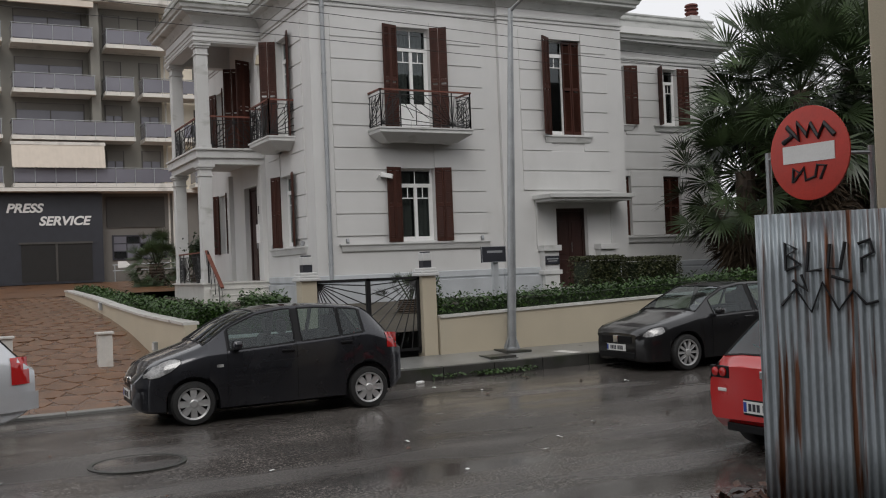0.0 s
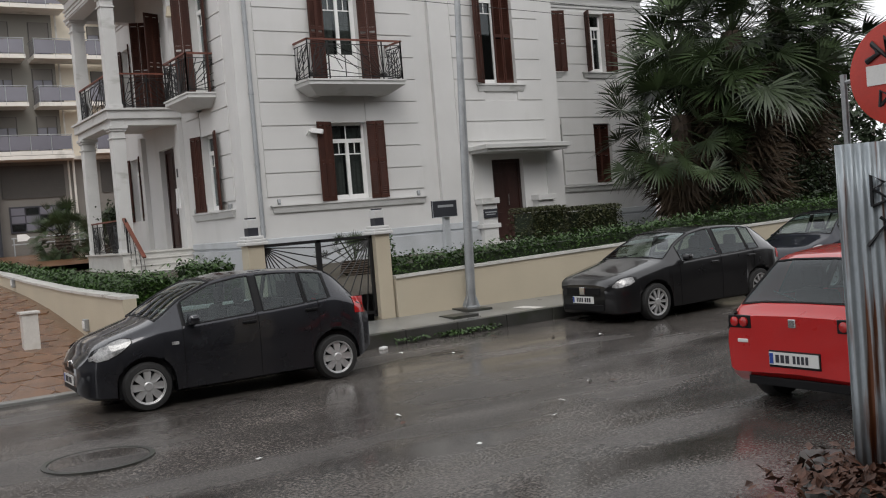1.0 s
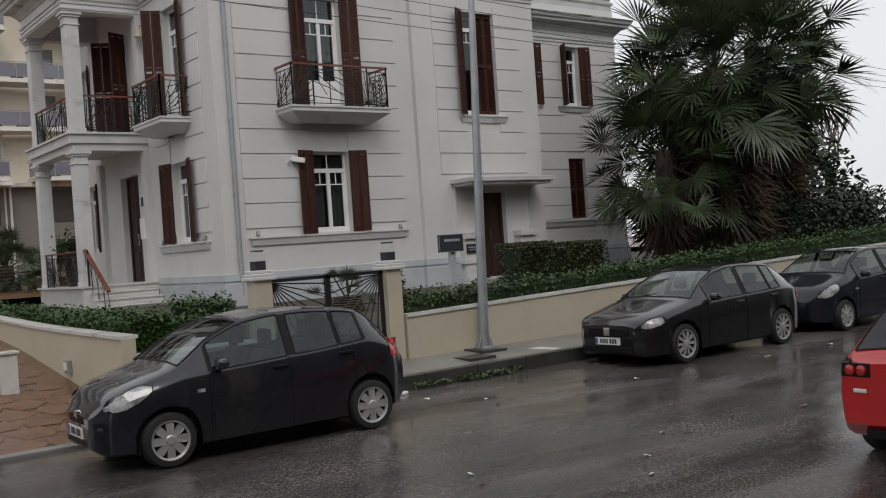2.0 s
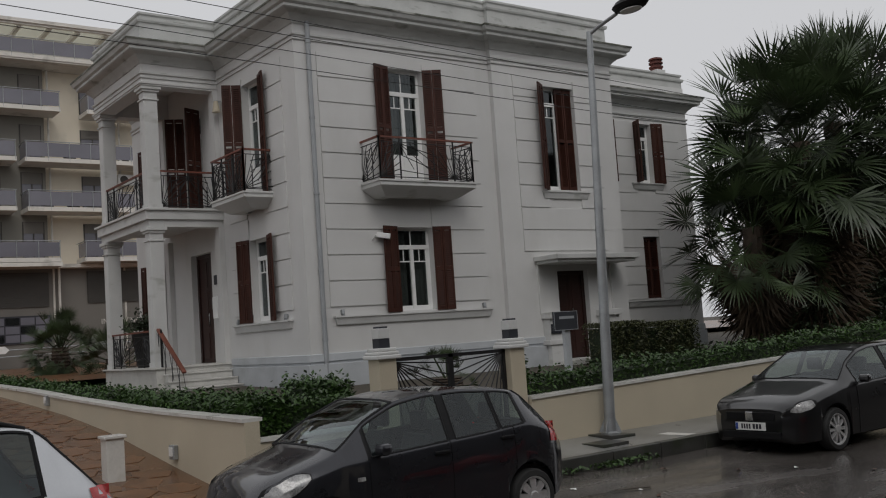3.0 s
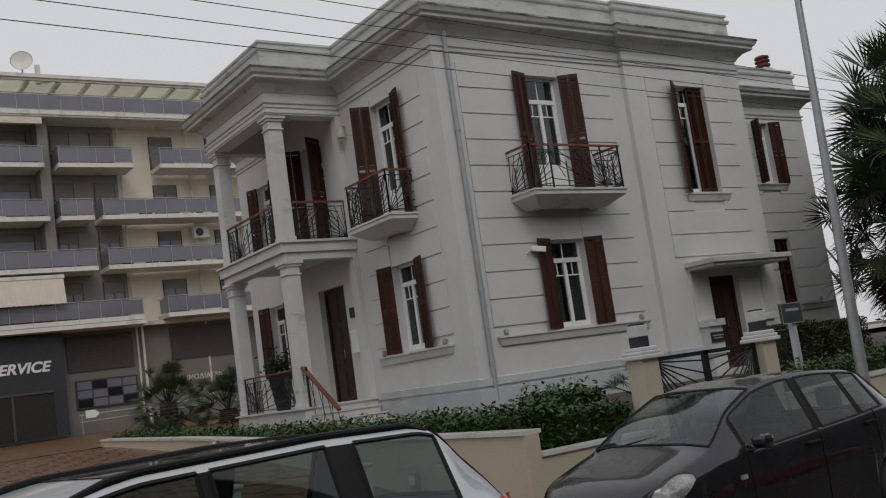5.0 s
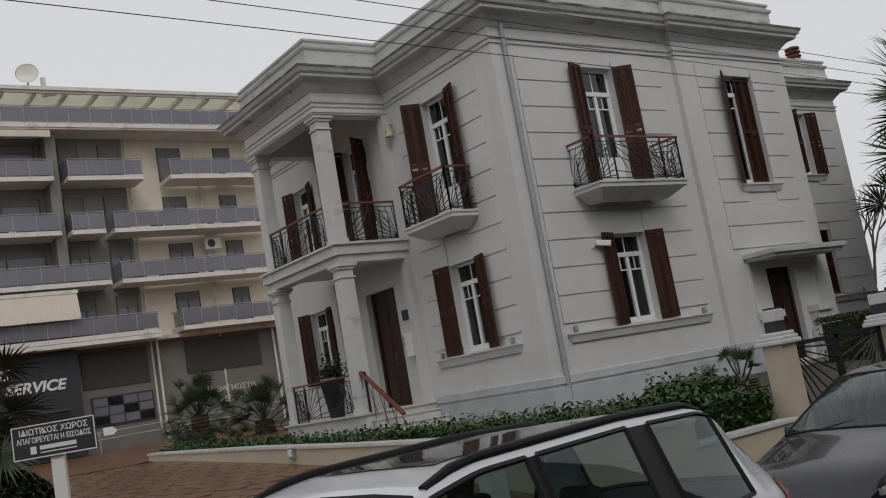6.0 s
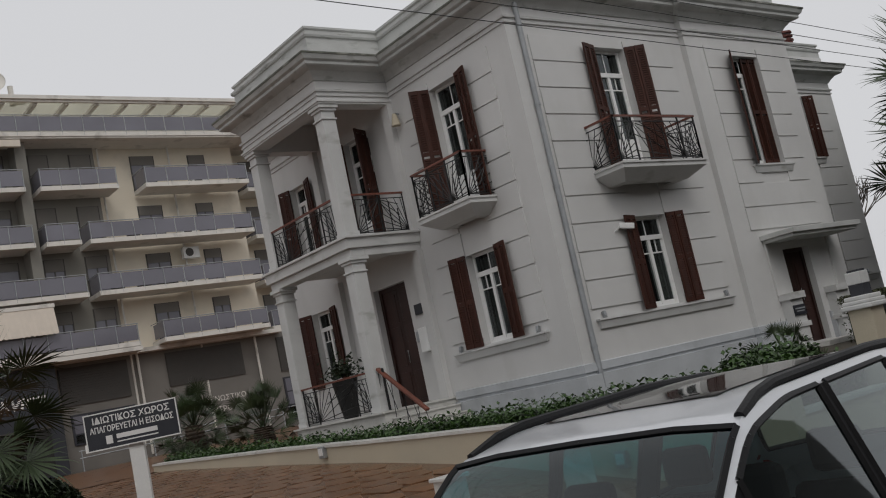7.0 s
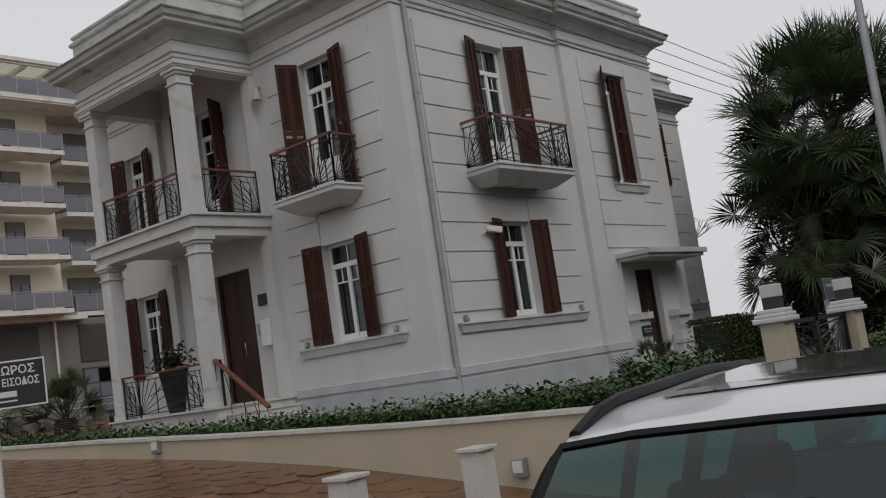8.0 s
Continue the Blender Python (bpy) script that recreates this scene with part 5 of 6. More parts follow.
polytube(bm, [(0.1, 0, 0.1), (0.5, 0, 0.15), (0.62, 0, 0.35)], 0.08, 10)
part("pipe", bm, M["slab"], vent)


# ---- cars ----
def smoothed(xs, pts, k=0.05):
    px, pz = zip(*pts)
    return np.mean([np.interp(xs + d, px, pz) for d in np.linspace(-k, k, 17)], 0)


def car(spec, m, label, paint, group="parked cars"):
    """A car built along x from its nose (x = 0) to its tail, centred on y = 0, standing on z = 0. Bodyshell lofted from the
    top line, belt line, waist widths; windows are real openings with panes."""
    L, W, r = spec["L"], spec["W"] / 2, spec["r"]
    c = thing("car", label, "car", m, group)
    wx = spec["wheels"]
    marks = sorted(x for p in spec["side"] for x in p[:2])
    base = [*np.linspace(0, 0.3, 9), *np.arange(0.34, L - 0.3, 0.06), *np.linspace(L - 0.3, L, 9), *marks, spec["cowl"], spec["roof0"], spec["roof1"], spec["tail"]]
    for w in wx:
        base += list(w + (r + 0.06) * np.sin(np.linspace(-1.57, 1.57, 15)))
    xs = np.array(sorted(set(np.round(base, 3))))
    top = smoothed(xs, spec["top"], 0.09)
    belt = np.minimum(smoothed(xs, spec["belt"]), top - 0.03)
    wid = smoothed(xs, spec["wid"], 0.08) * W
    edge = smoothed(xs, spec["edge"], 0.08) * W
    low = smoothed(xs, spec["low"], 0.02)
    R = r + 0.055
    rows = []
    for k, x in enumerate(xs):
        zb = low[k]
        arch = 0
        for w in wx:
            if abs(x - w) < R:
                arch = max(arch, r + math.sqrt(R * R - (x - w) ** 2))
        z1 = max(zb, arch)
        zmid = max(z1 + 0.015, 0.5 * (zb + belt[k]) + 0.06)
        zbelt = max(belt[k], zmid + 0.02)
        ztop = max(top[k], zbelt + 0.02)
        cab = max(0.0, min(1.0, (ztop - zbelt) / 0.35))
        ed = edge[k] * cab + (wid[k] * 0.93) * (1 - cab)
        crown = 0.035 * cab + 0.05 * (1 - cab)
        ze = ztop - crown
        half = [(0, z1 + 0.02), (wid[k] * 0.9, z1), (wid[k] * 0.975, z1 + 0.03 * (zmid > z1 + 0.05)), (wid[k] * 1.0, zmid), (wid[k] * 0.985, zbelt - 0.045 * (zbelt - zmid > 0.1)), (wid[k] * 0.955, zbelt),
                (ed + (wid[k] * 0.94 - ed) * 0.04, zbelt + (ze - zbelt) * 0.95), (ed * 0.95, ze + crown * 0.35), (ed * 0.6, ztop - crown * 0.12), (0, ztop)]
        rows.append(half)
    K = len(rows[0])
    body = bmesh.new()
    panes = []
    grid = [[[body.verts.new((x, s * y, z)) for y, z in h] for x, h in zip(xs, rows)] for s in (-1, 1)]
    groups = {}
    for s in (0, 1):
        for a in range(len(xs) - 1):
            xm = (xs[a] + xs[a + 1]) / 2
            for k in range(K - 1):
                q = [grid[s][a][k], grid[s][a + 1][k], grid[s][a + 1][k + 1], grid[s][a][k + 1]]
                if s:
                    q = q[::-1]
                key = None
                if k == 5:
                    for n, p in enumerate(spec["side"]):
                        if p[0] < xm < p[1]:
                            key = ("side", s, n)
                if k >= 6:
                    if spec["cowl"] + 0.04 < xm < spec["roof0"] and k >= 7:
                        key = ("front",)
                    if spec["roof1"] < xm < spec["tail"] - 0.04 and k >= 7:
                        key = ("rear",)
                pillar = k == 5 and spec["side"][0][0] - 0.05 < xm < spec["side"][-1][1] + 0.03
                if key:
                    groups.setdefault(key, []).append([v.co.copy() for v in q])
                else:
                    body.faces.new(q).material_index = 1 if pillar else 0
    for a in (0, -1):
        ring = [grid[0][a][k] for k in range(K)] + [grid[1][a][k] for k in range(K - 2, 0, -1)]
        body.faces.new(ring)
    bmesh.ops.remove_doubles(body, verts=body.verts, dist=1e-4)
    bmesh.ops.recalc_face_normals(body, faces=body.faces)
    shell = part("body", body, [M[paint], M["trimblack"]], c, smooth=True, sharp=32)
    for key, faces in groups.items():
        bm = bmesh.new()
        for f in faces:
            bm.faces.new([bm.verts.new(p) for p in f])
        bmesh.ops.remove_doubles(bm, verts=bm.verts, dist=1e-4)
        bmesh.ops.recalc_face_normals(bm, faces=bm.faces)
        name = {"front": "windscreen", "rear": "rear_window", "side": "side_window"}[key[0]]
        g = part(name, bm, M[spec.get("glass", "carglass") if name == "windscreen" else "carglass"], c, smooth=True, sharp=60)
        # black rubber surround following the opening's rim
        seal = bmesh.new()
        b2 = g.data
        ebm = bmesh.new()
        ebm.from_mesh(b2)
        for e in ebm.edges:
            if len(e.link_faces) == 1:
                tube(seal, e.verts[0].co, e.verts[1].co, spec.get("seal", 0.012), n=4, caps=False)
        ebm.free()
        part("seal", seal, M["trimblack"], g)
    # inside: floor, dash, seats, wheel
    part("cabin_floor", boxes((spec["cowl"] + 0.1, -W * 0.82, 0.3, spec["tail"] - 0.25, W * 0.82, 0.42), (spec["cowl"] - 0.02, -W * 0.8, 0.42, spec["cowl"] + 0.38, W * 0.8, float(np.interp(spec["cowl"], xs, belt)) - 0.02), (spec["tail"] - 0.5, -W * 0.78, 0.42, spec["tail"] - 0.2, W * 0.78, 0.75)), M["dark"], c, "dark cabin interior")
    bz = float(np.interp(spec["cowl"] + 1, xs, belt))
    for x in (spec["cowl"] + 1.05, spec["cowl"] + 1.95):
        for y in (-W * 0.45, W * 0.45):
            bm = bmesh.new()
            box(bm, x - 0.48, y - 0.23, 0.42, x, y + 0.23, 0.62, bevel=0.05)
            box(bm, x - 0.06, y - 0.23, 0.5, x + 0.08, y + 0.23, bz + 0.1, bevel=0.05, m=Matrix.Translation((x, 0, 0.5)) @ Matrix.Rotation(radians(12), 4, "Y") @ Matrix.Translation((-x, 0, -0.5)))
            box(bm, x + 0.1, y - 0.13, bz + 0.12, x + 0.19, y + 0.13, bz + 0.32, bevel=0.04)
            part("seat", bm, M["seatcloth"], c)
    # wheels
    c_cache = {}
    for w in wx:
        for s in (-1, 1):
            q = Matrix.Translation((w, s * (W - 0.11), r)) @ Matrix.Rotation(radians(90 * -s), 4, "X")
            wheel = part("wheel", lathe(bmesh.new(), [(r * 0.7, -0.1), (r * 0.93, -0.1), (r, -0.06), (r, 0.06), (r * 0.93, 0.095), (r * 0.76, 0.1), (r * 0.72, 0.085), (r * 0.7, 0.0)], 36, caps=False), M["rubber"], c, "black tyre", m=q, smooth=True)
            bm = lathe(bmesh.new(), [(r * 0.73, 0.0), (r * 0.73, 0.088), (r * 0.68, 0.09), (r * 0.66, 0.05), (r * 0.6, 0.03), (0.01, 0.03)], 36)
            part("rim", bm, M["trimblack"] if spec["spokes"] else M["alloy"], wheel, smooth=True)
            if "spoke_mesh" not in c_cache:
                ww = spec["spokew"]
                bm = bmesh.new()
                top_ring = [bm.verts.new(p) for p in ((r * 0.14, -ww * 0.5, 0.084), (r * 0.3, -ww * 0.85, 0.084), (r * 0.56, -ww * 1.05, 0.078), (r * 0.68, -ww * 0.8, 0.07), (r * 0.68, ww * 0.8, 0.07), (r * 0.56, ww * 1.05, 0.078), (r * 0.3, ww * 0.85, 0.084), (r * 0.14, ww * 0.5, 0.084))]
                low_ring = [bm.verts.new(v.co - Vector((0, 0, 0.03))) for v in top_ring]
                bm.faces.new(top_ring)
                for e in range(8):
                    bm.faces.new((top_ring[e], low_ring[e], low_ring[(e + 1) % 8], top_ring[(e + 1) % 8]))
                c_cache["spoke_mesh"] = mesh("spoke", bm, M["alloy"])
            for k in range(spec["spokes"]):
                part("spoke", c_cache["spoke_mesh"], None, wheel, m=Matrix.Rotation(2 * math.pi * k / spec["spokes"], 4, "Z"))
            part("hub_cap", lathe(bmesh.new(), [(r * 0.2, 0.05), (r * 0.2, 0.088), (r * 0.15, 0.096), (0.005, 0.098)], 16), M["alloy"], wheel, "silver hub cap")
            part("trim_ring", lathe(bmesh.new(), [(r * 0.65, 0.06), (r * 0.65, 0.085), (r * 0.72, 0.095), (r * 0.735, 0.085)], 36, caps=False), M["alloy"], wheel, "silver rim edge")
        bm = boxes((w - R + 0.03, -W * 0.86, r * 0.6, w + R - 0.03, W * 0.86, r + R - 0.02))
        part("wheel_well", bm, M["trimblack"], c)

    def on(x, k, out=0.0):
        """A place on the near side of the shell: station x, ring point k."""
        a = int(np.argmin(abs(xs - x)))
        y, z = rows[a][int(k)]
        if k % 1:
            y2, z2 = rows[a][int(k) + 1]
            y, z = y + (y2 - y) * (k % 1), z + (z2 - z) * (k % 1)
        return xs[a], y + out, z

    def patch(name, x0, x1, z0, z1, material, label, both=True, out=0.006, slant=0.0, end=None):
        """A lens or trim that follows the shell's flank between two stations and heights."""
        for s in (-1, 1) if both else (-1,):
            bm = bmesh.new()
            cols = []
            for x in np.linspace(x0, x1, 9):
                a = int(np.argmin(abs(xs - x)))
                h = rows[a]
                zz = [p[1] for p in h]
                col = []
                f = (x - x0) / (x1 - x0)
                zc, hh = (z0 + z1) / 2 + slant * f, (z1 - z0) / 2
                if name in ("headlight", "headlight_surround", "indicator"):
                    hh *= max(0.12, (1 - abs(2 * f - 1) ** 2.6)) ** 0.6
                for z in np.linspace(zc - hh, zc + hh, 5):
                    y = np.interp(z, zz[2:8], [p[0] for p in h][2:8])
                    col.append(bm.verts.new((xs[a] if 0 < a < len(xs) - 1 else xs[a] + (-out if a == 0 else out), s * (y + out), z)))
                cols.append(col)
            for p, q in zip(cols, cols[1:]):
                for k in range(4):
                    bm.faces.new((p[k], q[k], q[k + 1], p[k + 1]) if s < 0 else (p[k + 1], q[k + 1], q[k], p[k]))
            part(name, bm, M[material], c, label, smooth=True)

    for a in spec.get("patches", ()):
        patch(*a)
        if a[0] == "headlight":
            patch("headlight_surround", a[1] - 0.012, a[2] + 0.015, a[3] - 0.014, a[4] + 0.014, "trimblack", "dark lamp surround", True, 0.004, a[9])
    for x in spec.get("seams", ()):
        for s in (-1, 1):
            bm = bmesh.new()
            pts = []
            a = int(np.argmin(abs(xs - x)))
            for y, z in rows[a][2:6]:
                pts.append((xs[a], s * (y + 0.001), z))
            polytube(bm, pts, 0.005, 4)
            part("door_seam", bm, M["trimblack"], c)
    for x in spec.get("handles", ()):
        for s in (-1, 1):
            X, Y, Z = on(x, 4)
            part("door_handle", boxes((X - 0.09, s * (Y - 0.01), Z - 0.07, X + 0.09, s * (Y + 0.03), Z - 0.035), bevel=0.01), M[paint if not spec.get("darkhandles") else "trimblack"], c)
    mx = spec["cowl"] + 0.42
    for s in (-1, 1):
        X, Y, Z = on(mx, 5)
        part("mirror", boxes((X - 0.07, s * (Y + 0.02), Z + 0.01, X + 0.06, s * (Y + 0.19), Z + 0.125), bevel=0.04), M[spec.get("mirror", paint)], c, "door mirror")
    # plates and grille
    for end, x in (("front", -0.012), ("rear", L + 0.012)):
        z = spec["platez"][0 if end == "front" else 1]
        sgn = -1 if end == "front" else 1
        p = part("number_plate", boxes((x - 0.006, -0.26, z, x + 0.006, 0.26, z + 0.115)), M["plate"], c, "white number plate")
        yy = -0.19
        for w_ in (0.05, 0.05, 0.05, 0.02, 0.04, 0.04, 0.04, 0.04):
            if w_ > 0.03:
                part("plate_bar", boxes((x + sgn * 0.006, yy, z + 0.022, x + sgn * 0.009, yy + w_ - 0.012, z + 0.093)), M["ink"], p)
            yy += w_ + 0.004
        part("plate_band", boxes((x + sgn * 0.006, -0.255 * sgn, z + 0.01, x + sgn * 0.009, -0.215 * sgn, z + 0.105)), M["blueink"], p)
    for row in spec.get("nose", ()):
        part(row[0], boxes(row[1], bevel=0.008), M[row[2]], c, row[3] if len(row) > 3 else "")
    for x, y, z, rad, mm in spec.get("discs", ()):
        for s_ in (-1, 1):
            part("lamp", lathe(bmesh.new(), [(rad, 0), (rad, 0.02), (rad * 0.7, 0.028), (0.005, 0.03)], 18, pose(x, s_ * y, z, 0, 90, s_ * 25 * (0.7 - y) * 0)), M[mm], c, "round lamp", smooth=True)
    bm = bmesh.new()
    for a in spec.get("wipers", ()):
        tube(bm, a[0], a[1], 0.012, 0.007, n=5)
    if spec.get("wipers"):
        part("wiper", bm, M["trimblack"], c)
    if spec.get("sunroof"):
        bm = bmesh.new()
        cols = []
        for x in np.linspace(*spec["sunroof"], 12):
            a = int(np.argmin(abs(xs - x)))
            yy, zz = [p[0] for p in rows[a]][:6:-1], [p[1] for p in rows[a]][:6:-1]
            cols.append([bm.verts.new((xs[a], y, float(np.interp(abs(y), yy, zz)) + 0.006)) for y in np.linspace(-0.42, 0.42, 9)])
        for p, q in zip(cols, cols[1:]):
            for k in range(8):
                bm.faces.new((p[k], q[k], q[k + 1], p[k + 1]))
        bmesh.ops.recalc_face_normals(bm, faces=bm.faces)
        part("sunroof", bm, M["black"], c, "dark glass sunroof", smooth=True)
    if spec.get("rails"):
        for s in (-1, 1):
            bm = bmesh.new()
            pts = [(x, s * (float(np.interp(x, xs, edge)) * 0.93), float(np.interp(x, xs, top)) - 0.03 + (0.03 if 0.05 < f < 0.95 else 0.005)) for f, x in ((f, spec["rails"][0] + f * (spec["rails"][1] - spec["rails"][0])) for f in np.linspace(0, 1, 14))]
            polytube(bm, pts, 0.022, 8)
            part("roof_rail", bm, M["trimblack"], c, "black roof rail", smooth=True)
    return c


HATCH = dict(
    L=3.75, W=1.695, r=0.29, wheels=(0.72, 3.18), cowl=0.86, roof0=1.62, roof1=3.2, tail=3.62,
    top=[(-0.2, 0.5), (0, 0.56), (0.05, 0.68), (0.14, 0.79), (0.28, 0.87), (0.6, 0.97), (0.86, 1.05), (1.25, 1.3), (1.62, 1.46), (2.0, 1.515), (2.5, 1.515), (3.0, 1.47), (3.25, 1.42), (3.5, 1.12), (3.62, 0.98), (3.72, 0.9), (3.76, 0.84)],
    belt=[(0, 0.58), (0.2, 0.72), (0.6, 0.86), (0.9, 0.93), (1.6, 0.97), (2.6, 1.03), (3.2, 1.08), (3.62, 0.95), (3.75, 0.8)],
    wid=[(-0.1, 0.3), (0, 0.5), (0.06, 0.68), (0.16, 0.83), (0.32, 0.93), (0.7, 0.99), (1.5, 1.0), (3.0, 1.0), (3.45, 0.96), (3.65, 0.86), (3.75, 0.74)],
    edge=[(0.8, 0.8), (1.2, 0.74), (1.7, 0.69), (2.6, 0.68), (3.3, 0.64), (3.75, 0.6)],
    low=[(0, 0.28), (0.06, 0.22), (0.14, 0.19), (0.5, 0.17), (3.3, 0.19), (3.6, 0.24), (3.75, 0.34)],
    side=[(1.22, 2.12), (2.22, 2.78), (2.82, 3.12)], seams=(1.2, 2.16, 2.95), handles=(2.0, 2.85), spokes=8, spokew=0.042, darkhandles=True, mirror="charcoal",
    platez=(0.36, 0.75), patches=[("headlight", 0.12, 0.56, 0.6, 0.76, "lamp_clear", "clear glass headlight", True, 0.008, 0.17), ("tail_light", 3.48, 3.7, 0.84, 1.05, "lamp_red", "red tail light", True, 0.01, -0.02), ("indicator", 1.02, 1.12, 0.74, 0.78, "lamp_clear", "small side indicator", True, 0.008, 0.0)],
    nose=[("lower_grille", (-0.006, -0.36, 0.29, 0.1, 0.36, 0.35), "trimblack", "black lower grille"), ("grille", (0.0, -0.3, 0.5, 0.1, 0.3, 0.6), "trimblack", "black upper grille"), ("badge", (-0.012, -0.055, 0.56, 0.06, 0.055, 0.64), "chrome", "chrome nose badge")],
    wipers=[((0.88, -0.1, 1.06), (1.0, -0.55, 1.1)), ((0.88, 0.35, 1.06), (1.0, -0.02, 1.13))])
GOLF = dict(HATCH, L=4.2, W=1.76, r=0.31, wheels=(0.86, 3.44), cowl=1.12, roof0=1.9, roof1=3.55, tail=4.02,
    top=[(-0.2, 0.62), (0, 0.64), (0.05, 0.72), (0.3, 0.82), (0.8, 0.93), (1.12, 1.0), (1.5, 1.23), (1.9, 1.41), (2.3, 1.475), (2.8, 1.475), (3.3, 1.44), (3.6, 1.38), (3.9, 1.1), (4.02, 1.0), (4.15, 0.92), (4.2, 0.84)],
    belt=[(0, 0.56), (0.2, 0.68), (0.7, 0.82), (1.1, 0.9), (2, 0.94), (3, 0.97), (3.6, 1.0), (4.05, 0.94), (4.2, 0.78)],
    wid=[(-0.1, 0.46), (0, 0.58), (0.06, 0.74), (0.16, 0.87), (0.35, 0.95), (0.8, 0.99), (1.5, 1.0), (3.4, 1.0), (3.9, 0.95), (4.1, 0.86), (4.2, 0.74)],
    edge=[(1, 0.8), (1.5, 0.74), (2.0, 0.69), (3.0, 0.68), (3.7, 0.64), (4.2, 0.6)],
    low=[(0, 0.26), (0.1, 0.17), (0.5, 0.16), (3.8, 0.18), (4.0, 0.24), (4.2, 0.36)],
    side=[(1.5, 2.4), (2.5, 3.15), (3.19, 3.45)], seams=(1.45, 2.45, 3.3), handles=(2.28, 3.2), spokes=10, spokew=0.022, mirror="black", darkhandles=False,
    platez=(0.36, 0.75), patches=[("headlight", 0.06, 0.42, 0.58, 0.7, "lamp_clear", "clear glass headlight", True, 0.008, 0.1), ("tail_light", 3.95, 4.16, 0.78, 0.98, "lamp_red", "red tail light", True, 0.01, -0.02)],
    nose=[("grille", (-0.012, -0.42, 0.5, 0.03, 0.42, 0.62), "trimblack", "black front grille"), ("lower_grille", (-0.015, -0.5, 0.24, 0.03, 0.5, 0.34), "trimblack"), ("badge", (-0.03, -0.065, 0.5, 0.01, 0.065, 0.63), "chrome", "round chrome nose badge")],
    wipers=[((1.14, -0.1, 1.01), (1.26, -0.6, 1.05)), ((1.14, 0.35, 1.01), (1.26, -0.05, 1.08))])
WAGON = dict(HATCH, L=4.8, W=1.735, r=0.32, wheels=(0.85, 3.75), cowl=0.95, roof0=1.6, roof1=4.15, tail=4.64,
    top=[(-0.2, 0.72), (0, 0.74), (0.06, 0.84), (0.3, 0.92), (0.7, 0.99), (0.95, 1.06), (1.25, 1.3), (1.6, 1.55), (2.0, 1.615), (3.2, 1.63), (4.0, 1.6), (4.18, 1.54), (4.42, 1.28), (4.62, 1.05), (4.74, 0.95), (4.8, 0.9)],
    belt=[(0, 0.68), (0.2, 0.8), (0.7, 0.9), (1.05, 0.96), (2, 0.99), (4.2, 1.04), (4.65, 0.98), (4.8, 0.85)],
    wid=[(-0.1, 0.64), (0, 0.68), (0.1, 0.84), (0.35, 0.95), (0.8, 1.0), (1.5, 1.0), (4.1, 1.0), (4.5, 0.95), (4.7, 0.88), (4.8, 0.8)],
    edge=[(0.95, 0.84), (1.45, 0.79), (2.0, 0.75), (3.0, 0.74), (4.2, 0.71), (4.8, 0.68)],
    low=[(0, 0.34), (0.1, 0.26), (0.5, 0.24), (4.4, 0.26), (4.6, 0.32), (4.8, 0.42)],
    side=[(1.42, 2.34), (2.42, 3.2), (3.42, 4.1)], seams=(1.5, 2.38, 3.32), handles=(2.25, 3.12), spokes=6, spokew=0.035, darkhandles=False, mirror="silver",
    platez=(0.45, 0.8), glass="tintglass", rails=(1.68, 4.08), seal=0.015, sunroof=(1.95, 3.3),
    patches=[("headlight", 0.08, 0.42, 0.72, 0.84, "lamp_clear", "clear glass headlight", True, 0.008, 0.05), ("tail_light", 4.5, 4.72, 0.72, 1.04, "lamp_red", "red and clear tail light", True, 0.012, 0.0), ("bumper_trim", 4.3, 4.8, 0.4, 0.62, "silver", "silver rear bumper", True, 0.03, 0.0)],
    nose=[("grille", (-0.015, -0.4, 0.66, 0.03, 0.4, 0.8), "trimblack", "black front grille")],
    wipers=[((0.97, -0.1, 1.08), (1.15, -0.6, 1.24)), ((0.97, 0.35, 1.08), (1.15, -0.05, 1.27))])
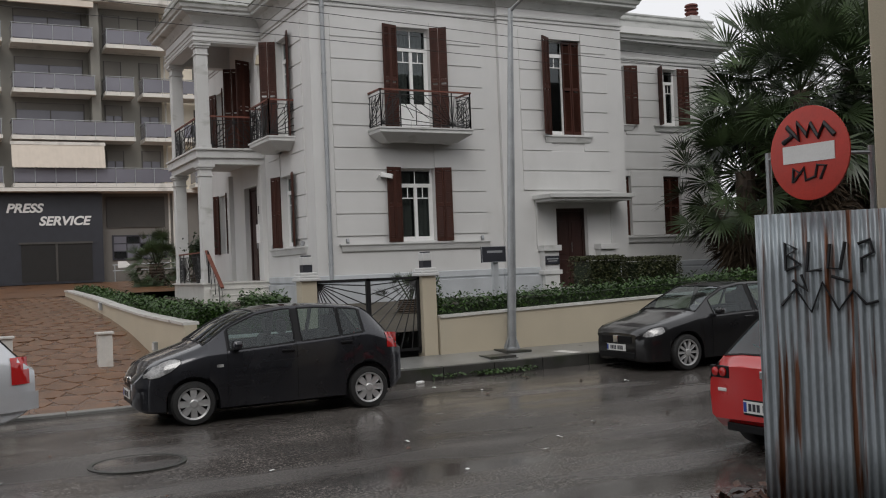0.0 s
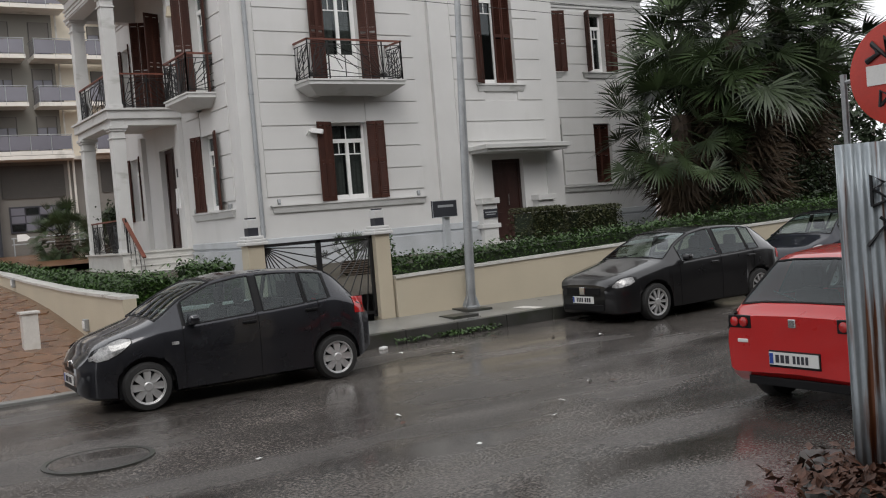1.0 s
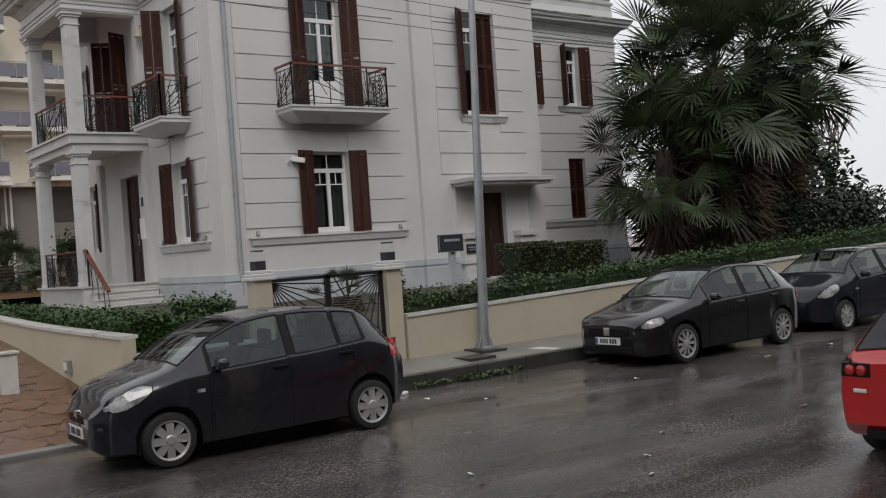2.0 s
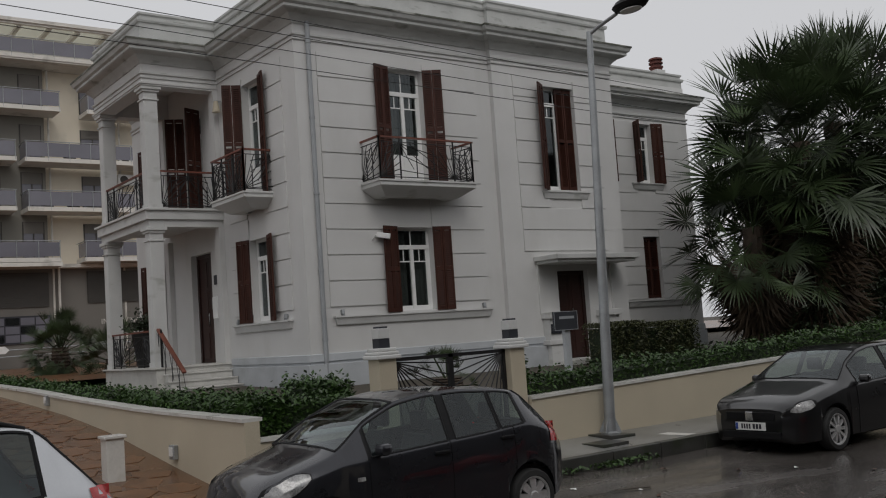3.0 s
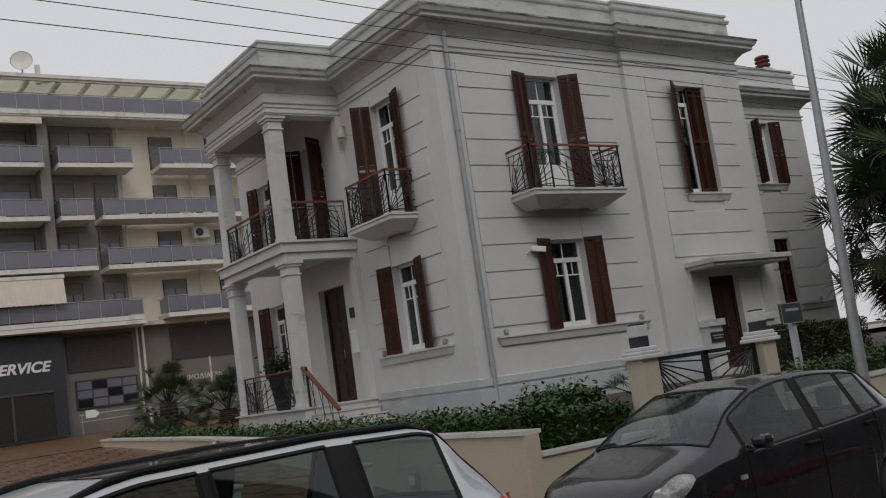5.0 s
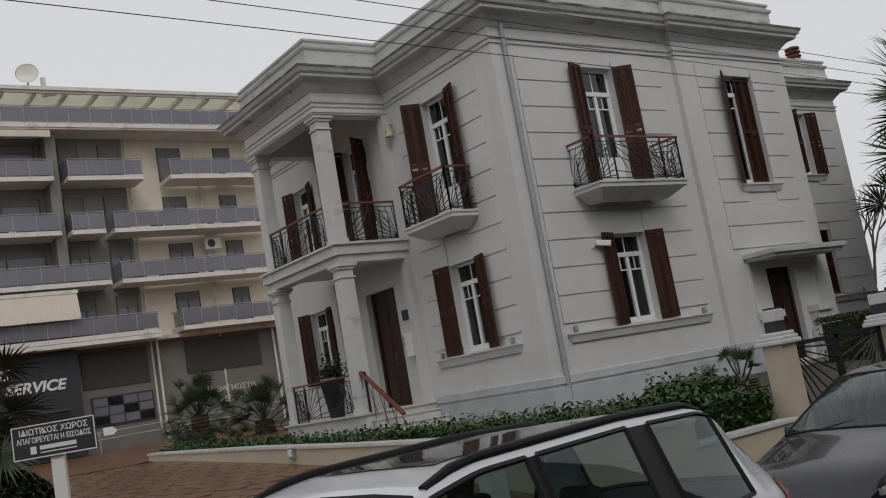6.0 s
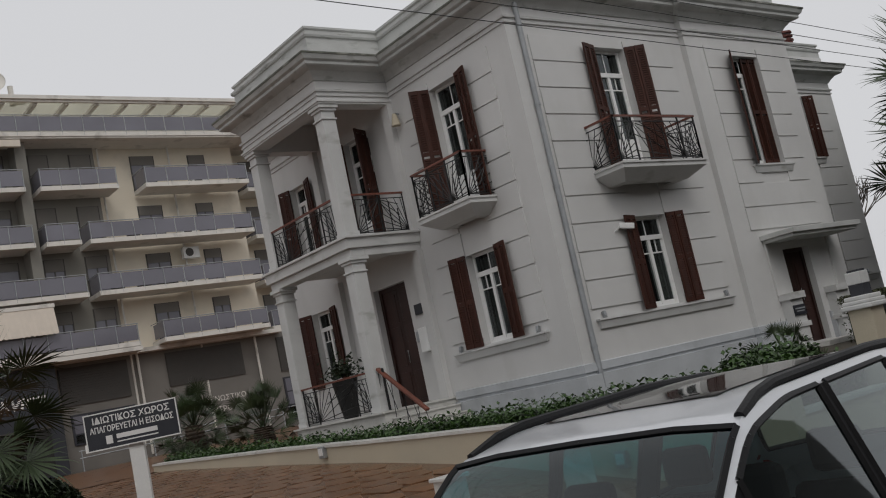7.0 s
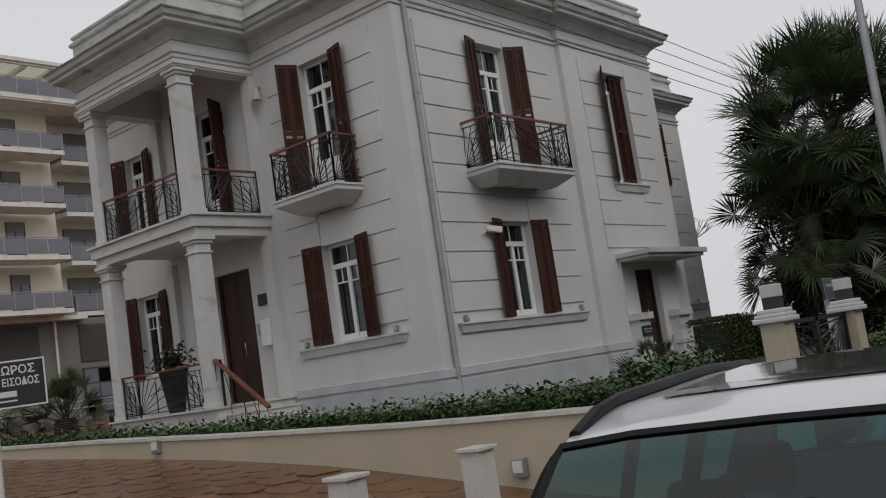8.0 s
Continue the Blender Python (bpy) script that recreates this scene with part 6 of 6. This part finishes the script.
IBIZA = dict(GOLF, L=3.95, W=1.70, r=0.3, wheels=(0.8, 3.26), cowl=1.0, roof0=1.8, roof1=3.4, tail=3.84,
    top=[(-0.2, 0.6), (0, 0.62), (0.05, 0.7), (0.3, 0.8), (0.8, 0.92), (1.0, 0.97), (1.4, 1.2), (1.8, 1.38), (2.2, 1.45), (2.7, 1.46), (3.2, 1.42), (3.4, 1.38), (3.7, 1.08), (3.82, 0.98), (3.92, 0.92), (3.95, 0.86)],
    belt=[(0, 0.56), (0.2, 0.68), (0.7, 0.82), (1.0, 0.9), (2, 0.95), (3, 0.99), (3.4, 1.0), (3.8, 0.9), (3.95, 0.76)],
    wid=[(-0.1, 0.62), (0, 0.66), (0.1, 0.82), (0.35, 0.94), (0.8, 0.99), (1.5, 1.0), (3.2, 1.0), (3.7, 0.97), (3.88, 0.92), (3.95, 0.84)],
    edge=[(1, 0.8), (1.5, 0.74), (2.0, 0.69), (3.0, 0.66), (3.5, 0.68), (3.95, 0.7)],
    low=[(0, 0.26), (0.1, 0.17), (0.5, 0.16), (3.6, 0.18), (3.8, 0.24), (3.95, 0.36)],
    side=[(1.4, 2.3), (2.4, 3.05)], seams=(1.35, 2.35), handles=(2.2,), mirror="red", platez=(0.36, 0.45),
    patches=[("headlight", 0.06, 0.42, 0.58, 0.7, "lamp_clear", "clear glass headlight", True, 0.008, 0.1), ("tail_light", 3.72, 3.95, 0.76, 0.92, "trimblack", "dark tail light cluster", True, 0.012, -0.02)],
    discs=[(3.952, 0.53, 0.825, 0.045, "lamp_red"), (3.95, 0.635, 0.825, 0.045, "lamp_red")],
    nose=[("tail_badge", (3.93, -0.04, 0.79, 3.962, 0.04, 0.87), "chrome", "small silver badge on the tailgate"), ("rear_sticker", (3.93, -0.62, 0.63, 3.958, -0.5, 0.665), "plate", "small white sticker"),
        ("lamp_cluster", (3.87, 0.455, 0.765, 3.957, 0.715, 0.885), "trimblack", "dark tail light cluster"), ("lamp_cluster", (3.87, -0.715, 0.765, 3.957, -0.455, 0.885), "trimblack", "dark tail light cluster"),
        ("plate_frame", (3.93, -0.275, 0.425, 3.957, 0.275, 0.58), "trimblack", "black plate frame"), ("bumper_skirt", (3.7, -0.55, 0.24, 3.915, 0.55, 0.32), "trimblack", "black lower bumper")],
    wipers=[((3.76, 0.05, 0.98), (3.64, -0.42, 1.08))])

car(HATCH, pose(-6.33, -9.81, -0.09, 0, 0, -1.5), "dark charcoal small hatchback parked by the kerb", "charcoal")
car(GOLF, pose(1.98, -9.66, -0.09), "glossy black hatchback parked by the kerb", "black")
car(dict(HATCH, L=3.45, wheels=(0.7, 3.0), mirror="bluegrey"), pose(6.85, -9.62, -0.09), "dark blue grey small city car parked by the kerb", "bluegrey")
car(WAGON, pose(-12.4, -10.9, -0.06, 0, 0, 11), "silver estate car with black roof rails", "silver")
car(IBIZA, pose(2.8, -16.39, -0.2, 0, 0, 180) @ Matrix.Scale(1.04, 4), "bright red hatchback seen parked across the street", "red")

# ---- street lamp ----
lamp = thing("street_lamp", "tall grey galvanised street lamp on a square base", "street lamp", pose(0.94, -7.82, 0.2, 0, 2.4, 0))
part("base_plate", boxes((-0.27, -0.27, 0, 0.27, 0.27, 0.06), bevel=0.01), M["kerb"], lamp, "dark square concrete base")
bm = lathe(bmesh.new(), [(0.15, 0.06), (0.15, 0.08), (0.1, 0.1), (0.088, 0.3), (0.085, 0.5), (0.075, 2.5), (0.05, 6.4), (0.048, 6.5)], 16)
part("pole", bm, M["galv"], lamp, smooth=True)
bm = bmesh.new()
for k in range(4):
    a = k * math.pi / 2 + 0.4
    box(bm, -0.008, 0.08, 0.08, 0.008, 0.17, 0.11, m=Matrix.Rotation(a, 4, "Z"))
    prism(bm, [(0.08, 0.08), (0.19, 0.08), (0.09, 0.3)], -0.006, 0.006, "y", m=Matrix.Rotation(a, 4, "Z"))
part("gusset", bm, M["galv"], lamp)
bm = bmesh.new()
polytube(bm, [(0, 0, 6.45), (0.02, -0.15, 6.52), (0.02, -0.6, 6.62)], 0.03, 8)
part("arm", bm, M["galv"], lamp)
bm = bmesh.new()
lathe(bm, [(0.05, -0.09), (0.16, -0.06), (0.19, 0.0), (0.15, 0.07), (0.05, 0.11)], 16, pose(0.02, -0.9, 6.68) @ Matrix.Diagonal((1, 1.9, 1, 1)))
head = part("lamp_head", bm, M["trimblack"], lamp, "dark oval lamp head", smooth=True)
part("lens", lathe(bmesh.new(), [(0.12, -0.1), (0.12, -0.085)], 16, pose(0.02, -0.9, 6.68) @ Matrix.Diagonal((1, 1.7, 1, 1))), M["plate"], head)

# ---- signs ----
p = thing("driveway_sign", "dark sign with white Greek lettering on a pale post", "sign", pose(-10.72, -5.62, 1.08, 0, 0, -36) @ Matrix.Scale(0.645, 4))
part("post", boxes((-0.09, 0.022, -1.0, 0.09, 0.1, 1.5)), M["plate"], p, "pale square post")
board = part("board", boxes((-0.57, -0.02, 1.26, 0.57, 0.02, 1.71), bevel=0.004), M["slate"], p)
part("border", boxes((-0.57, -0.024, 1.26, 0.57, -0.0205, 1.275), (-0.57, -0.024, 1.695, 0.57, -0.0205, 1.71), (-0.57, -0.024, 1.275, -0.555, -0.0205, 1.695), (0.555, -0.024, 1.275, 0.57, -0.0205, 1.695)), M["signwhite"], board, "thin white border")
text("lettering", "ΙΔΙΩΤΙΚΟΣ ΧΩΡΟΣ", 0.11, pose(-0.47, -0.021, 1.58) @ UPRIGHT, M["signwhite"], board, 0.002, width=0.94, bold=0.002)
text("lettering", "ΑΠΑΓΟΡΕΥΕΤΑΙ Η ΕΙΣΟΔΟΣ", 0.1, pose(-0.51, -0.021, 1.47) @ UPRIGHT, M["signwhite"], board, 0.002, width=1.02, bold=0.002)
part("name_bar", boxes((-0.2, -0.024, 1.365, 0.3, -0.0205, 1.42), (-0.2, -0.024, 1.32, 0.3, -0.0205, 1.335), (-0.33, -0.024, 1.32, -0.25, -0.0205, 1.42)), M["signwhite"], board, "white bars for a name")
p = thing("garden_sign", "dark grey sign on a pale post behind hedge", "sign", pose(1.36, -6.55, 0.8, 0, 0, 6))
part("post", boxes((0.0, 0.02, 0, 0.13, 0.09, 1.15)), M["plinth"], p)
board = part("board", boxes((-0.3, -0.02, 1.1, 0.3, 0.02, 1.42), bevel=0.004), M["slate"], p)
part("border", boxes((-0.3, -0.024, 1.1, 0.3, -0.0205, 1.11), (-0.3, -0.024, 1.41, 0.3, -0.0205, 1.42), (-0.3, -0.024, 1.11, -0.29, -0.0205, 1.41), (0.29, -0.024, 1.11, 0.3, -0.0205, 1.41)), M["pipe"], board, "thin pale border")
part("name_bar", boxes((-0.17, -0.024, 1.29, 0.21, -0.0205, 1.335)), M["pipe"], board, "faint pale bar for a name")

# no entry sign and its posts behind the corrugated fence
F0, FD = Vector((-3.27, -18.35, 0)), Vector((0.62, -0.785, 0))
fang = math.degrees(math.atan2(FD.y, FD.x))
ns = thing("no_entry_sign", "faded red no entry road sign with black spray paint", "road sign", Matrix.Translation(F0 + FD * 0.4 + Vector((-0.1, -0.08, 2.57))) @ pose(0, 0, 0, 0, 0, fang - 34))
part("disc", lathe(bmesh.new(), [(0.33, -0.006), (0.33, 0.006), (0.322, 0.008)], 48, pose(0, 0, 0, 90, 0, 0)), M["signred"], ns, smooth=True)
part("bar", boxes((-0.215, -0.0135, -0.062, 0.215, -0.009, 0.062)), M["signwhite"], ns, "white bar")
bm = bmesh.new()
polytube(bm, [(-0.21, -0.01, 0.09), (-0.13, -0.01, 0.13), (-0.17, -0.01, 0.2), (-0.07, -0.01, 0.1), (-0.08, -0.01, 0.22), (0.0, -0.01, 0.12), (0.03, -0.01, 0.2), (0.09, -0.01, 0.1), (0.14, -0.01, 0.19), (0.22, -0.01, 0.1)], 0.02, 6)
part("spray_mark", bm, M["spray"], ns, "black sprayed scribble")
bm = bmesh.new()
polytube(bm, [(-0.14, -0.01, -0.2), (-0.13, -0.01, -0.1), (-0.07, -0.01, -0.14), (-0.13, -0.01, -0.19), (-0.04, -0.01, -0.1), (-0.03, -0.01, -0.19), (0.05, -0.01, -0.17), (0.07, -0.01, -0.09), (0.14, -0.01, -0.1), (0.09, -0.01, -0.19)], 0.012, 6)
part("spray_mark", bm, M["spray"], ns, "black sprayed scribble")
post = tagged(new("sign_post"), "thin grey steel posts behind the fence", "post")
for s in (0.1, 0.8):
    q = F0 + FD * s + Vector((0.14, 0.12, 0))
    part("post", tube(bmesh.new(), q + Vector((0, 0, -0.3)), q + Vector((0, 0, 2.62)), 0.022, n=8), M["galv"], post)
plate_at = F0 + FD * 0.4 + Vector((-0.1, -0.08, 2.57))
for s in (0.1, 0.8):
    q = F0 + FD * s + Vector((0.14, 0.12, 2.57))
    part("bracket", tube(bmesh.new(), q, plate_at + Vector((0.012, 0.003, 0)), 0.014, n=6), M["galv"], post)

fence = thing("corrugated_fence", "rusty corrugated zinc hoarding with black graffiti", "fence", Matrix.Translation(F0) @ pose(0, 0, 0, 0, 0, fang))
for k in range(3):
    bm = bmesh.new()
    n, w = 128, 0.86
    rows = []
    for i in range(n + 1):
        x = i / n * w
        y = 0.009 * math.sin(x / 0.054 * 2 * math.pi)
        rows.append([bm.verts.new((x, y + 0.004 * k, z)) for z in (0.06, 0.5, 1.1, 1.7, 2.16)])
    for a, b in zip(rows, rows[1:]):
        for i in range(4):
            bm.faces.new((a[i], b[i], b[i + 1], a[i + 1]))
    sheet = part("sheet", bm, M["zinc"], fence, "corrugated zinc sheet streaked with rust", m=pose(k * 0.83, 0, 0), smooth=True, sharp=80)
    sheet.modifiers.new("thick", "SOLIDIFY").thickness = 0.002
bm = bmesh.new()
G = -0.016
for stroke in ([(0.2, 1.75), (0.2, 1.95), (0.28, 1.9), (0.21, 1.86), (0.3, 1.79), (0.2, 1.75)], [(0.36, 1.95), (0.34, 1.74), (0.44, 1.75)], [(0.5, 1.93), (0.48, 1.76), (0.56, 1.75), (0.6, 1.94)], [(0.68, 1.92), (0.76, 1.95), (0.78, 1.86), (0.7, 1.82), (0.7, 1.72)],
               [(0.16, 1.5), (0.26, 1.62), (0.36, 1.45), (0.44, 1.66), (0.54, 1.46), (0.64, 1.6), (0.72, 1.5), (0.8, 1.52)], [(0.24, 1.68), (0.34, 1.6), (0.3, 1.72)], [(0.5, 1.7), (0.62, 1.66)]):
    polytube(bm, [(a, G, b) for a, b in stroke], 0.012, 6)
part("graffiti", bm, M["spray"], fence, "black sprayed graffiti")
part("bearer", boxes((0, 0.02, 0.3, 2.5, 0.07, 0.38), (0, 0.02, 1.7, 2.5, 0.07, 1.78)), M["wood"], fence)

corner = tagged(part("corner_pier", boxes((0, 0, -0.4, 1.6, 0.3, 5.5), bevel=0.01), M["cream"], m=Matrix.Translation((-2.2, -18.54, 0)) @ pose(0, 0, 0, 0, 0, fang)), "tall ochre plastered pier behind the fence", "pier")

bm = boxes((-0.35, -0.5, -0.45, 3.4, 0.6, 0.05), bevel=0.05)
tagged(part("pavement", bm, M["kerb"], m=Matrix.Translation(F0) @ pose(0, 0, 0, 0, 0, fang)), "cracked concrete kerb corner under the fence", "pavement", kind="structure")

# ---- bollards, planter, litter ----
for x, y in ((-6.0, -5.5), (-7.6, -5.35)):
    b = thing("bollard", "white marble bollard with a flat cap", "bollard", pose(x, y, drive_z(y)), "driveway bollards")
    part("shaft", boxes((-0.12, -0.12, -0.05, 0.12, 0.12, 0.55), bevel=0.006), M["marble"], b)
    part("cap", boxes((-0.15, -0.15, 0.55, 0.15, 0.15, 0.59), bevel=0.008), M["marble"], b)
pl = thing("planter", "tall black tapered planter with a small shrub", "planter", pose(-1.5, 6.1, PZ))
part("pot", lathe(bmesh.new(), [(0.17, 0), (0.3, 0.85), (0.31, 0.9), (0.27, 0.9), (0.25, 0.8)], 20), M["pot"], pl, smooth=True)
rng = random.Random(31)
leaf_cloud("foliage", "small dark green leaves", "", [(rng.gauss(0, 0.17), rng.gauss(0, 0.17), 0.95 + abs(rng.gauss(0, 0.2))) for k in range(420)], 0, M["leafdark"], pl, kind="stuff", leaf=0.11, seed=31)

rng = random.Random(5)
for k in range(46):
    x, y = rng.uniform(-10, 8), rng.uniform(-15.5, -9.3)
    if -8 < x < -2.4 and y > -11:
        continue
    bm = bmesh.new()
    s = rng.uniform(0.03, 0.075)
    prof = [bm.verts.new((s * a, s * b, s * c)) for a, b, c in ((-1, 0, 0), (-0.3, -0.5, 0.25), (0.5, -0.35, 0.1), (1, 0, 0.2), (0.4, 0.45, 0.12), (-0.4, 0.4, 0.3))]
    bm.faces.new(prof)
    tagged(part("fallen_leaf", bm, M["brown"] if rng.random() < 0.7 else M["plate"], m=pose(x, y, road_z(y) + 0.006, rng.uniform(-15, 15), rng.uniform(-15, 15), rng.uniform(0, 360))), "small fallen leaf on the wet road", "leaf", "fallen leaves")
for x, y, a, l in ((-1.15, -10.2, 160, 0.5),):
    st = bmesh.new()
    tube(st, (-l / 2, 0, 0.012), (l / 2, 0, 0.02), 0.012, 0.008, n=6)
    tagged(part("stick", st, M["wood"], m=pose(x, y, road_z(y), 0, 0, a)), "dark broken stick on the road", "stick")
lit = bmesh.new()
box(lit, -0.07, -0.05, 0, 0.07, 0.05, 0.05, bevel=0.02)
tagged(part("crumpled_paper", lit, M["plate"], m=pose(-1.55, -9.0, -0.06, 0, 0, 30)), "crumpled white paper by the kerb", "litter")
mh = thing("manhole_ring", "round worn manhole set in a sunken asphalt patch", "manhole cover", pose(-6.7, -12.6, road_z(-12.6)))
part("rim", lathe(bmesh.new(), [(0.52, -0.02), (0.52, 0.008), (0.47, 0.01), (0.46, -0.02)], 40), M["kerb"], mh)
part("lid", lathe(bmesh.new(), [(0.45, -0.02), (0.45, 0.004), (0.1, 0.006)], 40), M["asphalt"], mh)
rng = random.Random(8)
leaf_cloud("weeds", "low green weeds along the kerb", "weeds", [(rng.choice((-0.9, -0.2, 0.1, 0.5)) + rng.gauss(0, 0.16), -8.86 + rng.gauss(0, 0.05), -0.02 + rng.random() * 0.07) for k in range(260)], 0, M["leaf"], kind="stuff", leaf=0.07, seed=8)

rng = random.Random(41)
leaf_cloud("leaf_litter", "pile of wet brown leaves at the fence foot", "leaf litter", [(-3.3 + rng.gauss(0, 0.3), -18.5 + rng.gauss(0, 0.22), 0.045 + abs(rng.gauss(0, 0.03))) for k in range(600)], 0, M["brown"], kind="stuff", leaf=0.1, seed=41)

# ---- overhead cables ----
for z, fall in ((7.06, 0.030), (7.36, 0.034), (7.65, 0.038), (7.95, 0.041)):
    bm = bmesh.new()
    pts = [Vector((x, -3.0, z - fall * x + 0.0001 * (x * x - 400))) for x in np.linspace(-50, 60, 31)]
    polytube(bm, pts, 0.0075, 5)
    tagged(part("overhead_cable", bm, M["cable"]), "thin black overhead cable in front of the villa", "cable", "overhead cables")

# ---- beyond the villa ----
rng = random.Random(77)
for x, y, h, w, n in ((24, 1, 4.5, 6, 5000), (33, -3, 4, 7, 5000), (42, 2, 6, 8, 5000), (29, -6, 2.2, 5, 3500)):
    t = thing("shrub_mass", "dark green shrubs beyond the villa", "shrub", pose(x, y, 0.8))
    pts = []
    for k in range(n):
        a, e, q = rng.uniform(0, 6.28), rng.uniform(-0.2, 1.57), rng.uniform(0.75, 1.0)
        k2 = 1 + 0.3 * noise.noise((math.cos(a) * 2 + x, math.sin(a) * 2, e * 2))
        pts.append((math.cos(a) * math.cos(e) * w * 0.5 * q * k2, math.sin(a) * math.cos(e) * w * 0.4 * q * k2, max(0, math.sin(e)) * h * q * k2))
    leaf_cloud("foliage", "dark green leaves", "", pts, 0, M["farveg"], t, kind="stuff", leaf=0.3, seed=int(x))
    bm = bmesh.new()
    tube(bm, (0, 0, -0.6), (0, 0, h * 0.6), 0.14, 0.06)
    part("trunk", bm, M["wood"], t)


def bare_tree(x, y, z, h, seed):
    r = random.Random(seed)
    t = thing("bare_tree", "leafless grey winter tree", "tree", pose(x, y, z))
    bm = bmesh.new()

    def grow(p, d, l, rad, n):
        q = p + d * l
        tube(bm, p, q, rad, rad * 0.7, n=5, caps=False)
        if n:
            for k in range(3):
                e = (d + Vector((r.uniform(-0.6, 0.6), r.uniform(-0.6, 0.6), r.uniform(-0.1, 0.5)))).normalized()
                grow(q, e, l * r.uniform(0.6, 0.8), rad * 0.62, n - 1)

    grow(Vector((0, 0, 0)), Vector((0, 0, 1)), h * 0.3, h * 0.02, 5)
    part("branch", bm, M["wood"], t)


bare_tree(34, 6, 0.8, 8, 1)
bare_tree(40, -2, 0.8, 9, 2)
bare_tree(27, 9, 0.8, 7, 3)
far = thing("distant_building", "pale low building far down the street", "building", pose(62, -2, 0))
part("wall", boxes((0, -9, -0.6, 9, 9, 4.5)), M["plaster"], far)
part("roof", boxes((-0.3, -9.3, 4.5, 9.3, 9.3, 4.8)), M["slab"], far)
for y in (-6, -2, 2, 6):
    part("window", boxes((-0.06, y - 0.7, 1.2, 0, y + 0.7, 2.8)), M["metalshutter"], far)
car(dict(GOLF, mirror="whitecar"), pose(24.0, 1.5, 0.85, 0, 0, 20), "white car parked beyond the villa", "whitecar")

# unseen block added behind the camera: closes the place, darkens reflections on the cars
back = thing("reflection_blocker", "unseen dark block across the street, added to darken reflections", "building", pose(0, -27.5, 0))
part("wall", boxes((-60, -6, -0.6, 70, 0, 13)), M["metalshutter"], back)
for k in range(20):
    for z in (1.0, 4.2, 7.4, 10.4):
        part("window", boxes((-56 + k * 6, 0, z, -54.2 + k * 6, 0.05, z + 1.8)), M["metalshutter"], back)

# ---- driveway stones ----
rng = random.Random(21)
stone_meshes = []
for k in range(6):
    bm = bmesh.new()
    pts = []
    for a in range(6):
        t = a * math.pi / 3 + rng.uniform(-0.25, 0.25)
        pts.append((0.5 * math.cos(t) * rng.uniform(0.85, 1.1), 0.5 * math.sin(t) * rng.uniform(0.85, 1.1)))
    lo = [bm.verts.new((x, y, -0.03)) for x, y in pts]
    mid = [bm.verts.new((x, y, 0.0)) for x, y in pts]
    hi = [bm.verts.new((x * 0.95, y * 0.95, 0.005)) for x, y in pts]
    bm.faces.new(hi)
    for a, b in ((lo, mid), (mid, hi)):
        for i in range(6):
            bm.faces.new((a[i], a[(i + 1) % 6], b[(i + 1) % 6], b[i]))
    stone_meshes.append(mesh("stone", bm, M["paver"]))
count = 0
rest = []
j = 0
y = -8.35
while y < 9.4:
    i = 0
    x = -5.45 - (0.28 if j % 2 else 0)
    while x > -17:
        slope = math.degrees(math.atan2(drive_z(y + 0.3) - drive_z(y - 0.3), 0.6))
        q = pose(x + rng.uniform(-0.03, 0.03), y + rng.uniform(-0.03, 0.03), drive_z(y), slope) @ pose(0, 0, 0, 0, 0, rng.choice((0, 60, 120, 180)) + rng.uniform(-6, 6)) @ Matrix.Diagonal((0.6, 0.56, 0.35, 1))
        if x > -11 and y < 6 and count < 300:
            ob = part("stone", rng.choice(stone_meshes), None, driveway, m=q)
            count += 1
        else:
            rest.append(q)
        x -= 0.56
        i += 1
    y += 0.49
    j += 1
v, f = [], []
for q in rest:
    me = rng.choice(stone_meshes)
    k = len(v)
    v += [(q @ p.co)[:] for p in me.vertices]
    f += [[k + a for a in poly.vertices] for poly in me.polygons]
me = bpy.data.meshes.new("stones")
me.from_pydata(v, [], f)
me.materials.append(M["paver"])
tagged(part("stones", me, None, driveway), kind="stuff")
